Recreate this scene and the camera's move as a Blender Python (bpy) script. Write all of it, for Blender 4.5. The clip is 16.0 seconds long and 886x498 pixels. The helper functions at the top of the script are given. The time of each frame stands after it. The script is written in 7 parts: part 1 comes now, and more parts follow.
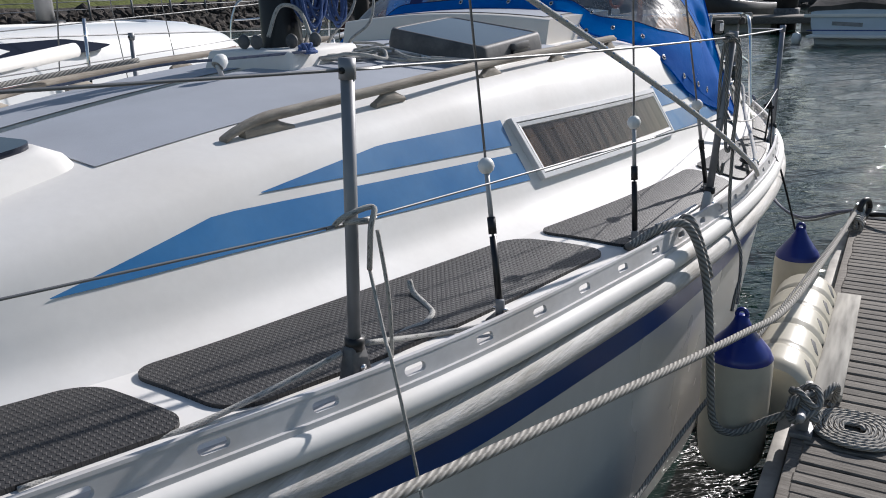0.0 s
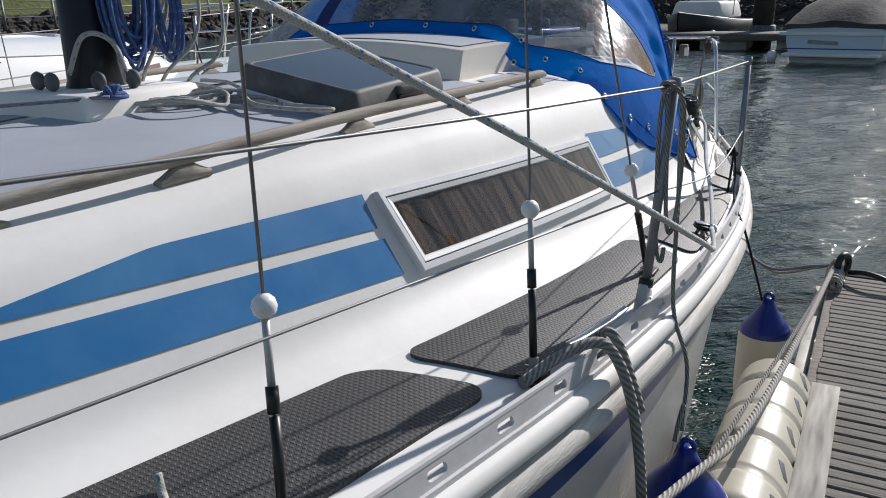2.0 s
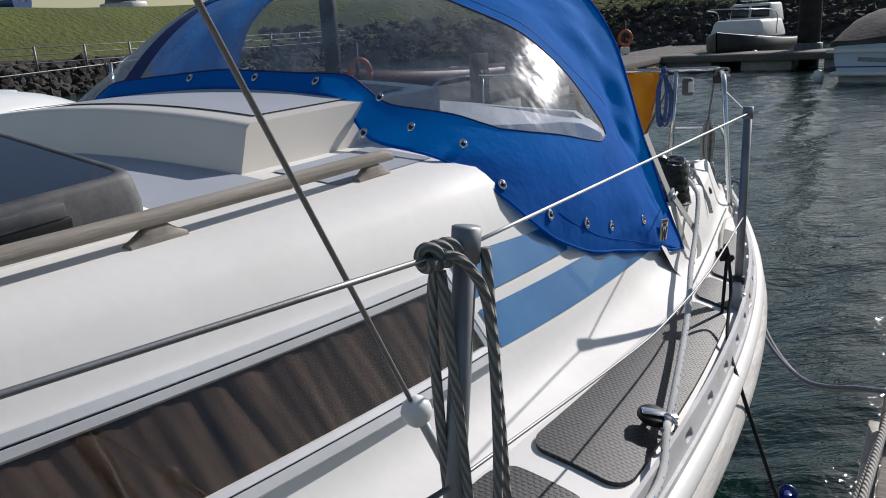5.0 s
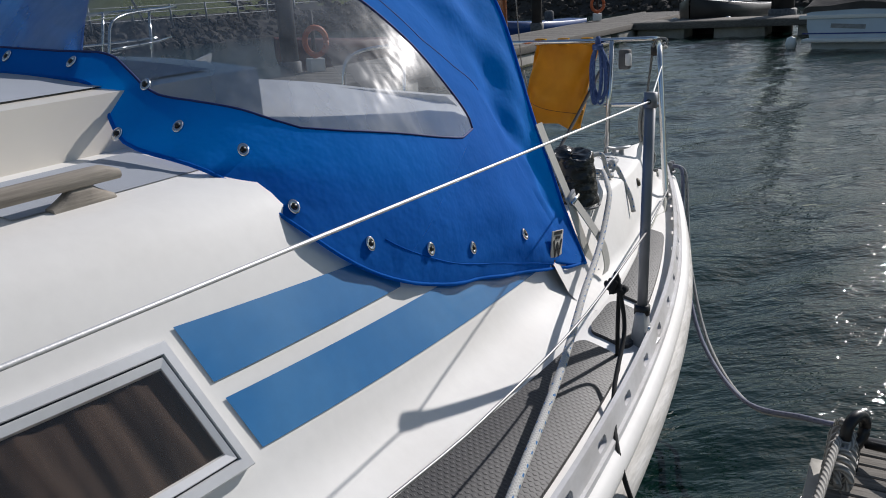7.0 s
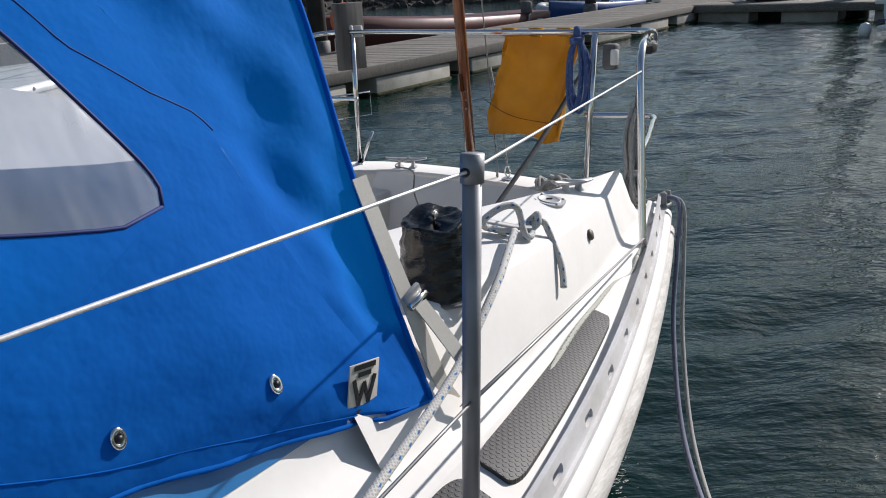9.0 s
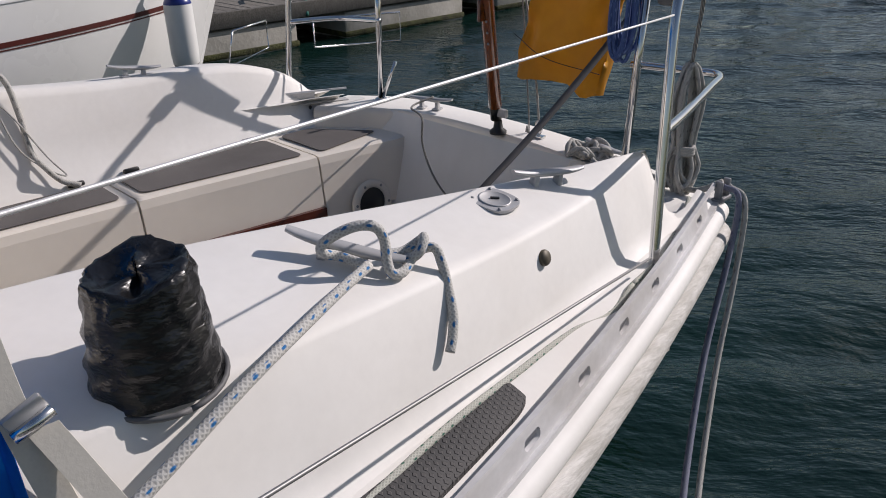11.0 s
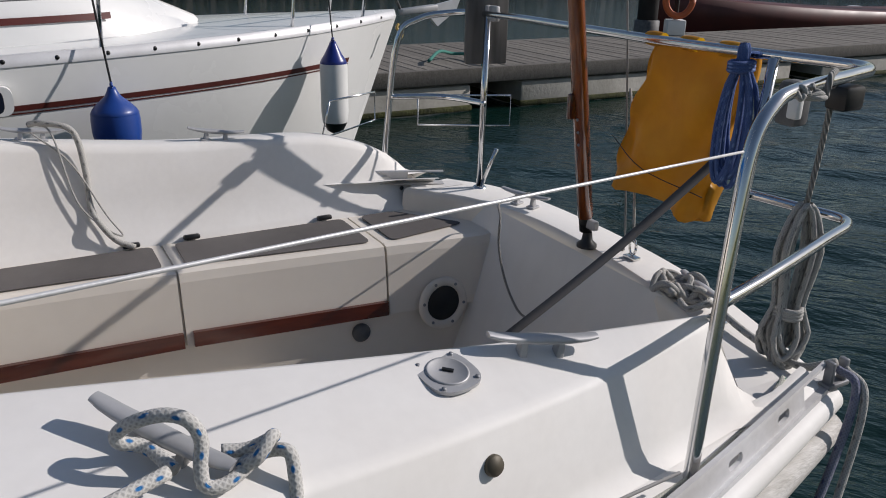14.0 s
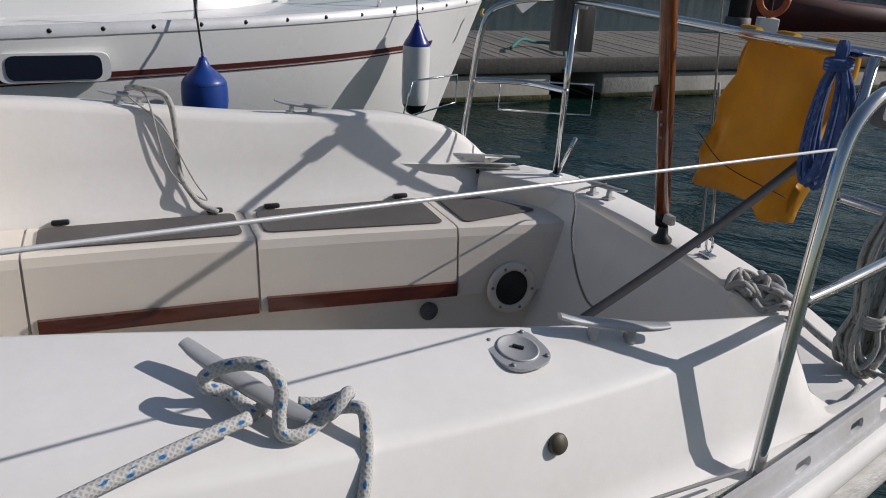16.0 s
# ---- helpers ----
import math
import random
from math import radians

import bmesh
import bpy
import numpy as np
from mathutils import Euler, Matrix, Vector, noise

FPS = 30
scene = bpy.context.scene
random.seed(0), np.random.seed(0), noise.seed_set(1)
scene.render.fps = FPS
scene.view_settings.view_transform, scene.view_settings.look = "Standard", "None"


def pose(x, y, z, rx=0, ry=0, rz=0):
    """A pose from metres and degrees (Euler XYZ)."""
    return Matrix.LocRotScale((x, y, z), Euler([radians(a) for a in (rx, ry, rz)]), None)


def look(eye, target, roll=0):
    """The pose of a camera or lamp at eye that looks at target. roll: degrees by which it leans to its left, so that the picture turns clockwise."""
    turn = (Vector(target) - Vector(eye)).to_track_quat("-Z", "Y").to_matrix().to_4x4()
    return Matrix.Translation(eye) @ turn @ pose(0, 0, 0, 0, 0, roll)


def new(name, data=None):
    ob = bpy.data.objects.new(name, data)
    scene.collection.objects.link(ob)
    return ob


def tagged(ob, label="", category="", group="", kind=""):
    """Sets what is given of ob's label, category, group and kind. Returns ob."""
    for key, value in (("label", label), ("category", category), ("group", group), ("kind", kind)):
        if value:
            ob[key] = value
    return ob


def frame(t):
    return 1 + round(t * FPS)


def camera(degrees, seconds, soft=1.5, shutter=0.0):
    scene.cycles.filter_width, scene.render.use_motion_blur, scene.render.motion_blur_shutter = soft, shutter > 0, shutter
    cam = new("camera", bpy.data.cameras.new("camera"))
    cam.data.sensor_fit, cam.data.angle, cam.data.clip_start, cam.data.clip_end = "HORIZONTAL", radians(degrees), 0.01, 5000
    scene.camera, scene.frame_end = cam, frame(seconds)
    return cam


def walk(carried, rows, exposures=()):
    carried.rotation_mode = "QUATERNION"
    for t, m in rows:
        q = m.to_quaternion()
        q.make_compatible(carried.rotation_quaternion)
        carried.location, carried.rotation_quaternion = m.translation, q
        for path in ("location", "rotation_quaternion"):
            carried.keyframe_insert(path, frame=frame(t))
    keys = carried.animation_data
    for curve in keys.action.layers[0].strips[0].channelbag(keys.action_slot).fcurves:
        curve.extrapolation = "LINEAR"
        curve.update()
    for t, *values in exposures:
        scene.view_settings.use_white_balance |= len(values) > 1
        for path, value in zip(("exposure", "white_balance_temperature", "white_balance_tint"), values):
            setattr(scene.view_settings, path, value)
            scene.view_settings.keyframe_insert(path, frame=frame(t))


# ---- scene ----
cam = camera(58.8, 16.0, soft=1.0)
METRES, EYE, TILT, LEAN, TURN = 5.45, 1.85, -18.5, 2.0, 30.0
ROWS = [
    (0.0, 0.0, 0.0, 0.0, 0.0, 0.0, -0.0),
    (0.5, 0.0072, 0.032, 0.0073, -0.32, -0.11, 0.53),
    (1.0, 0.0131, 0.0628, 0.0215, -2.03, 0.12, 1.05),
    (1.5, 0.0332, 0.0918, 0.0335, -2.54, 0.25, 0.59),
    (2.0, 0.0613, 0.1205, 0.0485, -1.44, 0.71, -0.35),
    (2.5, 0.0779, 0.1577, 0.0574, -0.39, 1.79, -0.1),
    (3.0, 0.09, 0.1965, 0.0744, 0.65, 2.96, 0.59),
    (3.5, 0.1152, 0.2349, 0.089, 1.71, 4.29, -0.11),
    (6.0, 0.2087, 0.369, 0.1313, 1.95, 1.03, 1.62),
    (6.5, 0.2245, 0.3859, 0.1357, 1.59, 0.56, 1.92),
    (7.0, 0.2431, 0.4258, 0.1496, 0.7, 0.39, 1.26),
    (7.5, 0.2629, 0.4612, 0.1627, 0.01, 0.18, 0.87),
    (8.0, 0.2912, 0.4995, 0.175, 1.88, -0.1, -0.41),
    (8.5, 0.3154, 0.5403, 0.1827, 3.41, -0.5, -0.77),
    (9.0, 0.337, 0.5828, 0.1981, 4.82, -1.06, -0.77),
    (11.5, 0.4234, 0.7429, 0.2408, 17.49, -9.95, -7.05),
    (12.0, 0.4225, 0.7656, 0.2452, 19.22, -11.65, -7.9),
    (12.5, 0.4219, 0.7833, 0.2523, 22.05, -12.65, -8.62),
    (13.0, 0.4308, 0.8, 0.259, 26.35, -13.65, -11.49),
    (13.5, 0.4445, 0.8102, 0.2676, 28.34, -10.75, -12.31),
    (14.0, 0.4516, 0.8111, 0.2717, 29.44, -5.79, -12.12),
    (14.5, 0.4553, 0.8087, 0.2723, 30.18, -4.37, -12.23),
    (15.0, 0.4553, 0.8084, 0.2705, 31.08, -5.4, -12.73),
    (15.5, 0.4533, 0.8073, 0.2694, 32.72, -6.65, -14.33),
    (16.0, 0.4517, 0.8064, 0.2681, 34.9, -7.97, -15.45),
]
walk(cam, [(t, pose(2.08, 0, EYE, TILT, LEAN, TURN) @ pose(METRES * x, METRES * y, METRES * z, 90 + pitch, roll, yaw)) for t, x, y, z, yaw, pitch, roll in ROWS],
     exposures=[(0.0, 0.08, 6400, 13), (3.5, -0.06, 6400, 12), (6.0, -0.18, 6450, 13), (7.5, -0.16, 6400, 12), (9.0, 0.12, 6500, 13), (11.5, -0.36, 6650, 18), (13.0, -0.44, 6650, 17), (14.5, -0.34, 6500, 14), (16.0, -0.44, 6500, 14)])

# ---- light ----
SUN = Vector((0.222, 0.830, 0.513)).normalized()
world = bpy.data.worlds.new("sky")
scene.world = world
world.use_nodes = True
wn = world.node_tree.nodes
sky = wn.new("ShaderNodeTexSky")
sky.sky_type, sky.sun_disc = "NISHITA", False
sky.sun_elevation = math.asin(SUN.z)
sky.sun_rotation = math.atan2(SUN.x, SUN.y)
sky.air_density, sky.dust_density = 1.3, 0.7
sky.ozone_density = 1.6
world.node_tree.links.new(sky.outputs[0], wn["Background"].inputs[0])
wn["Background"].inputs[1].default_value = 0.085
sun = new("sun", bpy.data.lights.new("sun", "SUN"))
sun.data.energy, sun.data.angle, sun.data.color = 4.9, radians(0.53), (1.0, 0.965, 0.925)
sun.matrix_world = look((SUN * 30)[:], (0, 0, 0))


# ---- materials ----
def nodes_of(name):
    m = bpy.data.materials.new(name)
    m.use_nodes = True
    return m, m.node_tree.nodes, m.node_tree.links, m.node_tree.nodes["Principled BSDF"]


def coords(ns, ls, kind="Object", scale=(1, 1, 1)):
    tc, mp = ns.new("ShaderNodeTexCoord"), ns.new("ShaderNodeMapping")
    mp.inputs["Scale"].default_value = scale
    ls.new(tc.outputs[kind], mp.inputs[0])
    return mp.outputs[0]


def noise_of(ns, ls, vec, scale, detail=4.0, rough=0.55):
    n = ns.new("ShaderNodeTexNoise")
    n.inputs["Scale"].default_value, n.inputs["Detail"].default_value, n.inputs["Roughness"].default_value = scale, detail, rough
    ls.new(vec, n.inputs["Vector"])
    return n.outputs["Fac"]


def ramp_of(ns, ls, fac, stops):
    r = ns.new("ShaderNodeValToRGB")
    while len(r.color_ramp.elements) < len(stops):
        r.color_ramp.elements.new(0.5)
    for e, (p, c) in zip(r.color_ramp.elements, stops):
        e.position, e.color = p, (*c, 1) if len(c) == 3 else c
    ls.new(fac, r.inputs[0])
    return r.outputs[0]


def mix_of(ns, ls, fac, a, b, blend="MIX"):
    m = ns.new("ShaderNodeMix")
    m.data_type, m.blend_type = "RGBA", blend
    for sock, v in ((m.inputs[0], fac), (m.inputs[6], a), (m.inputs[7], b)):
        if hasattr(v, "default_value"):
            ls.new(v, sock)
        elif isinstance(v, (int, float)):
            sock.default_value = v
        else:
            sock.default_value = (*v, 1)
    return m.outputs[2]


def bump_of(ns, ls, bsdf, height, strength=0.3, dist=0.002):
    b = ns.new("ShaderNodeBump")
    b.inputs["Strength"].default_value, b.inputs["Distance"].default_value = strength, dist
    ls.new(height, b.inputs["Height"])
    ls.new(b.outputs[0], bsdf.inputs["Normal"])
    return b


def surface(name, colour, rough=0.5, metal=0.0, var=0.12, grain=60.0, stain=2.0, bump=0.15, depth=0.001, dirt_or_shade=None, stretch=(1, 1, 1), **more):
    """A painted, moulded or metal surface: broad stains (on the curtain, fold shade), fine grain and a little relief.
    """
    m, ns, ls, b = nodes_of(name)
    v = coords(ns, ls, "Object", stretch)
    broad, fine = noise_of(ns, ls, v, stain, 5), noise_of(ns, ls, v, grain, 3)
    dark = dirt_or_shade or tuple(c * (1 - 2 * var) for c in colour)
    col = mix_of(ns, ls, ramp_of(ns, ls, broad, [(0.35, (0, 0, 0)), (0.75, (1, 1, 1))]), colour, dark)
    col = mix_of(ns, ls, 0.5 * var, col, ramp_of(ns, ls, fine, [(0.3, (0.2, 0.2, 0.2)), (0.7, (1, 1, 1))]), "MULTIPLY")
    ls.new(col, b.inputs["Base Color"])
    r = ns.new("ShaderNodeMapRange")
    r.inputs[3].default_value, r.inputs[4].default_value = max(0.02, rough - 0.1), min(1, rough + 0.12)
    ls.new(broad, r.inputs[0])
    ls.new(r.outputs[0], b.inputs["Roughness"])
    b.inputs["Metallic"].default_value = metal
    for k, val in more.items():
        b.inputs[k.replace("_", " ")].default_value = val
    if bump:
        bump_of(ns, ls, b, fine, bump, depth)
    return m


GEL = surface("white_gelcoat", (0.77, 0.755, 0.725), 0.58, var=0.08, grain=45, stain=2.2, bump=0.10, depth=0.0015, dirt_or_shade=(0.68, 0.655, 0.615), Specular_IOR_Level=0.32)
CREAM = surface("cream_gelcoat", (0.76, 0.71, 0.63), 0.35, var=0.05, grain=25, stain=1.5, bump=0.05, dirt_or_shade=(0.68, 0.62, 0.54), Coat_Weight=0.2)
HULL = surface("hull_gelcoat", (0.72, 0.71, 0.69), 0.25, var=0.08, grain=20, stain=1.2, bump=0.04, dirt_or_shade=(0.60, 0.58, 0.54), stretch=(1, 1, 0.4), Coat_Weight=0.3)
NONSKID = surface("grey_nonskid_paint", (0.36, 0.385, 0.43), 0.75, var=0.08, grain=400, stain=3, bump=0.5, depth=0.001)
BLUE = surface("blue_stripe_paint", (0.012, 0.145, 0.37), 0.35, var=0.2, grain=35, stain=4, bump=0.08, dirt_or_shade=(0.045, 0.20, 0.42), Coat_Weight=0.2)
NAVY = surface("navy_stripe_paint", (0.014, 0.065, 0.24), 0.3, var=0.2, grain=30, stain=5, bump=0.05, dirt_or_shade=(0.04, 0.07, 0.2), stretch=(1, 0.3, 1))
STRAKE = surface("weathered_rubbing_strake", (0.62, 0.60, 0.57), 0.7, var=0.35, grain=34, stain=9, bump=0.6, depth=0.004, dirt_or_shade=(0.38, 0.36, 0.32), stretch=(5, 0.35, 5))
ALLOY = surface("dull_aluminium", (0.50, 0.50, 0.51), 0.5, 0.45, var=0.12, grain=90, stain=8, bump=0.1, dirt_or_shade=(0.36, 0.36, 0.36))
RAIL = surface("worn_anodised_rail", (0.62, 0.615, 0.62), 0.55, 0.2, var=0.2, grain=70, stain=7, bump=0.15, dirt_or_shade=(0.45, 0.43, 0.41), stretch=(1, 0.6, 1))
ALLOY_DARK = surface("oxidised_aluminium", (0.29, 0.295, 0.31), 0.5, 0.45, var=0.2, grain=80, stain=10, bump=0.15)
FRAME_ALLOY = surface("window_frame_aluminium", (0.70, 0.70, 0.71), 0.45, 0.25, var=0.1, grain=80, stain=6, bump=0.05)
CHROME = surface("polished_stainless", (0.70, 0.70, 0.70), 0.12, 1.0, var=0.06, grain=30, stain=6, bump=0.02)
WIRE = surface("stainless_wire", (0.26, 0.26, 0.26), 0.48, 0.7, var=0.1, grain=300, bump=0.2)
BLACK = surface("black_plastic", (0.007, 0.007, 0.008), 0.4, var=0.1, bump=0.1)
GREYPLASTIC = surface("weathered_black_plastic", (0.06, 0.06, 0.064), 0.6, var=0.35, grain=120, stain=12, bump=0.3, dirt_or_shade=(0.16, 0.16, 0.16))
TINT = surface("smoked_acrylic", (0.012, 0.016, 0.03), 0.06, var=0.05, bump=0)
GLASSY = surface("dark_window_glass", (0.010, 0.009, 0.009), 0.05, var=0.05, bump=0)
# The shade of the curtain's folds is coloured in as dark upright streaks.
CURTAIN = surface("curtain_cloth_fold_shades", (0.24, 0.19, 0.155), 0.9, var=0.2, grain=90, stain=3.0, dirt_or_shade=(0.035, 0.03, 0.028), stretch=(1, 7, 0.8))
TEAK = surface("grey_weathered_teak", (0.36, 0.325, 0.275), 0.8, var=0.3, grain=30, stain=6, bump=0.6, depth=0.002, dirt_or_shade=(0.20, 0.17, 0.14), stretch=(9, 0.6, 9))
MAHOG = surface("varnished_mahogany", (0.105, 0.020, 0.008), 0.22, var=0.3, grain=30, stain=5, bump=0.1, dirt_or_shade=(0.05, 0.010, 0.006), stretch=(8, 0.7, 8), Coat_Weight=0.6)
ORANGEWOOD = surface("varnished_flagstaff_wood", (0.30, 0.085, 0.02), 0.2, var=0.3, grain=20, stain=5, bump=0.1, dirt_or_shade=(0.12, 0.03, 0.01), stretch=(10, 10, 0.7), Coat_Weight=0.7)
YELLOW = surface("yellow_pvc_cloth", (0.62, 0.30, 0.01), 0.5, var=0.15, grain=20, stain=7, bump=0.3, depth=0.006, dirt_or_shade=(0.38, 0.16, 0.01))
FENDER = surface("cream_vinyl", (0.56, 0.52, 0.42), 0.35, var=0.15, grain=20, stain=4, bump=0.05, dirt_or_shade=(0.42, 0.38, 0.30))
FENDBLUE = surface("blue_vinyl", (0.008, 0.025, 0.22), 0.3, var=0.15, bump=0.05)
WHITEPL = surface("white_plastic", (0.75, 0.75, 0.73), 0.4, var=0.06, bump=0.05)
CONCRETE = surface("float_concrete", (0.42, 0.40, 0.36), 0.9, var=0.25, grain=25, stain=2, bump=0.5, depth=0.01, dirt_or_shade=(0.24, 0.23, 0.19))
WEED = surface("green_weed", (0.06, 0.065, 0.012), 0.9, var=0.4, grain=40, stain=9, bump=0.8, depth=0.02)
PILE = surface("dark_steel_pile", (0.022, 0.020, 0.020), 0.7, var=0.4, grain=20, stain=3, bump=0.3)
BLACKBAG = surface("black_bin_liner", (0.009, 0.009, 0.010), 0.27, var=0.2, grain=26, stain=12, bump=0.7, depth=0.008, stretch=(1, 1, 2.2))
TAPE = surface("cream_webbing", (0.66, 0.63, 0.56), 0.8, var=0.15, grain=200, bump=0.3)
STRAPGREY = surface("grey_webbing", (0.13, 0.13, 0.14), 0.85, var=0.2, grain=300, bump=0.4)
CANVAS = surface("blue_acrylic_canvas", (0.0, 0.130, 0.50), 0.85, var=0.10, grain=14, stain=2.5, bump=0.45, depth=0.012, dirt_or_shade=(0.0, 0.105, 0.43), Specular_IOR_Level=0.12)


def lets_light(m, share, tint):
    """Woven cloth that glows a little where the sun stands behind it."""
    ns, ls = m.node_tree.nodes, m.node_tree.links
    thin, mixer = ns.new("ShaderNodeBsdfTranslucent"), ns.new("ShaderNodeMixShader")
    thin.inputs[0].default_value = (*tint, 1)
    mixer.inputs[0].default_value = share
    ls.new(ns["Principled BSDF"].outputs[0], mixer.inputs[1])
    ls.new(thin.outputs[0], mixer.inputs[2])
    ls.new(mixer.outputs[0], ns["Material Output"].inputs[0])


lets_light(CANVAS, 0.32, (0.0, 0.27, 0.80))
lets_light(YELLOW, 0.30, (0.75, 0.46, 0.02))
CANVASDARK = surface("dark_blue_edging", (0.004, 0.018, 0.13), 0.7, var=0.15, grain=40, stain=5, bump=0.2)
BROWNCANVAS = surface("brown_grey_canvas", (0.10, 0.085, 0.075), 0.9, var=0.25, grain=8, stain=1.5, bump=0.4, depth=0.03)
ORANGE = surface("orange_lifebuoy_vinyl", (0.58, 0.13, 0.04), 0.5, var=0.2)
DARKRED = surface("dark_red_paint", (0.10, 0.014, 0.010), 0.5, var=0.2)
TANPAINT = surface("light_blue_grey_hull_paint", (0.50, 0.58, 0.66), 0.35, var=0.06)


def wood_planks():
    m, ns, ls, b = nodes_of("weathered_decking")
    v = coords(ns, ls, "Object", (1.2, 14, 6))
    info = ns.new("ShaderNodeObjectInfo")
    add = ns.new("ShaderNodeVectorMath")
    ls.new(v, add.inputs[0])
    ls.new(info.outputs["Random"], add.inputs[1])
    grain, broad = noise_of(ns, ls, add.outputs[0], 9, 6, 0.65), noise_of(ns, ls, v, 1.5, 3)
    col = ramp_of(ns, ls, grain, [(0.25, (0.075, 0.064, 0.052)), (0.5, (0.20, 0.18, 0.155)), (0.8, (0.34, 0.31, 0.275))])
    tone = ns.new("ShaderNodeMapRange")
    tone.inputs[3].default_value, tone.inputs[4].default_value = 0.72, 1.08
    ls.new(info.outputs["Random"], tone.inputs[0])
    hsv = ns.new("ShaderNodeHueSaturation")
    ls.new(col, hsv.inputs["Color"])
    ls.new(tone.outputs[0], hsv.inputs["Value"])
    col = mix_of(ns, ls, 0.35, hsv.outputs[0], ramp_of(ns, ls, broad, [(0.3, (0.3, 0.3, 0.28)), (0.7, (1, 1, 1))]), "MULTIPLY")
    ls.new(col, b.inputs["Base Color"])
    b.inputs["Roughness"].default_value = 0.85
    bump_of(ns, ls, b, grain, 0.6, 0.003)
    return m


PLANK = wood_planks()


def rope_mat(name, base, fleck=None, pitch=60.0, laid=True, fleck_size=26.0, fleck_at=0.7):
    """Rope, with strands across its length by the mesh's own length and round coordinates."""
    m, ns, ls, b = nodes_of(name)
    v = coords(ns, ls, "UV", (1, 1, 1))
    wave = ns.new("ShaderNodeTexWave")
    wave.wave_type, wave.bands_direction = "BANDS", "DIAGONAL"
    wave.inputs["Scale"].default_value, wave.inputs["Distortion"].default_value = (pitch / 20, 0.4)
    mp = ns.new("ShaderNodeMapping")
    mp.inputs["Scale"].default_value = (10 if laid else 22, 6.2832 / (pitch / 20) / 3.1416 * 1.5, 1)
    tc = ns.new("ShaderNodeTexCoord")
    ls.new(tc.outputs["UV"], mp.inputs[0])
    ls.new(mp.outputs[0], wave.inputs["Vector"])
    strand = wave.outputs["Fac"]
    if not laid:
        # plaited cover: strands crossing both ways
        legs = []
        for way in (1, -1):
            cross = ns.new("ShaderNodeMapping")
            cross.inputs["Scale"].default_value = (85, 5.0 * way, 1)
            ls.new(tc.outputs["UV"], cross.inputs[0])
            w = ns.new("ShaderNodeTexWave")
            w.wave_type, w.bands_direction = "BANDS", "DIAGONAL"
            w.inputs["Scale"].default_value, w.inputs["Distortion"].default_value = 0.9, 0.6
            ls.new(cross.outputs[0], w.inputs["Vector"])
            legs.append(w.outputs["Fac"])
        both_ways = ns.new("ShaderNodeMath")
        both_ways.operation = "MAXIMUM"
        ls.new(legs[0], both_ways.inputs[0])
        ls.new(legs[1], both_ways.inputs[1])
        strand = both_ways.outputs[0]
    grain = noise_of(ns, ls, coords(ns, ls, "Object"), 240, 2)
    # Shade in the grooves between strands is put into the colour, beside the bump.
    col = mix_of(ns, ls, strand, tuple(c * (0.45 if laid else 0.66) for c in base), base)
    col = mix_of(ns, ls, 0.3, col, ramp_of(ns, ls, grain, [(0.3, (0.4, 0.4, 0.4)), (0.7, (1, 1, 1))]), "MULTIPLY")
    if fleck:
        mp2 = ns.new("ShaderNodeMapping")
        mp2.inputs["Scale"].default_value = (fleck_size, 3.0, 1)
        ls.new(tc.outputs["UV"], mp2.inputs[0])
        vor = ns.new("ShaderNodeTexVoronoi")
        vor.voronoi_dimensions, vor.inputs["Scale"].default_value = "2D", 1.0
        vor.inputs["Randomness"].default_value = 0.35
        ls.new(mp2.outputs[0], vor.inputs["Vector"])
        spot = ramp_of(ns, ls, vor.outputs["Distance"], [(0.10, (1, 1, 1)), (0.19, (0, 0, 0))])
        col = mix_of(ns, ls, spot, col, fleck)
    ls.new(col, b.inputs["Base Color"])
    b.inputs["Roughness"].default_value = 0.9
    bump_of(ns, ls, b, strand, 0.8 if laid else 0.35, 0.004 if laid else 0.0015)
    return m


ROPE_FLECK = rope_mat("white_blue_fleck_braid", (0.56, 0.55, 0.52), (0.01, 0.13, 0.34), 160, False, 30.0)
ROPE_GREEN = rope_mat("white_green_fleck_braid", (0.50, 0.50, 0.44), (0.03, 0.12, 0.08), 160, False, 40)
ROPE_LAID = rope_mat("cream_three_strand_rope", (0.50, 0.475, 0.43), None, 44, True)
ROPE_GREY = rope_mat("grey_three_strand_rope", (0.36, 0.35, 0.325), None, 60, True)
ROPE_BLACK = rope_mat("black_cord", (0.015, 0.015, 0.016), None, 160, False)
ROPE_BLUE = rope_mat("navy_braid", (0.075, 0.13, 0.32), (0.16, 0.24, 0.46), 160, False)
ROPE_SLATE = rope_mat("grey_blue_braid", (0.22, 0.23, 0.30), (0.08, 0.09, 0.17), 160, False)
ROPE_OLD = rope_mat("old_grey_braid", (0.46, 0.45, 0.42), (0.18, 0.18, 0.17), 120, False)
ROPE_GREENCORD = rope_mat("green_cord", (0.05, 0.22, 0.18), None, 160, False)


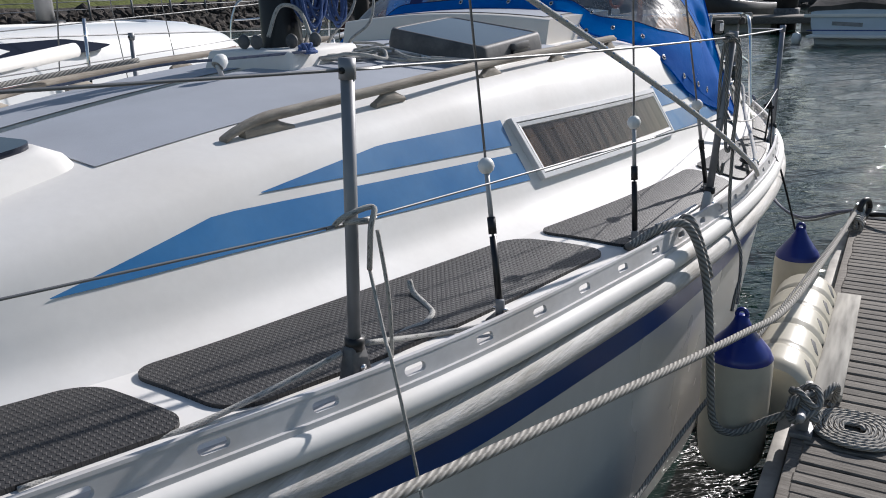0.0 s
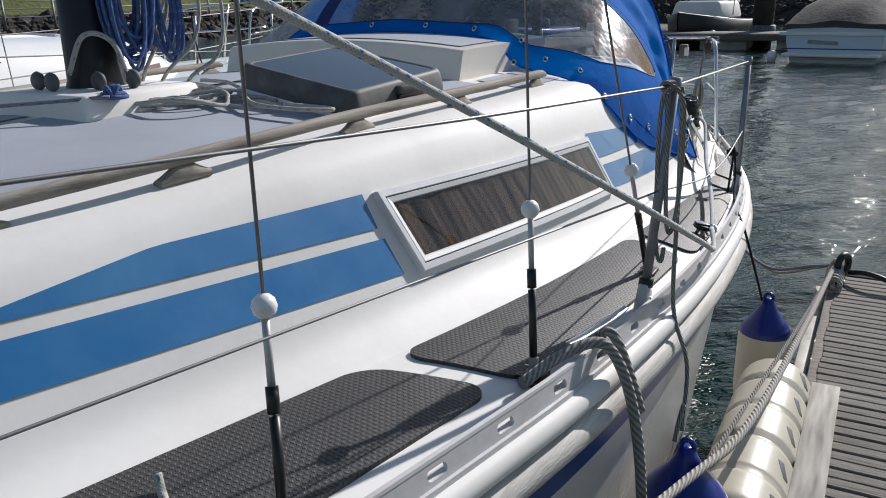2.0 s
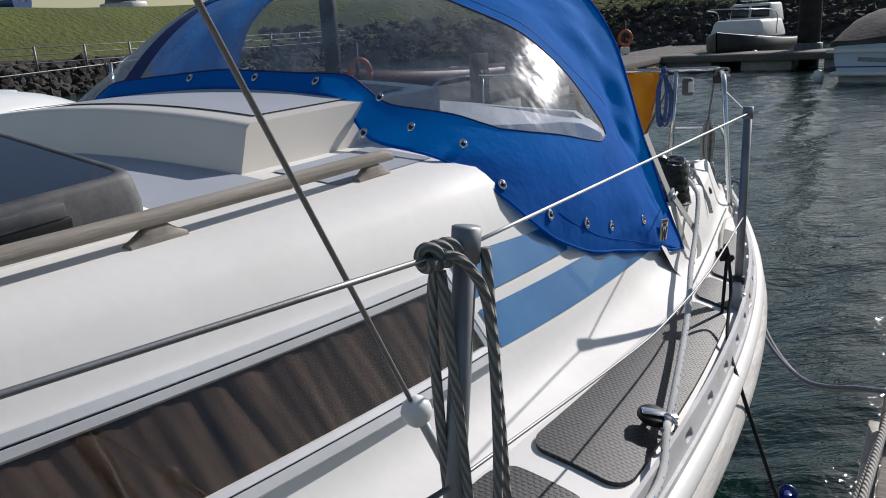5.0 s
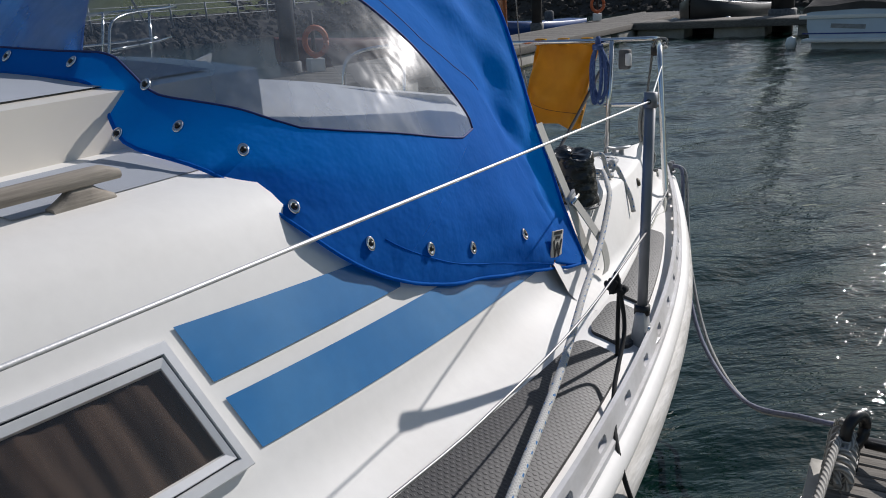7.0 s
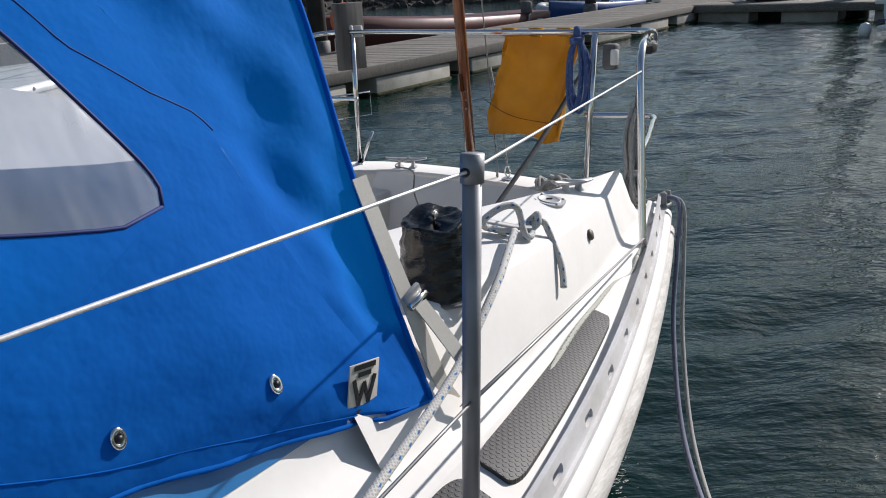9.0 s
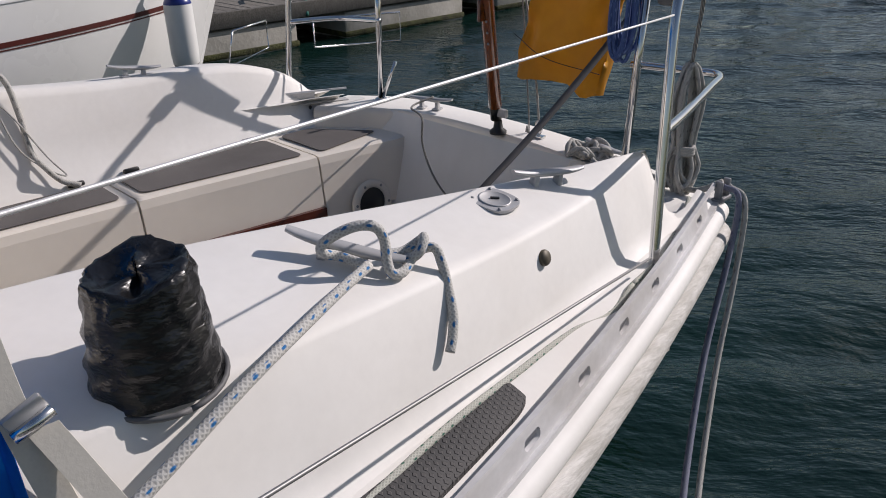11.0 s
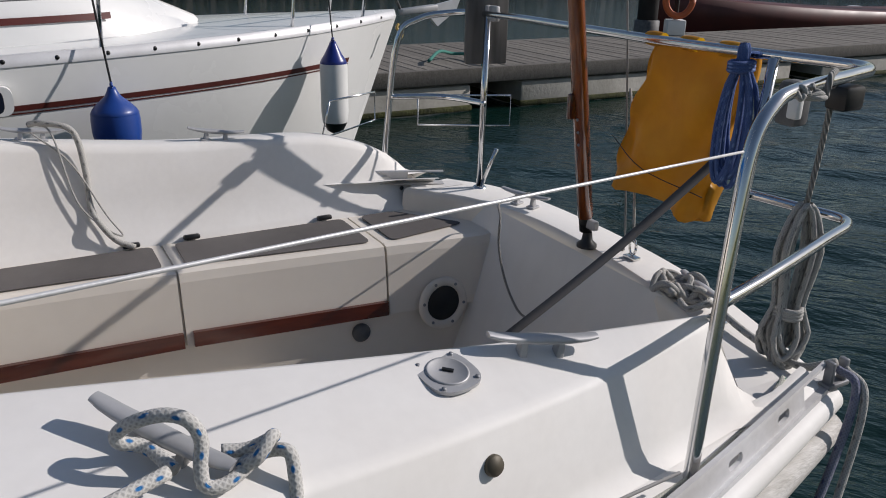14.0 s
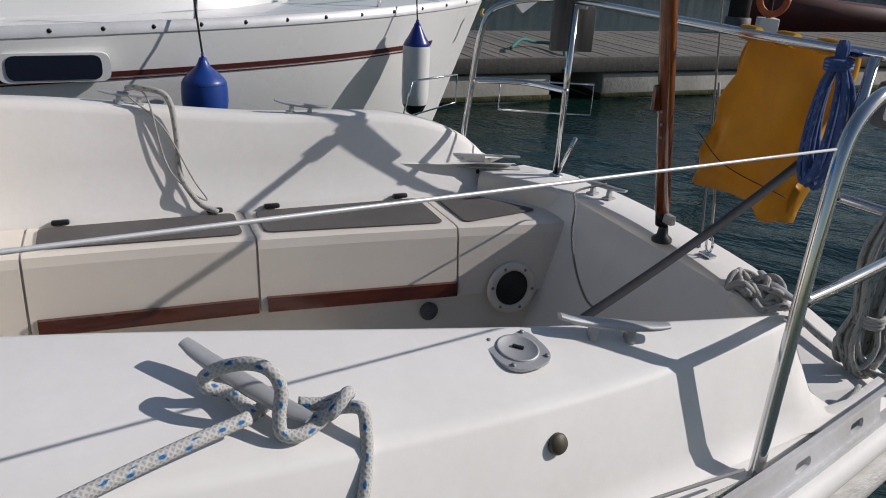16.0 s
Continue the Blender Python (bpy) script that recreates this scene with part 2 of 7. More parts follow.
def mat_pad():
    """Moulded deck matting with rows of small raised diamonds."""
    m, ns, ls, b = nodes_of("dark_grey_deck_matting")
    v = coords(ns, ls, "Object", (1, 1, 1))
    sep = ns.new("ShaderNodeSeparateXYZ")
    ls.new(v, sep.inputs[0])

    def math_of(op, a, c=None):
        n = ns.new("ShaderNodeMath")
        n.operation = op
        for k, val in enumerate((a, c)):
            if val is not None:
                if hasattr(val, "default_value"):
                    ls.new(val, n.inputs[k])
                else:
                    n.inputs[k].default_value = val
        return n.outputs[0]
    row = math_of("MULTIPLY", sep.outputs[1], 95.0)
    odd = math_of("MULTIPLY", math_of("MODULO", math_of("FLOOR", row), 2.0), 0.5)
    fx = math_of("ABSOLUTE", math_of("SUBTRACT", math_of("FRACT", math_of("ADD", math_of("MULTIPLY", sep.outputs[0], 78.0), odd)), 0.5))
    fy = math_of("ABSOLUTE", math_of("SUBTRACT", math_of("FRACT", row), 0.5))
    d = math_of("ADD", math_of("MULTIPLY", fx, 1.0), math_of("MULTIPLY", fy, 1.1))
    h = ramp_of(ns, ls, d, [(0.30, (1, 1, 1)), (0.46, (0, 0, 0))])
    broad = noise_of(ns, ls, v, 5, 5)
    col = ramp_of(ns, ls, broad, [(0.3, (0.033, 0.030, 0.030)), (0.75, (0.062, 0.058, 0.057))])
    # Hollows round the diamonds are coloured darker, as shade lying between them.
    col = mix_of(ns, ls, h, mix_of(ns, ls, 0.6, col, (0.03, 0.03, 0.03)), col)
    ls.new(col, b.inputs["Base Color"])
    b.inputs["Roughness"].default_value = 0.55
    bump_of(ns, ls, b, h, 0.9, 0.003)
    return m


MATTING = mat_pad()


def water_mat():
    m, ns, ls, b = nodes_of("harbour_water")
    v = coords(ns, ls, "Object", (1, 1, 1))
    turn = ns.new("ShaderNodeMapping")
    turn.inputs["Rotation"].default_value = (0, 0, radians(-38))
    ls.new(v, turn.inputs[0])
    long = ns.new("ShaderNodeMapping")
    long.inputs["Scale"].default_value = (0.6, 1.5, 1)
    ls.new(turn.outputs[0], long.inputs[0])
    w2 = noise_of(ns, ls, long.outputs[0], 10.0, 3, 0.55)
    tone = noise_of(ns, ls, v, 0.35, 3)
    ls.new(ramp_of(ns, ls, tone, [(0.3, (0.003, 0.014, 0.012)), (0.7, (0.005, 0.022, 0.018))]), b.inputs["Base Color"])
    b.inputs["Roughness"].default_value = 0.05
    b.inputs["IOR"].default_value = 1.34
    b.inputs["Specular IOR Level"].default_value = 0.6
    bump_of(ns, ls, b, w2, 1.0, 0.02)
    return m


WATER = water_mat()


def vinyl_mat():
    """Clear, slightly clouded window vinyl with soft vertical creases."""
    m, ns, ls, b = nodes_of("clear_window_vinyl")
    out = ns["Material Output"]
    v = coords(ns, ls, "Object", (2.5, 2.5, 1.0))
    cloud = noise_of(ns, ls, v, 2.4, 4)
    clear, mixer = ns.new("ShaderNodeBsdfTransparent"), ns.new("ShaderNodeMixShader")
    clear.inputs[0].default_value = (0.72, 0.76, 0.80, 1)
    fac = ramp_of(ns, ls, cloud, [(0.35, (0.26, 0.26, 0.26)), (0.75, (0.62, 0.62, 0.62))])
    ls.new(fac, mixer.inputs[0])
    ls.new(clear.outputs[0], mixer.inputs[1])
    ls.new(b.outputs[0], mixer.inputs[2])
    ls.new(mixer.outputs[0], out.inputs[0])
    b.inputs["Base Color"].default_value = (0.30, 0.32, 0.35, 1)
    b.inputs["Roughness"].default_value = 0.3
    bump_of(ns, ls, b, noise_of(ns, ls, coords(ns, ls, "Object", (9, 9, 1.2)), 1.5, 2), 0.35, 0.02)
    return m


VINYL = vinyl_mat()
GRASS = surface("rough_grass", (0.095, 0.115, 0.012), 0.95, var=0.4, grain=3.0, stain=0.25, bump=1.0, depth=0.15, dirt_or_shade=(0.075, 0.085, 0.015))
MUD = surface("dark_mud", (0.045, 0.035, 0.026), 0.8, var=0.4, grain=2.0, stain=0.3, bump=1.0, depth=0.15)
ROCK = surface("dark_bank_stone", (0.062, 0.050, 0.041), 0.9, var=0.5, grain=6, stain=0.8, bump=0.6, depth=0.05)
LEAF = surface("tree_leaves", (0.055, 0.085, 0.018), 0.8, var=0.4, grain=3, stain=0.6, bump=0)
BARK = surface("tree_bark", (0.07, 0.055, 0.04), 0.9, var=0.3, grain=10, bump=0.5)


# ---- mesh helpers ----
def spline(keys):
    """A natural cubic through (t, value) keys, straight beyond its ends."""
    t, v = np.array([k[0] for k in keys], float), np.array([k[1] for k in keys], float)
    n, h = len(t), np.diff(t)
    A, r = np.eye(n), np.zeros(n)
    for i in range(1, n - 1):
        A[i, i - 1:i + 2] = h[i - 1], 2 * (h[i - 1] + h[i]), h[i]
        r[i] = 6 * ((v[i + 1] - v[i]) / h[i] - (v[i] - v[i - 1]) / h[i - 1])
    c = np.linalg.solve(A, r)

    def f(x):
        x = min(max(x, t[0]), t[-1])
        i = min(max(int(np.searchsorted(t, x)) - 1, 0), n - 2)
        a, b = t[i + 1] - x, x - t[i]
        return float((c[i] * a**3 + c[i + 1] * b**3) / (6 * h[i]) + (v[i] / h[i] - c[i] * h[i] / 6) * a + (v[i + 1] / h[i] - c[i + 1] * h[i] / 6) * b)
    return f


def smooth_path(pts, per=8):
    """Points on a smooth curve through pts."""
    P = [Vector(p) for p in pts]
    if len(P) < 3:
        return [P[0].lerp(P[-1], k / per) for k in range(per + 1)]
    P = [P[0] * 2 - P[1]] + P + [P[-1] * 2 - P[-2]]
    out = []
    for i in range(1, len(P) - 2):
        a, b, c, d = P[i - 1:i + 3]
        for k in range(per):
            s = k / per
            out.append(0.5 * ((2 * b) + (c - a) * s + (2 * a - 5 * b + 4 * c - d) * s * s + (3 * b - a - 3 * c + d) * s**3))
    return out + [P[-2]]


def finish(name, bm, material, parent=None, label="", smooth=True):
    me = bpy.data.meshes.new(name)
    if smooth:
        for f in bm.faces:
            f.smooth = True
        for e in bm.edges:
            if len(e.link_faces) == 2 and e.calc_face_angle(0) > 0.7:
                e.smooth = False
    bm.to_mesh(me)
    bm.free()
    me.materials.append(material)
    ob = new(name, me)
    if parent:
        ob.parent = parent
    if label:
        ob["label"] = label
    return ob


def part(name, bm, material, parent, label="", smooth=True):
    return finish(name, bm, material, parent, label, smooth)


def thing(name, label, category, group="", kind="", at=(0, 0, 0)):
    ob = new(name)
    ob.empty_display_size = 0.1
    ob.location = at
    return tagged(ob, label, category, group, kind)


def grid_bm(rows, closed=False, bm=None):
    """A skin over rows of points of one length; closed: each row is a ring."""
    bm = bm or bmesh.new()
    V = [[bm.verts.new(p) for p in r] for r in rows]
    for a, b in zip(V, V[1:]):
        n = len(a)
        for k in range(n if closed else n - 1):
            bm.faces.new((a[k], a[(k + 1) % n], b[(k + 1) % n], b[k]))
    return bm


def tube(pts, r, sides=8, smooth=6, bm=None, caps=True, taper=None):
    """A round bar along pts; its coordinates run along its length in metres and once round."""
    P = smooth_path(pts, smooth) if smooth else [Vector(p) for p in pts]
    bm = bm or bmesh.new()
    uv = bm.loops.layers.uv.verify()
    t = (P[1] - P[0]).normalized()
    n = t.orthogonal().normalized()
    rings, dist, L = [], [], 0.0
    for i, p in enumerate(P):
        t2 = (P[min(i + 1, len(P) - 1)] - P[max(i - 1, 0)]).normalized()
        n = (n - t2 * n.dot(t2))
        n = n.normalized() if n.length > 1e-6 else t2.orthogonal().normalized()
        bn = t2.cross(n)
        if i:
            L += (p - P[i - 1]).length
        dist.append(L)
        rr = r if taper is None else r * (taper[0] + (taper[1] - taper[0]) * i / (len(P) - 1))
        rings.append([bm.verts.new(p + (n * math.cos(a) + bn * math.sin(a)) * rr) for a in (2 * math.pi * k / sides for k in range(sides))])
    for i in range(len(rings) - 1):
        for k in range(sides):
            f = bm.faces.new((rings[i][k], rings[i][(k + 1) % sides], rings[i + 1][(k + 1) % sides], rings[i + 1][k]))
            for lp, (u, w) in zip(f.loops, ((i, k), (i, k + 1), (i + 1, k + 1), (i + 1, k))):
                lp[uv].uv = (dist[u], w / sides)
    if caps:
        bm.faces.new(rings[0][::-1])
        bm.faces.new(rings[-1])
    return bm


def lathe(profile, sides=20, m=None, bm=None):
    """A turned solid from (radius, z) pairs."""
    bm = bm or bmesh.new()
    m = m or Matrix()
    rows = [[m @ Vector((max(r, 1e-4) * math.cos(a), max(r, 1e-4) * math.sin(a), z)) for a in (2 * math.pi * k / sides for k in range(sides))] for r, z in profile]
    return grid_bm(rows, True, bm)


def box(size, m=None, bevel=0.0, seg=2, bm=None, taper=1.0):
    """A box with its corner edges eased; taper: the top's size against the bottom's."""
    b2 = bmesh.new()
    bmesh.ops.create_cube(b2, size=1)
    for v in b2.verts:
        k = taper if v.co.z > 0 else 1.0
        v.co = Vector((v.co.x * size[0] * k, v.co.y * size[1] * k, v.co.z * size[2]))
    if bevel:
        bmesh.ops.bevel(b2, geom=b2.edges[:], offset=bevel, segments=seg, affect="EDGES", profile=0.5)
    if m is not None:
        bmesh.ops.transform(b2, matrix=m, verts=b2.verts)
    if bm is None:
        return b2
    me = bpy.data.meshes.new("tmp")
    b2.to_mesh(me)
    b2.free()
    bm.from_mesh(me)
    bpy.data.meshes.remove(me)
    return bm


def slab(outline, lift, bm=None):
    """A flat-sided piece: an outline of points and the vector by which its other face lies off."""
    bm = bm or bmesh.new()
    lift = Vector(lift)
    a = [bm.verts.new(p) for p in outline]
    b = [bm.verts.new(Vector(p) + lift) for p in outline]
    bm.faces.new(a[::-1])
    bm.faces.new(b)
    for k in range(len(a)):
        bm.faces.new((a[k], a[(k + 1) % len(a)], b[(k + 1) % len(a)], b[k]))
    bmesh.ops.recalc_face_normals(bm, faces=bm.faces[:])
    return bm


def rounded(corners, r, seg=5):
    """A closed outline whose corners are rounded by r."""
    out, n = [], len(corners)
    for i in range(n):
        p, a, b = Vector(corners[i]), Vector(corners[i - 1]), Vector(corners[(i + 1) % n])
        u, w = (a - p), (b - p)
        k = min(r, 0.45 * u.length, 0.45 * w.length)
        s, e = p + u.normalized() * k, p + w.normalized() * k
        for j in range(seg + 1):
            q = j / seg
            out.append(s * (1 - q)**2 + p * 2 * q * (1 - q) + e * q * q)
    return out


# ---- the yacht's lines (y runs to the stern) ----
CX = 0.08
edge_x = spline([(-1.95, 0.10), (-1.6, 0.30), (-0.6, 0.72), (0.0, 0.94), (0.69, 1.170), (1.27, 1.345), (1.88, 1.458), (2.2, 1.510), (2.5, 1.543), (2.9, 1.575), (3.5, 1.588), (4.0, 1.57), (4.6, 1.51), (5.2, 1.405), (5.8, 1.255), (6.2, 1.14), (6.75, 0.965)])
edge_z = spline([(-1.95, 1.30), (0.0, 1.180), (1.1, 1.115), (2.76, 1.045), (4.57, 0.965), (6.2, 0.905), (6.75, 0.89)])
base_x = spline([(-0.3, 0.34), (0.6, 0.76), (0.82, 0.845), (1.3, 0.965), (1.95, 1.115), (2.5, 1.23), (3.0, 1.30), (3.6, 1.335), (4.1, 1.35), (4.5, 1.35), (5.0, 1.29), (5.5, 1.20), (6.0, 1.10), (6.4, 1.02)])
base_z = spline([(-0.3, 1.22), (0.6, 1.175), (2.0, 1.13), (3.0, 1.10), (4.0, 1.055), (5.0, 1.0), (6.0, 0.94), (6.4, 0.925)])
side_x = spline([(-0.3, 0.10), (0.5, 0.575), (1.33, 0.795), (2.33, 0.97), (3.5, 1.098), (4.0, 1.098), (4.7, 1.045)])
roof_z = spline([(-0.3, 1.26), (0.3, 1.33), (0.8, 1.41), (1.33, 1.475), (2.3, 1.53), (3.5, 1.535), (4.7, 1.535)])


def side(y, z):
    return side_x(y) - 0.5 * (z - 1.4)


def roof_edge(y):
    return side(y, roof_z(y))


def roof(x, y):
    """The coachroof's height."""
    k = min(1.0, abs(x - CX) / max(0.05, roof_edge(y) - CX))
    return max(roof_z(y) + 0.075 * (1 - k * k), roof_z(y) + 0.018)


def both(row):
    """A half section, from the outside to the middle, with its mirror image."""
    return row + [(2 * CX - x, y, z) for x, y, z in row[::-1]]


# water and sea bed
def water_sheet():
    """One sheet to the horizon: crossing ripples in the basin round the boats, flat beyond."""
    rw = np.random.RandomState(5)
    xs = np.concatenate([[-400, -60], np.arange(-13, 12.01, 0.10), [60, 400]])
    yv = np.concatenate([[-300, -40], np.arange(-3, 42.01, 0.11), [90, 600]])
    X, Y = np.meshgrid(xs, yv)
    Z = np.zeros_like(X)
    for k in range(22):
        L = 0.32 * (1.12 ** k) if k < 12 else rw.uniform(0.33, 0.62)
        a = radians(-38 + rw.normal(0, 32))
        kx, ky = math.sin(a) * 2 * math.pi / L, math.cos(a) * 2 * math.pi / L
        Z += 0.051 * L / (2 * math.pi) * np.sin(kx * X + ky * Y + rw.uniform(0, 6.28) + 0.7 * np.sin(0.9 * X + 0.4 * Y + k))
    gust = 0.75 + 0.35 * np.sin(0.23 * X + 0.31 * Y) * np.sin(0.17 * Y - 0.4 * X + 1.0)
    fade = np.clip((X + 13) / 2, 0, 1) * np.clip((12 - X) / 2, 0, 1) * np.clip((Y + 3) / 2, 0, 1) * np.clip((42 - Y) / 2, 0, 1)
    Z *= gust * fade
    ny, nx = X.shape
    me = bpy.data.meshes.new("water")
    idx = np.arange(nx * ny).reshape(ny, nx)
    quads = np.stack([idx[:-1, :-1], idx[:-1, 1:], idx[1:, 1:], idx[1:, :-1]], -1).reshape(-1, 4)
    me.from_pydata(np.stack([X, Y, Z], -1).reshape(-1, 3).tolist(), [], quads.tolist())
    me.polygons.foreach_set("use_smooth", [True] * len(me.polygons))
    me.materials.append(WATER)
    return new("water", me)


water = water_sheet()
tagged(water, "dark green-blue rippled harbour water", "water", kind="structure")

# hull
yacht = thing("sailing_yacht", "white sailing yacht with blue stripes moored at a wooden finger pontoon", "sailboat", at=(0, 0, 0))


def hull_x(y, f):
    """Half breadth, as an x, at f from the sheer (0) to the water (1) and under it."""
    wl = min(1.0, max(0.0, (y + 1.75) / 4.2))
    tuck = max(0.0, (y - 3.6) / 3.2)
    k = 1 - f * (0.34 * (1 - wl) ** 1.2 + 0.075 + 0.50 * tuck ** 1.6)
    return CX + (edge_x(y) - CX) * max(0.02, k)


ys = [-1.95 + 8.70 * i / 72 for i in range(73)]
fs = [0, 0.05, 0.1, 0.17, 0.27, 0.4, 0.55, 0.7, 0.85, 1.0, 1.25]
rows = []
for y in ys:
    half = []
    for f in fs:
        z = edge_z(y) * (1 - f)
        half.append((hull_x(y, f), y - 0.30 * f * max(0.0, (y - 6.0) / 0.75), z))
    rows.append(both(half))
bm = grid_bm(rows)
bm.faces.new([bm.verts.new(p) for p in rows[-1]])
part("hull", bm, HULL, yacht)


def run_rows(profile, y0, y1, n, mirror=False):
    """A moulding along the sheer: profile pairs (outward, up) from the deck's edge."""
    out = []
    for i in range(n + 1):
        y = y0 + (y1 - y0) * i / n
        dx = (edge_x(y + 0.01) - edge_x(y - 0.01)) / 0.02
        nv = Vector((1, -dx, 0)).normalized()
        row = [Vector((edge_x(y), y, edge_z(y) + u)) + nv * o for o, u in profile]
        out.append([(2 * CX - p.x, p.y, p.z) if mirror else p[:] for p in row])
    return out


def arc(cx, cz, r, a0, a1, n):
    return [(cx + r * math.cos(radians(a0 + (a1 - a0) * k / n)), cz + r * math.sin(radians(a0 + (a1 - a0) * k / n))) for k in range(n + 1)]


def hull_stripe(z0, z1, mirror):
    """A painted band a hair proud of the topsides."""
    rr = []
    for i in range(73):
        y = -1.9 + 8.55 * i / 72
        r = []
        for k in range(5):
            f = (z0 + (z1 - z0) * k / 4) / edge_z(y)
            x = hull_x(y, f) + 0.003
            r.append((2 * CX - x if mirror else x, y - 0.30 * f * max(0.0, (y - 6.0) / 0.75), edge_z(y) * (1 - f)))
        rr.append(r)
    return grid_bm(rr)


for mirror in (False, True):
    part("topside_stripe", hull_stripe(0.132, 0.262, mirror), NAVY, yacht, "dark blue painted band along the hull")
    part("rubbing_strake", grid_bm(run_rows([(-0.01, 0.0)] + arc(0.006, -0.033, 0.029, 80, -80, 8) + [(0.0, -0.066)], -1.9, 6.75, 90, mirror)), GEL, yacht)
    part("lower_strake", grid_bm(run_rows([(0.0, -0.066)] + arc(0.014, -0.100, 0.035, 85, -85, 9) + [(-0.01, -0.138)], -1.85, 6.75, 90, mirror)), STRAKE, yacht, "weathered grey-white rubbing strake")


# slotted aluminium toe rail: a plate with real openings between bars
def toe_rail(mirror):
    bm = bmesh.new()
    pitch, y = 0.205, -1.6
    H, hl, hr = 0.050, 0.027, 0.0100

    def at(yy, u, o):
        x = edge_x(yy) + 0.002 - 0.012 * u / H - o
        return (2 * CX - x if mirror else x, yy, edge_z(yy) + u)
    while y < 6.6:
        e = min(y + pitch, 6.74)
        mid = (y + e) / 2
        hole, rim = [], []
        for k in range(16):
            t = 2 * math.pi * (k + 0.5) / 16
            c, d = math.cos(t), math.sin(t)
            hole.append((mid + (hl - hr) * (1 if c > 0 else -1) + hr * c, 0.026 + hr * d))
        edge_pts = [(e, 0.036), (e, H), (mid + 0.05, H), (mid + 0.015, H), (mid - 0.015, H), (mid - 0.05, H), (y, H), (y, 0.036), (y, 0.022), (y, 0.0), (mid - 0.05, 0.0), (mid - 0.015, 0.0), (mid + 0.015, 0.0), (mid + 0.05, 0.0), (e, 0.0), (e, 0.022)]
        vo = [bm.verts.new(at(a, b, 0.0)) for a, b in edge_pts]
        ho = [bm.verts.new(at(a, b, 0.0)) for a, b in hole]
        vi = [bm.verts.new(at(a, b, 0.008)) for a, b in edge_pts]
        hi_ = [bm.verts.new(at(a, b, 0.008)) for a, b in hole]
        for k in range(16):
            j = (k + 1) % 16
            bm.faces.new((vo[k], vo[j], ho[j], ho[k]))
            bm.faces.new((vi[j], vi[k], hi_[k], hi_[j]))
            bm.faces.new((ho[k], ho[j], hi_[j], hi_[k]))
        y += pitch
    lip = [(-0.022, H - 0.002), (-0.020, H + 0.004), (-0.010, H + 0.004), (-0.008, H - 0.002)]
    grid_bm(run_rows(lip, -1.6, 6.74, 80, mirror), True, bm)
    grid_bm(run_rows([(-0.04, 0.003), (-0.04, 0.006), (0.008, 0.006), (0.010, -0.004)], -1.6, 6.74, 80, mirror), False, bm)
    bmesh.ops.recalc_face_normals(bm, faces=bm.faces)
    return bm


part("toe_rail", toe_rail(False), RAIL, yacht, "slotted aluminium toe rail")
part("toe_rail", toe_rail(True), RAIL, yacht, "slotted aluminium toe rail")

# decks: foredeck and side decks up to the coachroof's foot
rows = []
for i in range(61):
    y = -1.9 + 8.6 * i / 60
    e, ez = edge_x(y) - 0.002, edge_z(y)
    if y < -0.25:
        half = [(e + (CX - e) * k / 6, y, ez + 0.05 * math.sin(k / 6 * math.pi / 2)) for k in range(7)]
    else:
        b, bz = min(base_x(min(y, 6.4)), e - 0.02) - 0.04, base_z(min(y, 6.4))
        half = [(e + (b - e) * k / 6, y, ez + (bz - ez) * math.sin(k / 6 * math.pi / 2) - (0.002 if k == 6 else 0)) for k in range(7)]
    rows.append(half)
part("side_deck", grid_bm(rows), GEL, yacht, "white side deck")
part("side_deck", grid_bm([[(2 * CX - x, y, z) for x, y, z in r] for r in rows]), GEL, yacht, "white side deck")

# coachroof
rows = []
for i in range(53):
    y = -0.3 + 5.0 * i / 52
    bx, bz, zt = base_x(y), base_z(y), roof_z(y)
    xl = side(y, bz + 0.075)
    half = [(bx, y, bz - 0.004), (bx + (xl - bx) * 0.30, y, bz + 0.010), (bx + (xl - bx) * 0.62, y, bz + 0.030), (bx + (xl - bx) * 0.88, y, bz + 0.055), (xl - 0.004, y, bz + 0.085)]
    for k in range(1, 5):
        z = bz + 0.085 + (zt - 0.035 - bz - 0.085) * k / 4
        half.append((side(y, z) - (0.004 if k == 0 else 0), y, z))
    re = roof_edge(y)
    half += [(re - 0.006, y, zt - 0.014), (re - 0.03, y, zt + 0.004), (re - 0.075, y, zt + 0.018)]
    x0 = re - 0.11
    half += [(x0 + (CX - x0) * k / 8, y, roof(x0 + (CX - x0) * k / 8, y) + 0.002) for k in range(9)]
    rows.append(both(half))
bm = grid_bm(rows)
bm.faces.new([bm.verts.new(p) for p in rows[0]])
part("coachroof", bm, GEL, yacht)
# aft bulkhead, open at the companionway
for sgn in (1, -1):
    o = [(0.42, 1.60), (0.42, 0.3), (1.0, 0.3), (1.16, 1.05), (side(4.7, 1.30), 1.30), (side(4.7, 1.50), 1.50), (0.9, 1.57)]
    part("aft_bulkhead", slab([(CX + sgn * (x - CX), 4.66, z) for x, z in o], (0, 0.03, 0)), CREAM, yacht)

# grey walking paint on the roof: a forward field, divided by a white line at the middle, and patches aft
def roof_patch(outline, lift=0.003):
    """A thin painted field that follows the roof, from (x, y) rows of left and right edges."""
    rr = []
    for y, xa, xb in outline:
        rr.append([(xa + (xb - xa) * k / 10, y, roof(xa + (xb - xa) * k / 10, y) + lift + 0.002) for k in range(11)])
    return grid_bm(rr)


def span(y):
    return roof_edge(y) - 0.135


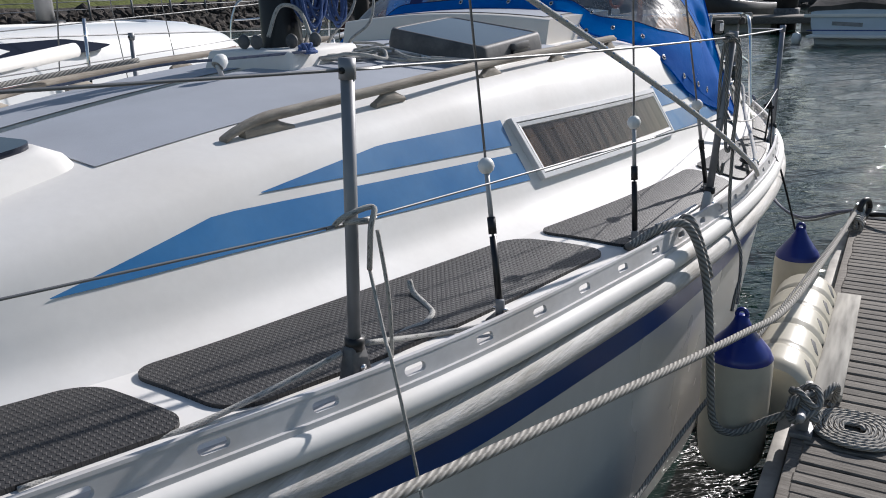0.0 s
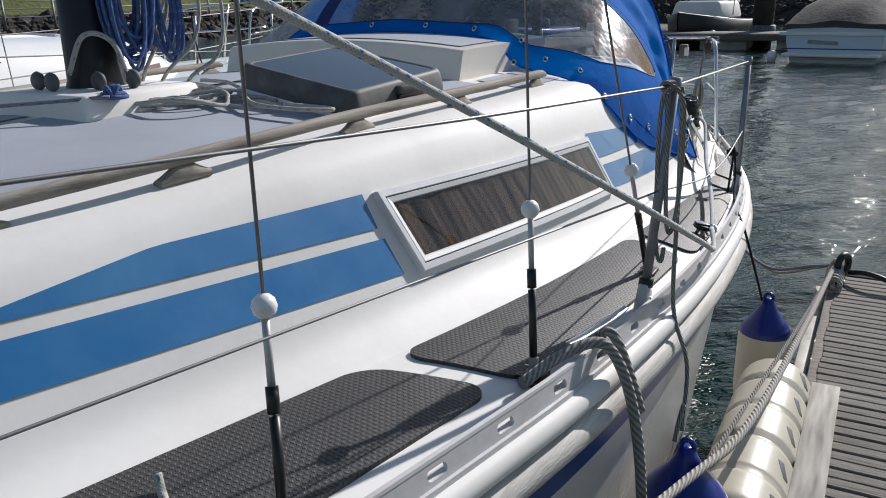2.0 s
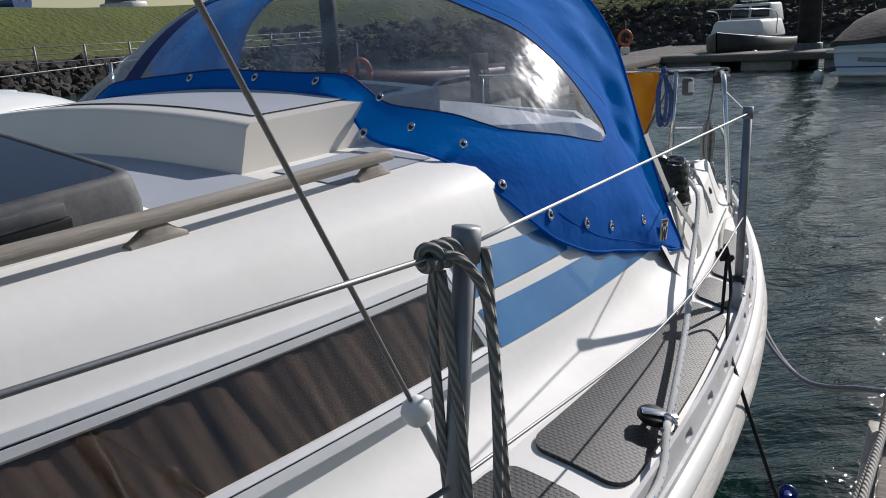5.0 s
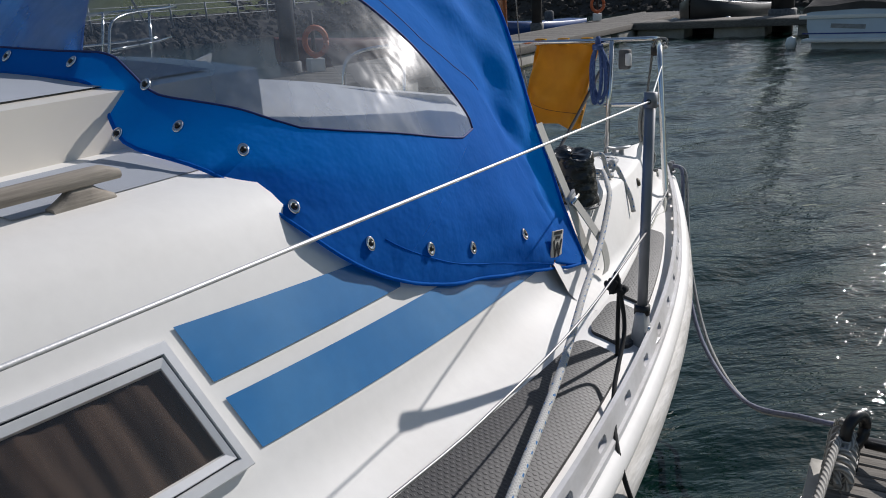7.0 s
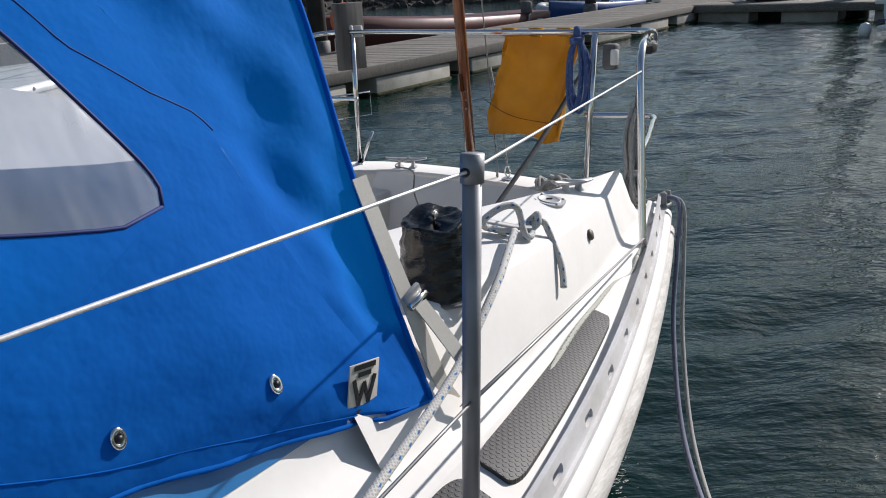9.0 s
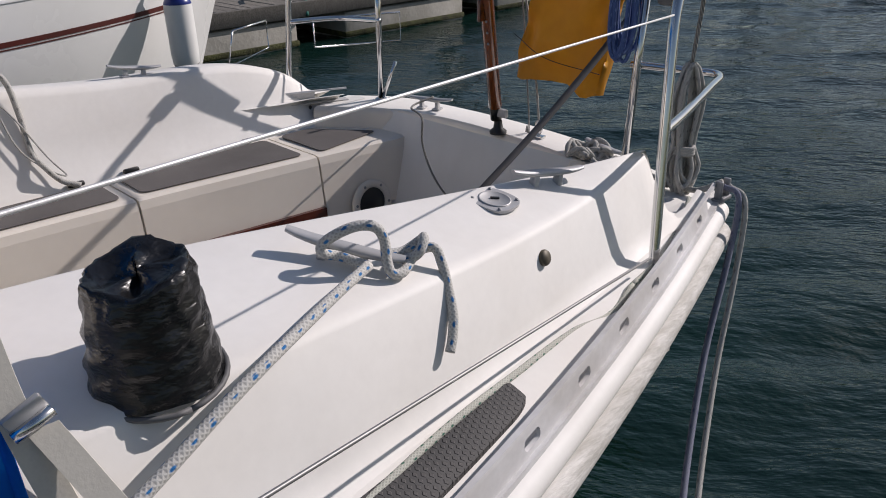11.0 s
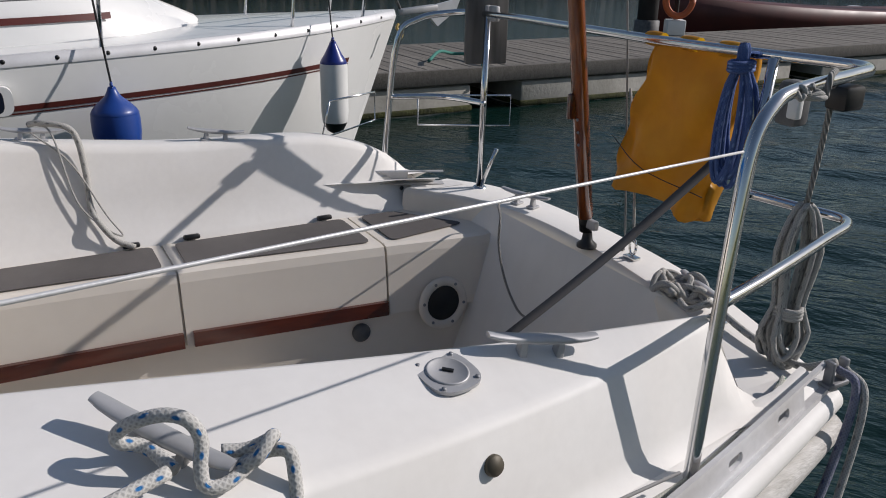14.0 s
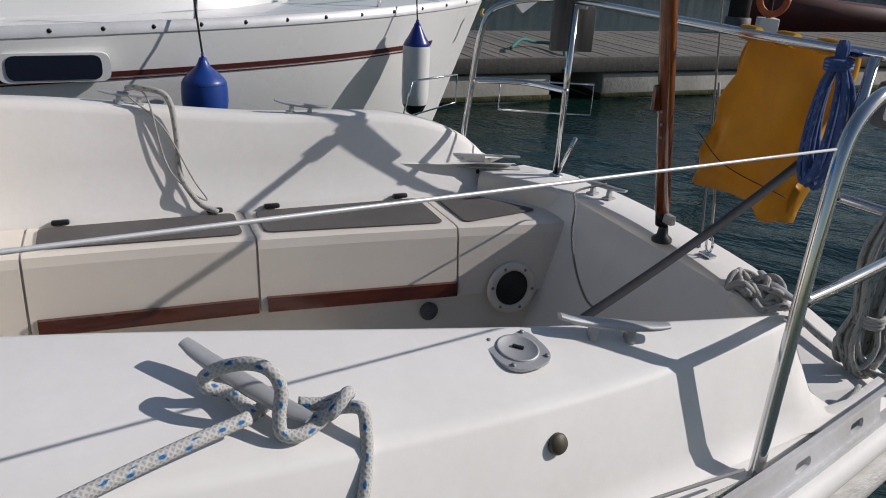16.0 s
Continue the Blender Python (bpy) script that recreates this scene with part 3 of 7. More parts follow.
pr = []
for i in range(15):
    y = 1.10 + 2.25 * i / 14
    pr.append((y, CX + 0.03, min(0.585 + (y - 1.10) * 0.42, span(y) - 0.06)))
part("nonskid_field", roof_patch(pr), NONSKID, yacht, "grey non-slip paint")
part("nonskid_field", roof_patch([(y, 2 * CX - b, CX - 0.03) for y, a, b in pr]), NONSKID, yacht, "grey non-slip paint")
part("nonskid_field", roof_patch([(3.42 + 0.36 * k / 4, 0.70, span(3.42 + 0.36 * k / 4) - 0.01) for k in range(5)]), NONSKID, yacht, "grey non-slip paint")


# blue stripes on the coachroof side
def side_band(top, bot, n=24, out=0.003):
    rr = []
    for i in range(n + 1):
        s = i / n
        a = (top[0][0] + (top[-1][0] - top[0][0]) * s)
        b = (bot[0][0] + (bot[-1][0] - bot[0][0]) * s)
        za = float(np.interp(a, [p[0] for p in top], [p[1] for p in top]))
        zb = float(np.interp(b, [p[0] for p in bot], [p[1] for p in bot]))
        rr.append([(side(a + (b - a) * k / 4, za + (zb - za) * k / 4) + out, a + (b - a) * k / 4, za + (zb - za) * k / 4) for k in range(5)])
    return grid_bm(rr)


part("blue_stripe", side_band([(1.335, 1.405), (1.75, 1.444), (2.296, 1.431)], [(1.335, 1.403), (2.297, 1.350)]), BLUE, yacht, "faded mid-blue painted stripe")
part("blue_stripe", side_band([(0.814, 1.316), (1.20, 1.384), (2.304, 1.325)], [(0.814, 1.314), (1.213, 1.299), (2.315, 1.237)]), BLUE, yacht, "faded mid-blue painted stripe")
part("blue_stripe", side_band([(3.493, 1.399), (4.05, 1.352)], [(3.512, 1.310), (4.00, 1.288)]), BLUE, yacht, "faded mid-blue painted stripe")
part("blue_stripe", side_band([(3.517, 1.284), (4.215, 1.243), (4.62, 1.15)], [(3.536, 1.200), (4.60, 1.128)]), BLUE, yacht, "faded mid-blue painted stripe")


# cabin window: mitred aluminium frame, rubber, dark glass and a pleated curtain
def quad_in(c, u, v):
    a, b, d, e = (Vector(p) for p in c)
    p = (a.lerp(b, u)).lerp(e.lerp(d, u), v)
    p.x = side(p.y, p.z) + 0.004
    return p


def window(c, name):
    n = ((Vector(c[1]) - Vector(c[0])).cross(Vector(c[3]) - Vector(c[0]))).normalized()
    if n.x < 0:
        n = -n
    win = finish(name, bmesh.new(), FRAME_ALLOY)
    win.parent = yacht
    win["label"] = "aluminium-framed cabin window with a drawn curtain"
    eu, ev = 0.030, 0.17
    outer = [(0.0, -0.02), (0.0, 0.012), (0.06, 0.017), (0.46, 0.017), (0.50, 0.013), (0.50, -0.01)]
    groove = [(0.48, 0.009), (0.58, 0.009)]
    bead = [(0.56, -0.01), (0.56, 0.013), (0.60, 0.016), (0.92, 0.014), (1.0, 0.008), (1.0, -0.02)]
    for name_, prof, mat in (("frame_bar", outer, FRAME_ALLOY), ("gasket", groove, BLACK), ("glazing_bead", bead, FRAME_ALLOY)):
        for side_no in range(4):
            rr = []
            for k, off in prof:
                du, dv = eu * k, ev * k
                corner = [(du, dv), (1 - du, dv), (1 - du, 1 - dv), (du, 1 - dv)]
                a, b = corner[side_no], corner[(side_no + 1) % 4]
                rr.append([quad_in(c, a[0] + (b[0] - a[0]) * q / 12, a[1] + (b[1] - a[1]) * q / 12) + n * off for q in range(13)])
            part(name_, grid_bm(rr), mat, win, smooth=False)
    skin = [[quad_in(c, eu + (1 - 2 * eu) * q / 14, ev + (1 - 2 * ev) * w) + n * 0.0135 for w in (0, 0.5, 1)] for q in range(15)]
    bm = grid_bm(skin)
    grid_bm([[p + n * 0.003 for p in r_] for r_ in skin], False, bm)
    pane = part("pane", bm, GLASS, win, "tinted window glass")
    pane.visible_shadow = False
    rr = []
    for i in range(121):
        u = eu + (1 - 2 * eu) * i / 120
        wob = 0.012 * math.sin(i * 0.62 + 1.6 * math.sin(i * 0.11)) + 0.006 * math.sin(i * 1.7)
        rr.append([quad_in(c, u + 0.010 * (v - 0.5) * math.sin(i * 0.23), ev + (1 - 2 * ev) * v) + n * (0.005 + 0.25 * wob) for v in (0, 0.33, 0.66, 1)])
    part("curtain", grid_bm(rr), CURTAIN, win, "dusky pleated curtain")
    return win


def glass_mat():
    m, ns, ls, b = nodes_of("tinted_glass")
    b.inputs["Base Color"].default_value = (0.30, 0.27, 0.25, 1)
    b.inputs["Transmission Weight"].default_value = 1.0
    b.inputs["Roughness"].default_value = 0.03
    b.inputs["IOR"].default_value = 1.45
    bump_of(ns, ls, b, noise_of(ns, ls, coords(ns, ls), 6, 2), 0.05, 0.01)
    return m


GLASS = glass_mat()
wc = []
for y, z in ((2.327, 1.427), (3.463, 1.389), (3.503, 1.190), (2.367, 1.225)):
    wc.append((side(y, z) + 0.004, y, z))
window(wc, "cabin_window")

# deck matting on the near side deck
def deck_at(x, y):
    e, b = edge_x(y), base_x(min(y, 6.4)) - 0.04
    k = max(0.0, min(1.0, (e - x) / max(0.05, e - b)))
    ez, bz = edge_z(y), base_z(min(y, 6.4))
    return ez + (bz - ez) * math.sin(k * math.pi / 2)


def deck_mat(y0, y1, inner, outer, slant0=0.0, slant1=0.0):
    """A rounded mat of moulded rubber between two offsets: inner from the cabin's foot, outer from the deck edge."""
    def pt(u, v):
        # u along, v from the inside (0) to the outside (1)
        ya, yb = y0 + slant0 * v, y1 + slant1 * v
        y = ya + (yb - ya) * u
        x = (base_x(min(y, 6.4)) + inner) * (1 - v) + (edge_x(y) - outer) * v
        return x, y
    bm = bmesh.new()
    n, m = max(8, int((y1 - y0) * 24)), 8
    ru, rv = 0.06 / (y1 - y0), 0.22
    rr = []
    ends = [ru * (1 - math.cos(math.pi / 2 * k / 7)) for k in range(8)]
    for u in ends + [ru + (1 - 2 * ru) * k / n for k in range(1, n)] + [1 - u for u in ends[::-1]]:
        t = min(1.0, min(u, 1 - u) / ru)
        cut = rv * (1 - math.sqrt(max(0.0, 1 - (1 - t) ** 2)))
        rr.append([(lambda q: Vector((q[0], q[1], deck_at(*q) + 0.009)))(pt(u, cut + (1 - 2 * cut) * j / m)) for j in range(m + 1)])
    grid_bm(rr, False, bm)
    edge = [r[0] for r in rr] + rr[-1][1:-1] + [r[-1] for r in rr[::-1]] + rr[0][-2:0:-1]
    grid_bm([edge, [p - Vector((0, 0, 0.010)) for p in edge]], True, bm)
    bmesh.ops.remove_doubles(bm, verts=bm.verts[:], dist=0.0005)
    bmesh.ops.recalc_face_normals(bm, faces=bm.faces[:])
    ob = finish("deck_mat", bm, MATTING)
    tagged(ob, "dark grey diamond-pattern rubber mat stuck on the side deck", "deck mat", "mats along the side deck")
    return ob


deck_mat(-0.30, 0.79, 0.0, 0.11, 0.0, 0.015)
deck_mat(0.85, 2.01, 0.0, 0.105, 0.01, 0.10)
deck_mat(2.10, 3.28, 0.01, 0.075, 0.09, 0.0)
deck_mat(3.36, 4.42, 0.015, 0.05)
deck_mat(4.48, 4.72, 0.015, 0.05)
deck_mat(4.78, 5.55, 0.02, 0.055)


# ---- cockpit ----
def keyed(ys_, table):
    return [spline(list(zip(ys_, col))) for col in zip(*table)]


cy = [4.60, 5.0, 5.48, 6.0, 6.37]
cin, czi, cr, czr = keyed(cy, [(0.812, 1.258, 1.172, 1.216), (0.850, 1.257, 1.179, 1.209), (0.892, 1.218, 1.129, 1.168), (0.905, 1.155, 1.027, 1.12), (0.920, 1.125, 0.940, 1.115)])
rows = []
for i in range(31):
    y = 4.63 + 1.74 * i / 30
    bx, bz = base_x(y) + 0.004, base_z(y)
    nar = 0.05 * min(1.0, max(0.0, (5.2 - y) / 0.5))
    rx, rz, ix, iz = cr(y), czr(y), cin(y), czi(y)
    rows.append([(bx, y, bz - 0.004), (bx - 0.020 - 0.6 * nar, y, bz + 0.010), (bx - 0.032 - nar, y, bz + 0.035), (rx + 0.006, y, rz - 0.012), (rx - 0.004, y, rz - 0.002), (rx - 0.02, y, rz + 0.002), (ix + 0.02, y, iz), (ix + 0.006, y, iz - 0.004), (ix, y, iz - 0.02), (ix - 0.02, y, 0.80)])
r = rows[-1]
for k, dy in ((0.12, 0.015), (0.5, 0.06), (0.85, 0.10), (1.0, 0.14)):
    rows.append([(x, y + dy, z + (0.918 - z) * k) if j < 9 else (x, y + dy, z) for j, (x, y, z) in enumerate(r)])
part("cockpit_coaming", grid_bm(rows), GEL, yacht)

fy = [4.60, 5.1, 5.85, 6.45, 6.55, 6.70]
ftop = spline([(4.6, 1.215), (5.1, 1.185), (5.85, 1.115), (6.45, 1.05), (6.55, 1.0), (6.70, 0.86)])
rows = []
for i in range(43):
    y = 4.60 + 2.10 * i / 42
    t = ftop(y)
    q = max(0.0, (t - 0.86) / 0.3)
    rows.append([(-0.79, y, 0.775), (-0.795, y, 0.815), (-0.81, y, 0.83), (-0.86, y, 0.83 + (t - 0.83) * 0.45), (-0.90, y, t - 0.03), (-0.912, y, t - 0.008), (-0.935, y, t), (-1.02, y, t - 0.004), (-1.04, y, t - 0.02), (2 * CX - base_x(min(y, 6.4)), y, base_z(min(y, 6.4)))])
part("cockpit_coaming", grid_bm(rows), GEL, yacht)

sx = spline([(4.6, -0.555), (5.6, -0.52), (6.3, -0.455), (6.66, -0.41)])


def seat_block(y0, y1, name, proud):
    rr = []
    for i in range(13):
        y = y0 + (y1 - y0) * i / 12
        f = sx(y) + proud
        rr.append([(-0.80, y, 0.796 + proud * 0.5), (f - 0.03, y, 0.800 + proud * 0.5), (f - 0.008, y, 0.795 + proud * 0.5), (f, y, 0.775), (f + 0.02, y, 0.56), (f + 0.02 - (0.03 if proud else 0), y, 0.555 if proud else 0.34)])
    bm = grid_bm(rr)
    for r_ in (rr[0], rr[-1]):
        bm.faces.new([bm.verts.new(p) for p in r_ + [(-0.80, r_[0][1], 0.5)]])
    return part(name, bm, CREAM, yacht, smooth=False)


seat_block(4.60, 6.74, "cockpit_seat", 0.0)
seat_block(4.60, 4.947, "seat_end", 0.018)
seat_block(6.323, 6.74, "seat_end", 0.018)
for y0, y1 in ((4.955, 5.631), (5.639, 6.315)):
    lid = seat_block(y0, y1, "locker_lid", 0.018)
    o = rounded([(-0.765, y0 + 0.035, 0.8115), (-0.765, y1 - 0.03, 0.8115), (sx(y1) - 0.035, y1 - 0.03, 0.8115), (sx(y0) - 0.035, y0 + 0.035, 0.8115)], 0.03)
    part("seat_pad", slab(o, (0, 0, 0.003)), surface("brown_grey_nonskid", (0.12, 0.11, 0.105), 0.8, var=0.15, grain=300, stain=4, bump=0.4), lid, "grey-brown non-slip panel")
    part("wood_strip", slab([(sx(y0) + 0.036, y0 + 0.02, 0.562), (sx(y1) + 0.036, y1 - 0.002, 0.562), (sx(y1) + 0.034, y1 - 0.002, 0.612), (sx(y0) + 0.034, y0 + 0.02, 0.612)], (0.016, 0, 0)), MAHOG, lid, "varnished mahogany strip")
    for yh in (y0 + 0.10, y1 - 0.09):
        part("hinge", box((0.028, 0.055, 0.018), Matrix.Translation((-0.783, yh, 0.822)) @ Matrix.Rotation(-0.25, 4, "Y"), 0.006), BLACK, lid, "black plastic hinge")
o = rounded([(-0.765, 6.36, 0.8115), (-0.765, 6.50, 0.8115), (-0.53, 6.68, 0.8115), (sx(6.4) - 0.03, 6.36, 0.8115)], 0.03)
part("seat_pad", slab(o, (0, 0, 0.003)), bpy.data.materials["brown_grey_nonskid"], yacht, "grey-brown non-slip panel")
# near seat, sole and the well's aft wall
part("cockpit_seat", box((0.36, 2.10, 0.46), Matrix.Translation((0.70, 5.68, 0.57)), 0.015), CREAM, yacht)
part("cockpit_sole", box((1.5, 2.2, 0.04), Matrix.Translation((0.1, 5.68, 0.325))), CREAM, yacht)
wall = [(-0.80, 6.56), (-0.73, 6.60), (-0.60, 6.70), (-0.45, 6.755), (-0.20, 6.80), (0.16, 6.785), (0.47, 6.73), (0.75, 6.62), (0.93, 6.50)]
wp = smooth_path([(x, y, 0) for x, y in wall], 4)
rows = [[(p.x, p.y - 0.06, z0) for p in wp] for z0 in (0.33,)] + [[(p.x, p.y - 0.02, 0.6) for p in wp], [(p.x, p.y, 0.868) for p in wp], [(p.x, p.y + 0.006, 0.884) for p in wp], [(p.x, p.y + 0.02, 0.892) for p in wp]]
part("transom_locker", grid_bm(rows), CREAM, yacht)
aft = smooth_path([(-0.85, 6.80, 0), (-0.6, 6.945, 0), (-0.12, 6.985, 0), (0.37, 6.945, 0), (0.80, 6.82, 0), (0.975, 6.745, 0)], 7)
n = len(wp)
aft = [aft[int(round(i * (len(aft) - 1) / (n - 1)))] for i in range(n)]
rows = [[(p.x, p.y + 0.018, 0.891) for p in wp], [(p.x, p.y - 0.015, 0.890) for p in aft], [(p.x, p.y, 0.880) for p in aft], [(p.x, p.y - 0.02, 0.80) for p in aft], [(p.x * 0.8, p.y - 0.2, 0.3) for p in aft], [(p.x * 0.6, p.y - 0.42, -0.2) for p in aft]]
part("aft_deck", grid_bm(rows), GEL, yacht)
rows = []
for i in range(13):
    y = 6.40 + 0.40 * i / 12
    rows.append([(0.90, y, 0.892), (min(1.02, edge_x(min(y, 6.75)) + 0.005), y, 0.893)])
part("aft_quarter", grid_bm(rows), GEL, yacht)
part("aft_quarter", grid_bm([[(2 * CX - x, y, z) for x, y, z in r_] for r_ in rows if r_[0][1] > 6.59]), GEL, yacht)

# small fittings in the cockpit
vent = thing("cowl_vent", "round white vent with black centre in the locker front", "vent")
mv = Matrix.Translation((sx(6.52) + 0.040, 6.52, 0.575)) @ Matrix.Rotation(radians(84), 4, "Y") @ Matrix.Scale(1.3, 4)
part("flange", lathe([(0.075, 0), (0.075, 0.006), (0.068, 0.010), (0.052, 0.010), (0.050, 0.002)], 28, mv), CREAM, vent)
part("bowl", lathe([(0.050, 0.004), (0.030, 0.008), (0.012, 0.016), (0.0, 0.016)], 24, mv), BLACK, vent)
for k in range(6):
    a = k * math.pi / 3 + 0.4
    part("screw", lathe([(0.005, 0.009), (0.004, 0.012), (0, 0.012)], 8, mv @ Matrix.Translation((0.062 * math.cos(a), 0.062 * math.sin(a), 0))), ALLOY_DARK, vent)
plug = thing("pump_socket", "round black rubber pump cap in the cockpit side", "pump cap")
part("cap", lathe([(0.032, 0), (0.034, 0.012), (0.028, 0.02), (0, 0.022)], 20, Matrix.Translation((sx(6.22) + 0.022, 6.22, 0.50)) @ Matrix.Rotation(radians(84), 4, "Y")), GREYPLASTIC, plug)
sock = thing("power_socket", "small square black socket on the coaming's aft end", "socket")
msk = Matrix.Translation((-0.86, 6.575, 0.865)) @ Matrix.Rotation(radians(-15), 4, "Y") @ Matrix.Rotation(radians(20), 4, "Z")
part("plate", box((0.014, 0.05, 0.05), msk, 0.004), BLACK, sock)
part("lid", lathe([(0.016, 0), (0.016, 0.008), (0.010, 0.012), (0, 0.012)], 16, msk @ Matrix.Translation((0.006, 0, 0)) @ Matrix.Rotation(radians(90), 4, "Y")), GREYPLASTIC, sock)
catch = thing("locker_catch", "small dark locker catch under the seat front", "catch")
part("body", box((0.03, 0.035, 0.045), Matrix.Translation((0.53, 5.18, 0.83)), 0.006), GREYPLASTIC, catch)

# knob, filler cap on the near coaming
knob = thing("breather_knob", "tarnished bronze vent knob on the cockpit coaming side", "vent knob")
nrm = Vector((0.93, 0.16, 0.34)).normalized()
mk = Matrix.Translation(Vector((1.075, 5.787, 1.072))) @ nrm.to_track_quat("Z", "Y").to_matrix().to_4x4()
part("stem", lathe([(0.009, -0.03), (0.009, 0.010)], 16, mk), ALLOY_DARK, knob)
part("cap", lathe([(0.010, 0.004), (0.016, 0.006), (0.0165, 0.022), (0.014, 0.026), (0, 0.027)], 20, mk), surface("tarnished_bronze", (0.10, 0.085, 0.06), 0.55, 0.3, var=0.3, grain=60), knob)
FILL_Z = czi(5.781) + (czr(5.781) - czi(5.781)) * (0.967 - cin(5.781)) / (cr(5.781) - cin(5.781)) + 0.001
fill = thing("filler_cap", "square-cornered stainless deck filler plate on the coaming", "filler cap")
top_n = Vector((0.16, 0.05, 1)).normalized()
mf = Matrix.Translation((0.967, 5.781, FILL_Z)) @ top_n.to_track_quat("Z", "Y").to_matrix().to_4x4() @ Matrix.Rotation(radians(38), 4, "Z")
o = rounded([(0.066, 0, 0), (0, 0.066, 0), (-0.066, 0, 0), (0, -0.066, 0)], 0.04, 6)
bm = slab([mf @ p for p in o], (mf.to_3x3() @ Vector((0, 0, 0.006))))
part("plate", bm, ALLOY, fill)
part("cap", lathe([(0.034, 0.006), (0.034, 0.008), (0.031, 0.0085), (0.030, 0.0075), (0, 0.0075)], 28, mf), ALLOY, fill)
part("key_slot", box((0.005, 0.018, 0.004), mf @ Matrix.Translation((0, 0, 0.009))), BLACK, fill)
for k in range(4):
    a = k * math.pi / 2
    part("screw", lathe([(0.004, 0.006), (0.0035, 0.009), (0, 0.009)], 10, mf @ Matrix.Translation((0.046 * math.cos(a), 0.046 * math.sin(a), 0))), ALLOY_DARK, fill)


# ---- cleats ----
def cleat(a, b, foot, label, mat=None, group="horn cleats on the yacht"):
    """A horn cleat with two legs; a and b: the ends of its horns, foot: its height over the deck."""
    a, b = Vector(a), Vector(b)
    ob = thing("mooring_cleat", label, "cleat", group, at=(0, 0, 0))
    ax = (b - a).normalized()
    sd = ax.cross(Vector((0, 0, 1))).normalized()
    up = sd.cross(ax).normalized()
    L = (b - a).length
    rr = []
    for i in range(13):
        s = i / 12
        w = (0.0125 + 0.003 * math.sin(math.pi * s)) * (1 if 0 < i < 12 else 0.8)
        h = 0.0045 + 0.004 * math.sin(math.pi * s)
        c = a + (b - a) * s - up * 0.007 * (1 - abs(2 * s - 1) ** 3)
        rr.append([c + sd * w * math.cos(t) + up * h * math.sin(t) for t in (2 * math.pi * k / 10 for k in range(10))])
    bm = grid_bm(rr, True)
    bm.faces.new([bm.verts.new(p) for p in rr[0]])
    bm.faces.new([bm.verts.new(p) for p in rr[-1]])
    part("horn", bm, mat or ALLOY, ob)
    for s in (0.33, 0.67):
        c = a + (b - a) * s - up * 0.009
        part("leg", box((0.018, 0.026, foot), Matrix.Translation(c - up * foot * 0.5) @ Matrix(((ax.x, sd.x, up.x, 0), (ax.y, sd.y, up.y, 0), (ax.z, sd.z, up.z, 0), (0, 0, 0, 1))), 0.004, taper=0.7), mat or ALLOY, ob)
        part("foot", box((0.034, 0.040, 0.008), Matrix.Translation(c - up * (foot - 0.004)) @ Matrix(((ax.x, sd.x, up.x, 0), (ax.y, sd.y, up.y, 0), (ax.z, sd.z, up.z, 0), (0, 0, 0, 1))), 0.003), mat or ALLOY, ob)
    return ob


cleat((0.969, 5.297, 1.262), (1.105, 5.425, 1.208), 0.048, "grey horn cleat on the coaming with flecked rope made fast")
cleat((0.935, 5.872, 1.197), (0.966, 6.068, 1.165), 0.045, "bare grey aluminium horn cleat on the coaming")
cleat((-0.965, 5.795, 1.164), (-0.955, 5.991, 1.135), 0.034, "bare grey aluminium horn cleat on the far coaming")
cleat((-0.985, 5.21, 1.21), (-0.975, 5.40, 1.190), 0.030, "grey aluminium horn cleat with an old rope on the far coaming")
cleat((-0.50, 6.83, 0.940), (-0.30, 6.90, 0.940), 0.040, "grey aluminium stern cleat with a thin line on the aft deck")
cleat((0.42, 6.84, 0.940), (0.60, 6.79, 0.940), 0.040, "grey aluminium stern cleat under a coiled rope on the aft deck")


def rope(name, pts, r, mat, label, category="rope", sides=10, smooth=8, group=""):
    ob = finish(name, tube(pts, r, sides, smooth), mat)
    return tagged(ob, label, category, group)


# ---- stanchions and guard wires ----
def stanchion(foot, clamp_z, top, label, r=0.0125, base=None):
    foot, top = Vector(foot), Vector(top)
    ob = thing("stanchion", label, "stanchion", "guard rail stanchions")
    up = (top - foot).normalized()
    cl = foot + up * (clamp_z - foot.z) / up.z
    part("tube", tube([cl - up * 0.06, top], r, 14, 1), ALLOY_DARK, ob)
    part("head", tube([top - up * 0.032, top + up * 0.004], r + 0.003, 14, 1), ALLOY_DARK, ob)
    part("wire_eye", tube([top - up * 0.016 + Vector((0, -0.018, 0)), top - up * 0.016 + Vector((0, 0.018, 0))], 0.006, 10, 1), BLACK, ob)
    part("clamp", tube([cl - up * 0.012, cl + up * 0.012], r + 0.007, 14, 1), BLACK, ob)
    part("socket", box((0.045, 0.075, cl.z - foot.z), Matrix.Translation((foot + cl) / 2), 0.008, taper=0.55), base or ALLOY, ob)
    part("base_plate", box((0.07, 0.11, 0.008), Matrix.Translation(foot + Vector((0, 0, 0.004))), 0.003), ALLOY, ob)
    part("bolt", lathe([(0.007, 0), (0.007, 0.006), (0, 0.007)], 6, Matrix.Translation((foot + cl) / 2 + Vector((0.016, 0, 0))) @ Matrix.Rotation(radians(90), 4, "Y")), CHROME, ob)
    return ob


def deck_foot(y, inset=0.05):
    x = edge_x(y) - inset
    return (x, y, deck_at(x, y))


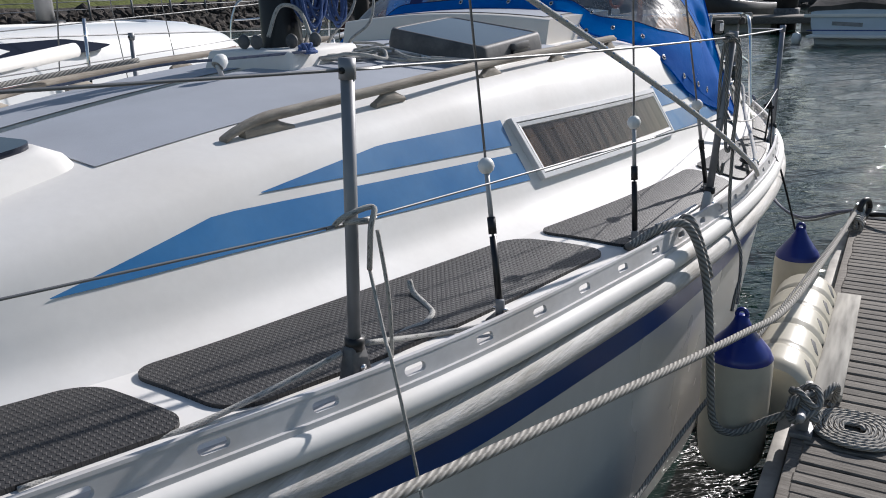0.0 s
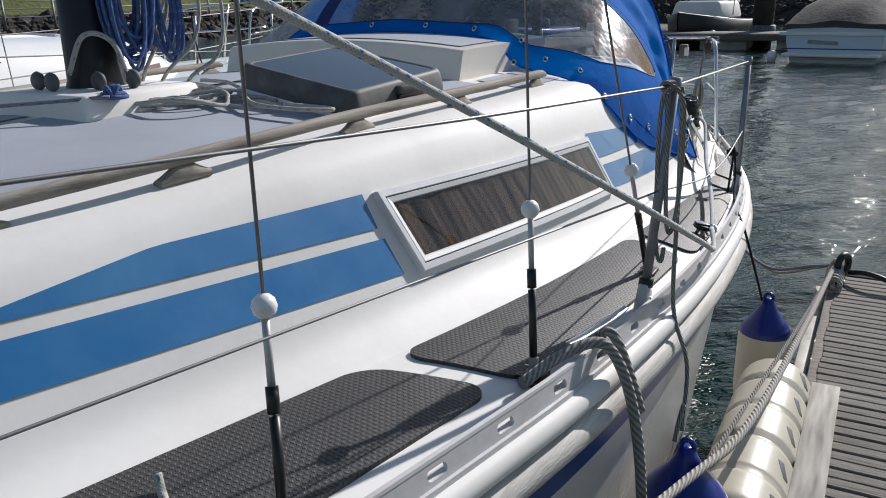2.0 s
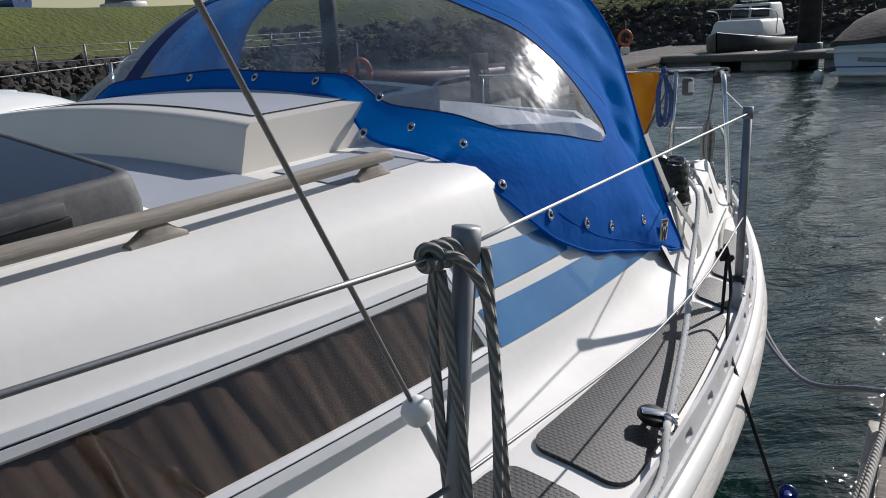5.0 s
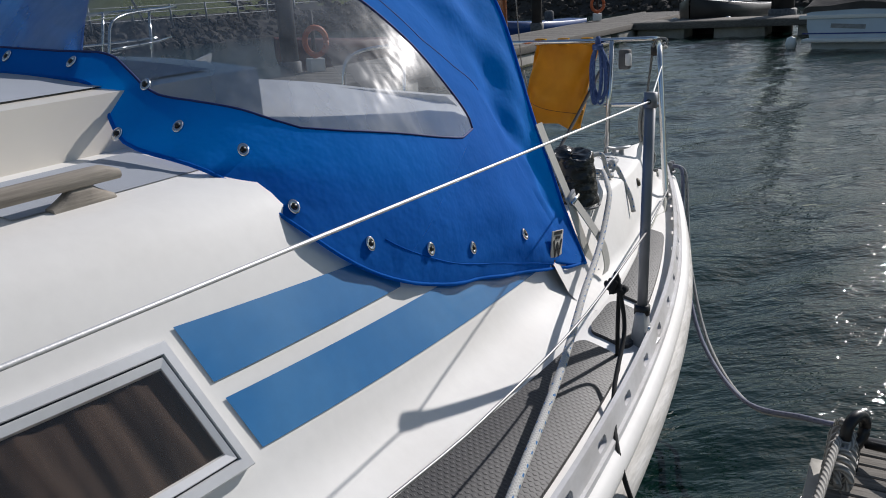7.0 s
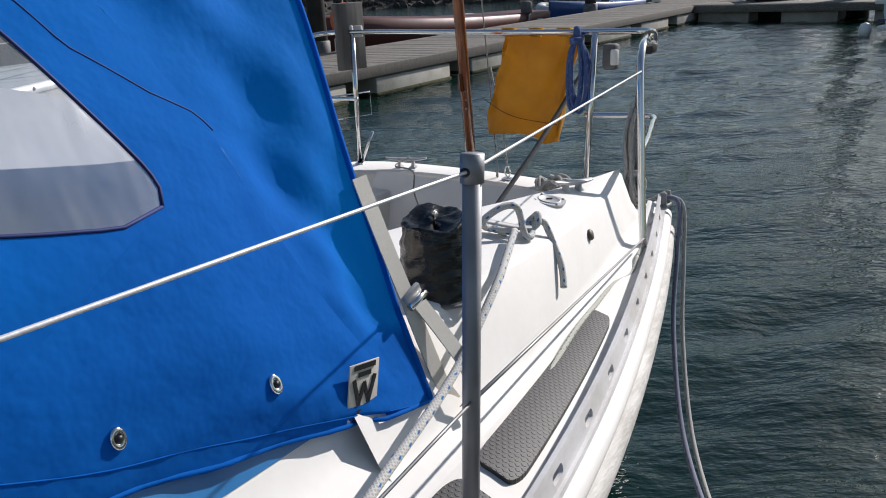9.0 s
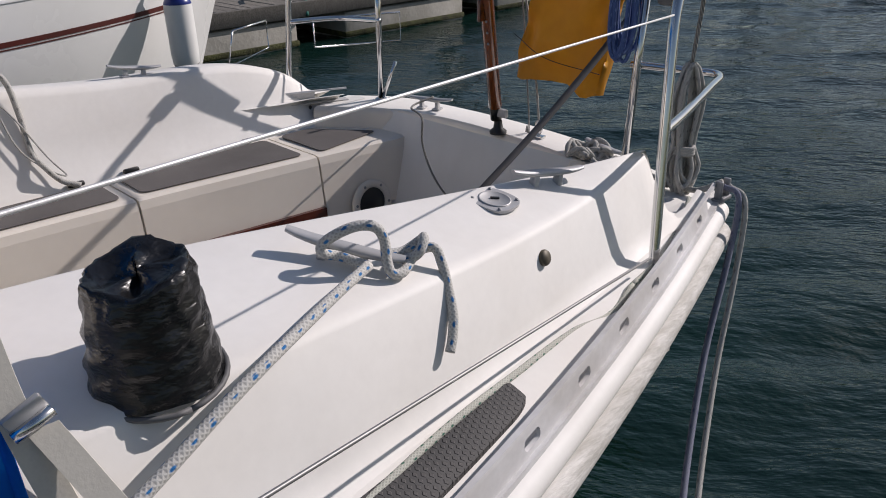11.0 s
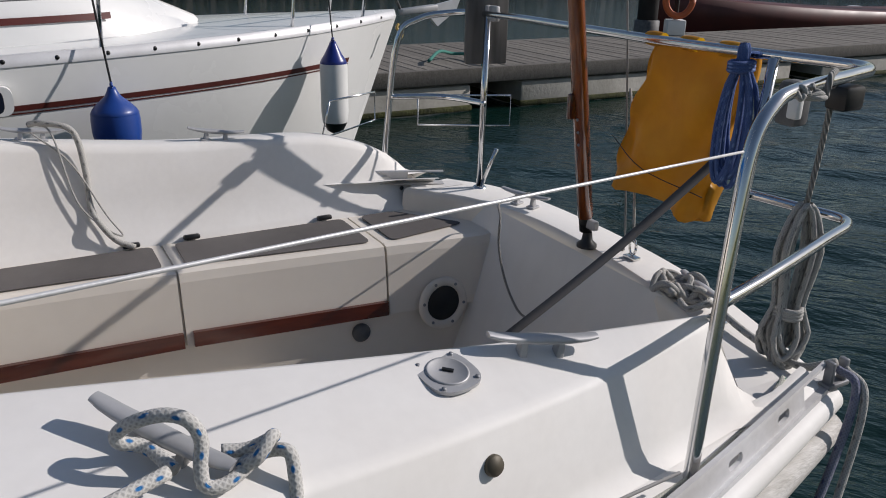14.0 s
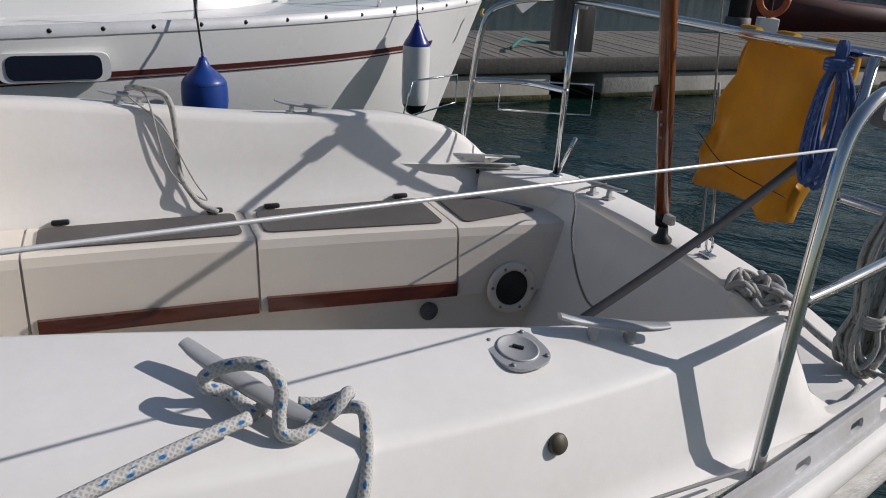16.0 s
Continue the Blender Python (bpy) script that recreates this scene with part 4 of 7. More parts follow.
S1, S2, S3 = Vector((1.243, 1.112, 1.735)), Vector((1.563, 2.808, 1.672)), Vector((1.475, 4.612, 1.589))
stanchion((1.232, 1.080, 1.118), 1.212, S1, "grey aluminium stanchion with a thin rope hitched round it", base=GREYPLASTIC)
stanchion((1.525, 2.755, 1.052), 1.143, S2, "grey aluminium stanchion with grey rope looped over its head")
stanchion((1.478, 4.562, 0.972), 1.068, S3, "plain grey aluminium stanchion with wires through it")
stanchion((0.47, -0.95, 1.225), 1.31, (0.48, -0.95, 1.82), "grey aluminium stanchion near the bow")
stanchion((2 * CX - 1.525, 2.755, 1.052), 1.143, (2 * CX - 1.545, 2.80, 1.675), "grey aluminium stanchion on the far side deck")
stanchion((2 * CX - 1.19, 1.10, 1.105), 1.205, (2 * CX - 1.243, 1.112, 1.735), "grey aluminium stanchion on the far side deck")
stanchion((2 * CX - 1.478, 4.562, 0.972), 1.068, (2 * CX - 1.474, 4.612, 1.58), "grey aluminium stanchion on the far side deck")


def wire(name, pts, r, mat, label, group="guard wires"):
    return rope(name, pts, r, mat, label, "guard wire", 8, 4, group)


dn = Vector((0, 0, -0.016))
WIREWHITE = surface("white_coated_wire", (0.70, 0.70, 0.70), 0.4, 0.35, var=0.1, grain=260, bump=0.3)
B0 = Vector((0.48, -0.95, 1.80))
PUSH = Vector((1.045, 6.262, 1.478))
wire("guard_wire", [B0, B0.lerp(S1 + dn, 0.95), S1 + dn, (S1 + dn).lerp(S2 + dn, 0.05), (S1 + dn).lerp(S2 + dn, 0.5) + Vector((0, 0, -0.006)), S2 + dn], 0.0030, WIRE, "thin stainless upper guard wire")
wire("guard_wire", [S2 + dn, (S2 + dn).lerp(S3 + dn, 0.33), (S2 + dn).lerp(S3 + dn, 0.66), (S2 + dn).lerp(S3 + dn, 0.94), S3 + dn, (S3 + dn).lerp(PUSH, 0.06), (S3 + dn).lerp(PUSH, 0.5), PUSH], 0.0023, WIREWHITE, "white plastic-coated upper guard wire")
M1, M2, M3 = Vector((1.215, 1.108, 1.44)), Vector((1.537, 2.78, 1.385)), Vector((1.482, 4.587, 1.268))
wire("guard_wire", [Vector((0.475, -0.95, 1.50)), M1.lerp(Vector((0.475, -0.95, 1.50)), 0.05), M1, M1.lerp(M2, 0.05), M1.lerp(M2, 0.95), M2, (1.515, 3.46, 1.272), (1.505, 3.75, 1.240), (1.490, 4.15, 1.224), M3], 0.0026, WIRE, "thin stainless lower guard wire")
wire("guard_wire", [M3, Vector((1.12, 6.14, 0.965))], 0.0030, WIRE, "thin stainless lower guard wire led down to the pushpit foot")
far = [Vector((2 * CX - p.x, p.y, p.z)) for p in (S1, S2, S3)]
wire("guard_wire", [(2 * CX - 0.48, -0.95, 1.80), far[0], far[1], far[2]], 0.0032, WIRE, "thin stainless guard wire on the far side")


# ---- shrouds ----
def shroud(base, ball, label, top=6.5):
    base, ball = Vector(base), Vector(ball)
    ob = thing("shroud", label, "shroud", "standing rigging")
    d = (ball - base).normalized()
    end = base + d * (top - base.z) / d.z
    L = (ball - base).length
    part("wire", tube([base + d * 0.20, end], 0.0032, 8, 1), WIRE, ob)
    part("lower_turnbuckle", tube([base + d * 0.05, base + d * 0.20], 0.0085, 12, 2), BLACK, ob, "black-sleeved turnbuckle")
    part("upper_turnbuckle", tube([base + d * 0.205, base + d * 0.245], 0.010, 12, 2), BLACK, ob)
    part("tube", tube([base + d * 0.245, base + d * (L - 0.01)], 0.0062, 10, 2), ALLOY, ob)
    part("ball", lathe([(0.0, -0.020), (0.010, -0.0175), (0.0172, -0.010), (0.02, 0.0), (0.0172, 0.010), (0.010, 0.0175), (0.0, 0.02)], 18, Matrix.Translation(ball)), WHITEPL, ob, "white plastic spreader ball")
    part("toggle", box((0.022, 0.014, 0.05), Matrix.Translation(base + d * 0.03), 0.005), ALLOY_DARK, ob)
    part("chainplate", box((0.05, 0.075, 0.016), Matrix.Translation((base.x, base.y, deck_at(base.x, base.y) + 0.008)), 0.005), BLACK, ob)
    part("pin", tube([base + d * 0.03 + Vector((-0.018, 0, 0)), base + d * 0.03 + Vector((0.018, 0, 0))], 0.004, 8, 1), CHROME, ob)
    return ob


shroud((1.335, 1.510, 1.105), (1.259, 1.594, 1.451), "forward lower shroud with a black turnbuckle and white ball")
shroud((1.437, 2.212, 1.085), (1.406, 2.253, 1.454), "cap shroud with a black turnbuckle and white ball")
shroud((1.468, 3.030, 1.065), (1.448, 2.859, 1.421), "aft lower shroud with a black turnbuckle and white ball")
shroud((2 * CX - 1.437, 2.212, 1.085), (2 * CX - 1.406, 2.253, 1.454), "cap shroud on the far side deck")

# ---- handrail on the coachroof: one long timber with raised bridges ----
def handrail(sgn):
    ob = thing("grab_rail", "long weathered grey teak grab rail on the coachroof", "grab rail", "coachroof grab rails")
    px = spline([(1.38, 0.648), (1.91, 0.781), (2.46, 0.832), (2.96, 0.872), (3.60, 0.892)])

    def run(y0, y1, n, low, high, half):
        """A length of timber between two heights over the roof, both functions of y."""
        rr = []
        for i in range(n + 1):
            y = y0 + (y1 - y0) * i / n
            x = px(y)
            z0, hw = roof(x, y) + 0.004, half(y)
            bot, top = z0 + low(y), z0 + high(y)
            c = min(0.006, (top - bot) * 0.3)
            X = CX + sgn * (x - CX)
            rr.append([(X - hw, y, bot + c), (X - hw + c, y, bot), (X + hw - c, y, bot), (X + hw, y, bot + c), (X + hw, y, top - c), (X + hw - c, y, top), (X - hw + c, y, top), (X - hw, y, top - c)])
        bm = grid_bm(rr, True)
        bm.faces.new([bm.verts.new(p) for p in rr[0]])
        bm.faces.new([bm.verts.new(p) for p in rr[-1]])
        return bm
    nose = lambda y: max(0.0, 1 - (y - 1.38) / 0.17)
    part("bar", run(1.38, 3.60, 90, lambda y: 0.026 * (1 - nose(y) ** 2) - 0.004 * (y < 1.40), lambda y: 0.052 - 0.040 * nose(y) ** 2.2 - 0.010 * max(0.0, (y - 3.57) / 0.03) ** 2, lambda y: 0.0145), TEAK, ob)
    for y, w in ((1.50, 0.070), (1.91, 0.060), (2.46, 0.060), (2.96, 0.055), (3.53, 0.055)):
        part("foot", run(y - w, y + w, 12, lambda q: -0.010, lambda q, y=y, w=w: 0.027 - 0.022 * max(0.0, (abs(q - y) - w * 0.35) / (w * 0.65)) ** 0.8 if q > y or y > 1.6 else 0.027, lambda q: 0.0125), TEAK, ob)
    return ob


handrail(1)
handrail(-1)

# ---- hatches ----
def hatch(corners, label):
    """A deck hatch of four top corners: a black sloped frame with a smoked lid, tilted with the roof."""
    ob = thing("deck_hatch", label, "hatch")
    C = [Vector(p) for p in corners]
    mid = sum(C, Vector()) / 4

    def ring(grow, down, foot=False):
        out = []
        for p in rounded([mid + (p - mid) * grow for p in C], 0.035, 5):
            out.append(Vector((p.x, p.y, roof(p.x, p.y) - 0.01 if foot else p.z - down)))
        return out
    part("base", grid_bm([ring(1.12, 0, True), ring(1.10, 0.075), ring(1.03, 0.068)], True), GEL, ob, "white moulded upstand")
    part("frame", grid_bm([ring(1.05, 0.080), ring(1.05, 0.052), ring(1.015, 0.010), ring(0.995, 0.002), ring(0.965, 0.0), ring(0.93, 0.002), ring(0.92, 0.006)], True), GREYPLASTIC, ob)
    part("lid", slab(ring(0.93, 0.006), (0, 0, 0.003)), TINT, ob, "smoked acrylic lid")
    a, b = C[0].lerp(C[1], 0.42), C[0].lerp(C[1], 0.68)
    ax = (b - a).normalized()
    mh = Matrix.Translation((a + b) / 2 + Vector((0.014, 0, -0.026))) @ ax.to_track_quat("Y", "Z").to_matrix().to_4x4()
    part("handle", box((0.026, (b - a).length, 0.026), mh, 0.006), GREYPLASTIC, ob)
    part("handle_recess", box((0.012, (b - a).length * 1.1, 0.02), mh @ Matrix.Translation((0.004, 0, -0.022)), 0.003), BLACK, ob)
    return ob


hatch(((0.765, 2.545, 1.640), (0.790, 3.000, 1.664), (0.375, 3.000, 1.730), (0.365, 2.555, 1.709)), "deck hatch with weathered black frame and smoked acrylic lid")
fh = thing("fore_hatch", "foredeck hatch with white moulded rim and dark lid", "hatch")
fc = [Vector((x, y, 0)) for x, y in ((0.43, 0.52), (0.43, 1.05), (-0.27, 1.05), (-0.27, 0.52))]
fm = sum(fc, Vector()) / 4


def fore_ring(grow, up, foot=False):
    """A rounded outline of the hatch; up: over the plane of its lid."""
    out = []
    for q in rounded([fm + (c - fm) * grow for c in fc], 0.07, 6):
        out.append(Vector((q.x, q.y, roof(q.x, q.y) - 0.012 if foot else 1.515 + 0.10 * (q.y - 0.77) + up)))
    return out


part("rim", grid_bm([fore_ring(1.22, 0, True), fore_ring(1.15, -0.025), fore_ring(1.05, -0.006), fore_ring(1.02, 0.0), fore_ring(0.98, -0.002)], True), GEL, fh)
part("lid", slab(fore_ring(0.99, -0.004), (0, 0, 0.016)), TINT, fh, "dark smoked lid")
for hx in (-0.05, 0.22):
    part("hinge", box((0.07, 0.05, 0.018), Matrix.Translation((hx, 1.035, 1.555)), 0.006), GREYPLASTIC, fh)

# sliding hatch garage in front of the companionway
gar = thing("hatch_garage", "cream moulded sliding-hatch garage with a grey top", "hatch garage")
rr = []
for s in range(17):
    x = -0.47 + 1.13 * s / 16
    k = 1 - ((x - 0.09) / 0.58) ** 2
    zt, zb = 1.690 + 0.035 * k, roof(x, 3.5) - 0.01
    rr.append([(x, 3.36, zb), (x, 3.395, zt - 0.012), (x, 3.405, zt - 0.003), (x, 3.42, zt), (x, 4.2, zt + 0.006)])
bm = grid_bm(rr)
for r_ in (rr[0], rr[-1]):
    bm.faces.new([bm.verts.new(p) for p in r_ + [(r_[0][0], 4.2, roof(r_[0][0], 4.2) - 0.01)]])
part("body", bm, CREAM, gar)
rr = []
for s in range(13):
    x = -0.42 + 1.03 * s / 12
    k = 1 - ((x - 0.09) / 0.58) ** 2
    rr.append([(x, y, 1.690 + 0.035 * k + 0.004 + 0.006 * (y - 3.42) / 0.78) for y in (3.47, 3.8, 4.1)])
part("top_paint", grid_bm(rr), NONSKID, gar, "grey non-slip top")

# ---- mast and its foot ----
mast = thing("mast", "aluminium mast with black boot and hanging blue rope", "mast", at=(0, 0, 0))
MX, MY = 0.06, 2.30
el = lambda a, b, z: [(MX + a * math.cos(t), MY + b * math.sin(t), z) for t in (2 * math.pi * k / 24 for k in range(24))]
part("tube", grid_bm([el(0.055, 0.078, 1.64), el(0.055, 0.078, 8.0)], True), ALLOY, mast)
part("boot", grid_bm([el(0.075, 0.10, 1.645), el(0.064, 0.088, 1.68), el(0.060, 0.084, 1.92), el(0.056, 0.080, 1.925)], True), BLACK, mast, "black rubber mast boot")
stp = thing("mast_step", "white moulded mast step block on the coachroof", "mast step")
part("block", box((0.44, 0.44, 0.12), Matrix.Translation((MX + 0.02, MY - 0.02, 1.60)), 0.012, taper=0.86), GEL, stp)
for dx, dy in ((0.13, -0.10), (0.17, -0.02), (-0.05, -0.15), (0.02, -0.16)):
    tb = thing("turning_block", "small dark turning block at the mast foot", "block", "blocks at the mast foot")
    part("cheek", lathe([(0.0, -0.008), (0.022, -0.008), (0.026, 0), (0.022, 0.008), (0, 0.008)], 16, Matrix.Translation((MX + dx, MY + dy, 1.685)) @ Matrix.Rotation(radians(90), 4, "X")), GREYPLASTIC, tb)
    part("post", tube([(MX + dx, MY + dy, 1.65), (MX + dx, MY + dy, 1.685)], 0.006, 8, 1), CHROME, tb)
lens = thing("fairlead", "clear plastic lead on the coachroof before the mast", "fairlead")
part("dome", lathe([(0.02, 0), (0.024, 0.012), (0.022, 0.03), (0.012, 0.042), (0, 0.045)], 18, Matrix.Translation((0.19, 1.835, 1.635)) @ Matrix.Rotation(radians(-50), 4, "X")), WHITEPL, lens)
part("stem", tube([(0.19, 1.85, 1.60), (0.19, 1.835, 1.64)], 0.008, 10, 1), ALLOY, lens)

rnd = random.Random(7)


def hank(name, top, length, width, turns, r, mat, label, along=(0, 1, 0), pinch=0.12):
    """A coil hung up: long loops of uneven length, gathered near the top."""
    ob = thing(name, label, "rope coil")
    top, al = Vector(top), Vector(along).normalized()
    out = Vector((al.y, -al.x, 0))
    for k in range(turns):
        L, w = length * rnd.uniform(0.8, 1.0), width * rnd.uniform(0.5, 1.0)
        o = out * rnd.uniform(-0.025, 0.03) + al * rnd.uniform(-0.25, 0.25) * width
        pts = []
        for i in range(17):
            t = 2 * math.pi * i / 16
            c = (1 - math.cos(t)) / 2
            nip = 1 - 0.62 * math.exp(-((c - pinch) / 0.14) ** 2)
            pts.append(top + o * (0.4 + c) * nip + al * math.sin(t) * w * (0.7 + 0.3 * c) * nip + Vector((0, 0, -L * c)))
        part("loop", tube(pts, r, 7, 2, None, False), mat, ob)
    bm = bmesh.new()
    for k in range(3):
        z = -length * (pinch + 0.022 * k) * 0.92
        tube([top + Vector((0, 0, z)) + al * (width * 0.42) * math.cos(t) + out * 0.035 * math.sin(t) for t in (2 * math.pi * i / 12 for i in range(13))], r, 7, 2, bm, False)
    part("binding", bm, mat, ob)
    return ob


hank("rope_hank", (MX + 0.11, MY + 0.05, 2.16), 0.46, 0.085, 15, 0.0055, ROPE_BLUE, "hank of blue braided rope hanging on the mast", (0.3, 1, 0))
hank("rope_hank", (MX + 0.13, MY + 0.15, 2.05), 0.34, 0.05, 5, 0.0055, ROPE_BLUE, "short blue rope loops hanging on the mast", (0.3, 1, 0))


def loose_pile(name, centre, size, loops, r, mat, label, lay):
    """Rope flaked in untidy loops on a surface."""
    bm = bmesh.new()
    for k in range(loops):
        c = Vector(centre) + Vector((rnd.uniform(-1, 1) * size[0] * 0.5, rnd.uniform(-1, 1) * size[1] * 0.5, 0))
        a, b, ph = size[0] * rnd.uniform(0.25, 0.55), size[1] * rnd.uniform(0.25, 0.55), rnd.uniform(0, 6.28)
        pts = []
        for i in range(15):
            t = ph + 2 * math.pi * i / 14 * rnd.uniform(0.92, 1.0)
            x, y = c.x + a * math.cos(t), c.y + b * math.sin(t)
            pts.append((x, y, lay(x, y) + r + r * 1.5 * (k % 4) * abs(math.sin(1.5 * t + ph))))
        tube(pts, r, 7, 3, bm)
    return tagged(finish(name, bm, mat), label, "rope")


loose_pile("tangled_rope", (0.36, 2.42, 0), (0.30, 0.20), 9, 0.006, ROPE_OLD, "untidy pile of grey halyard tails on the coachroof", lambda x, y: roof(x, y) + 0.013)
rope("halyard_tail", [(0.45, 2.46, 1.63), (0.55, 2.40, 1.615), (0.66, 2.42, 1.605), (0.74, 2.47, 1.60), (0.71, 2.50, 1.60), (0.60, 2.46, 1.61)], 0.006, ROPE_OLD, "grey rope tail lying beside the deck hatch")
for k, (a, b, c) in enumerate((((0.10, 2.42, 1.66), (0.16, 2.50, 1.95), (0.02, 2.46, 2.6)), ((0.16, 2.44, 1.66), (0.22, 2.56, 1.90), (0.06, 2.50, 2.7)), ((0.24, 2.46, 1.655), (0.27, 2.60, 1.86), (0.10, 2.56, 2.8)), ((0.08, 2.40, 1.66), (0.10, 2.60, 2.0), (0.12, 2.75, 2.6)))):
    rope("halyard", [a, b, c], 0.0055, ROPE_OLD, "grey-white halyard led up from the mast foot", group="halyards")
rope("halyard", [(MX + 0.16, MY - 0.02, 1.66), (MX + 0.12, MY - 0.03, 1.78), (MX + 0.07, MY - 0.08, 1.80), (MX + 0.04, MY - 0.12, 1.70)], 0.007, ROPE_OLD, "short grey rope loop at the mast foot")
rope("control_line", [(0.30, 2.14, 1.655), (0.12, 1.98, 1.645), (-0.1, 1.85, 1.63), (-0.35, 1.60, 1.58)], 0.005, ROPE_SLATE, "blue-grey control line lying along the coachroof")
loose_pile("rope_knot", (0.28, 2.17, 0), (0.05, 0.06), 4, 0.006, ROPE_BLUE, "blue rope knot on the mast step", lambda x, y: 1.645)

# boat hook / pole and chain-like lines on the far side of the roof
pole = thing("spinnaker_pole", "white pole with grey end lying along the far side deck", "pole")
part("tube", tube([(-0.62, 0.35, 1.50), (-0.80, 2.05, 1.66)], 0.028, 14, 1), GEL, pole)
part("end_fitting", tube([(-0.615, 0.28, 1.495), (-0.62, 0.37, 1.502)], 0.031, 14, 1), ALLOY_DARK, pole)
rope("sheet", [(-0.40, 1.10, 1.55), (-0.52, 1.5, 1.585), (-0.55, 1.8, 1.60), (-0.50, 2.1, 1.62)], 0.010, ROPE_GREY, "dark flecked sheet lying on the far side of the coachroof")

# ---- spray hood ----
HS = [0, 0.05, 0.10, 0.15, 0.19, 0.22, 0.25, 0.29, 0.335, 0.35, 0.37, 0.5]
HB = [(1.224, 4.80, 1.086), (1.214, 4.62, 1.124), (1.194, 4.35, 1.195), (1.180, 4.12, 1.250), (1.162, 3.98, 1.308), (1.132, 3.88, 1.374), (1.096, 3.80, 1.460), (0.94, 3.755, 1.568), (0.71, 3.745, 1.604), (0.672, 3.775, 1.640), (0.60, 3.81, 1.712), (0.08, 3.84, 1.738)]
HM = [(1.217, 4.80, 1.078), (1.196, 4.71, 1.20), (1.158, 4.65, 1.32), (1.106, 4.60, 1.46), (1.055, 4.57, 1.585), (1.015, 4.53, 1.68), (0.965, 4.48, 1.78), (0.865, 4.42, 1.90), (0.71, 4.36, 1.99), (0.65, 4.35, 2.01), (0.56, 4.34, 2.035), (0.08, 4.30, 2.09)]
HA = [(1.218, 4.806, 1.08), (1.188, 4.81, 1.20), (1.145, 4.815, 1.32), (1.097, 4.818, 1.45), (1.058, 4.82, 1.57), (1.025, 4.825, 1.68), (0.985, 4.83, 1.79), (0.91, 4.83, 1.92), (0.78, 4.83, 2.015), (0.71, 4.83, 2.045), (0.60, 4.83, 2.075), (0.08, 4.83, 2.13)]


def rail_of(keys):
    full = list(zip(HS, keys)) + [(1 - s, (2 * CX - p[0], p[1], p[2])) for s, p in list(zip(HS, keys))[-2::-1]]
    t = [k[0] for k in full]
    fx = [np.array([k[1][a] for k in full]) for a in range(3)]
    return lambda s: Vector([float(np.interp(s, t, f)) for f in fx])


def rail_smooth(keys):
    raw = rail_of(keys)
    return lambda s: sum((raw(s + d * min(1.0, s / 0.016, (1 - s) / 0.016)) * w for d, w in ((-0.016, 1), (-0.008, 2), (0, 3), (0.008, 2), (0.016, 1))), Vector()) / 9


hb, hm, ha = rail_smooth(HB), rail_smooth(HM), rail_smooth(HA)
MIDH = Vector((CX, 4.75, 1.2))


def hood(s, v):
    """The hood's skin: v from the foot (0) to the middle hoop (1) and the after hoop (2)."""
    a, m, b = hb(s), hm(s), ha(s)
    if v <= 1:
        p = a.lerp(m, v)
        bulge = 0.035 * math.sin(math.pi * v) * min(1.2, s * 6, (1 - s) * 6)
        if s < 0.26:
            k_ = min(1.0, s * 12, (0.26 - s) * 12)
            bulge += k_ * (0.0055 * math.sin(150 * s + 3 * v) * max(0.0, 1 - 4.5 * v) + 0.004 * math.sin(46 * s - 9 * v + 1) * math.sin(math.pi * v) + 0.0035 * math.sin(95 * s + 14 * v) * math.sin(math.pi * v) ** 2)
    else:
        p = m.lerp(b, v - 1)
        w = math.sin(math.pi * (v - 1))
        bulge = (-0.012 * w + 0.010 * w * math.sin(26 * s + 5 * v) + 0.009 * w * math.sin(48 * s - 8 * v) + 0.005 * w * math.sin(95 * s + 11 * v)) * min(1.0, s * 7, (1 - s) * 7)
    d = (p - MIDH)
    d.y *= 0.6
    q = p + d.normalized() * bulge
    if s < 0.2 and q.y > 4.68:
        lo, hi = Vector((base_x(q.y) - 0.068, base_z(q.y) + 0.035)), Vector((cr(q.y) + 0.006, czr(q.y) - 0.012))
        q.x = max(q.x, lo.x + (hi.x - lo.x) * (q.z - lo.y) / (hi.y - lo.y) + 0.005) if q.z < hi.y + 0.02 else q.x
    return q


spray = thing("spray_hood", "bright blue canvas spray hood with clear vinyl windows", "spray hood")
W_S0, W_S1, W_S2, W_S3 = 0.190, 0.592, 0.612, 0.81


def win_lo(s):
    return float(np.interp(min(s, 1 - s) if s > 0.7 else s, [0.190, 0.191, 0.1935, 0.197, 0.2025, 0.2125, 0.235, 0.2575, 0.2725, 0.285, 0.32, 0.3625, 0.42, 0.5], [0.765, 0.73, 0.69, 0.66, 0.628, 0.57, 0.45, 0.325, 0.25, 0.22, 0.19, 0.13, 0.115, 0.11]))


def win_hi(s):
    return float(np.interp(min(s, 1 - s) if s > 0.7 else s, [0.190, 0.192, 0.196, 0.203, 0.215, 0.5], [0.765, 0.782, 0.795, 0.803, 0.805, 0.81]))


def hood_strip(s0, s1, lo, hi, n, m):
    return grid_bm([[hood(s0 + (s1 - s0) * i / n, lo(s0 + (s1 - s0) * i / n) + (hi(s0 + (s1 - s0) * i / n) - lo(s0 + (s1 - s0) * i / n)) * j / m) for j in range(m + 1)] for i in range(n + 1)])


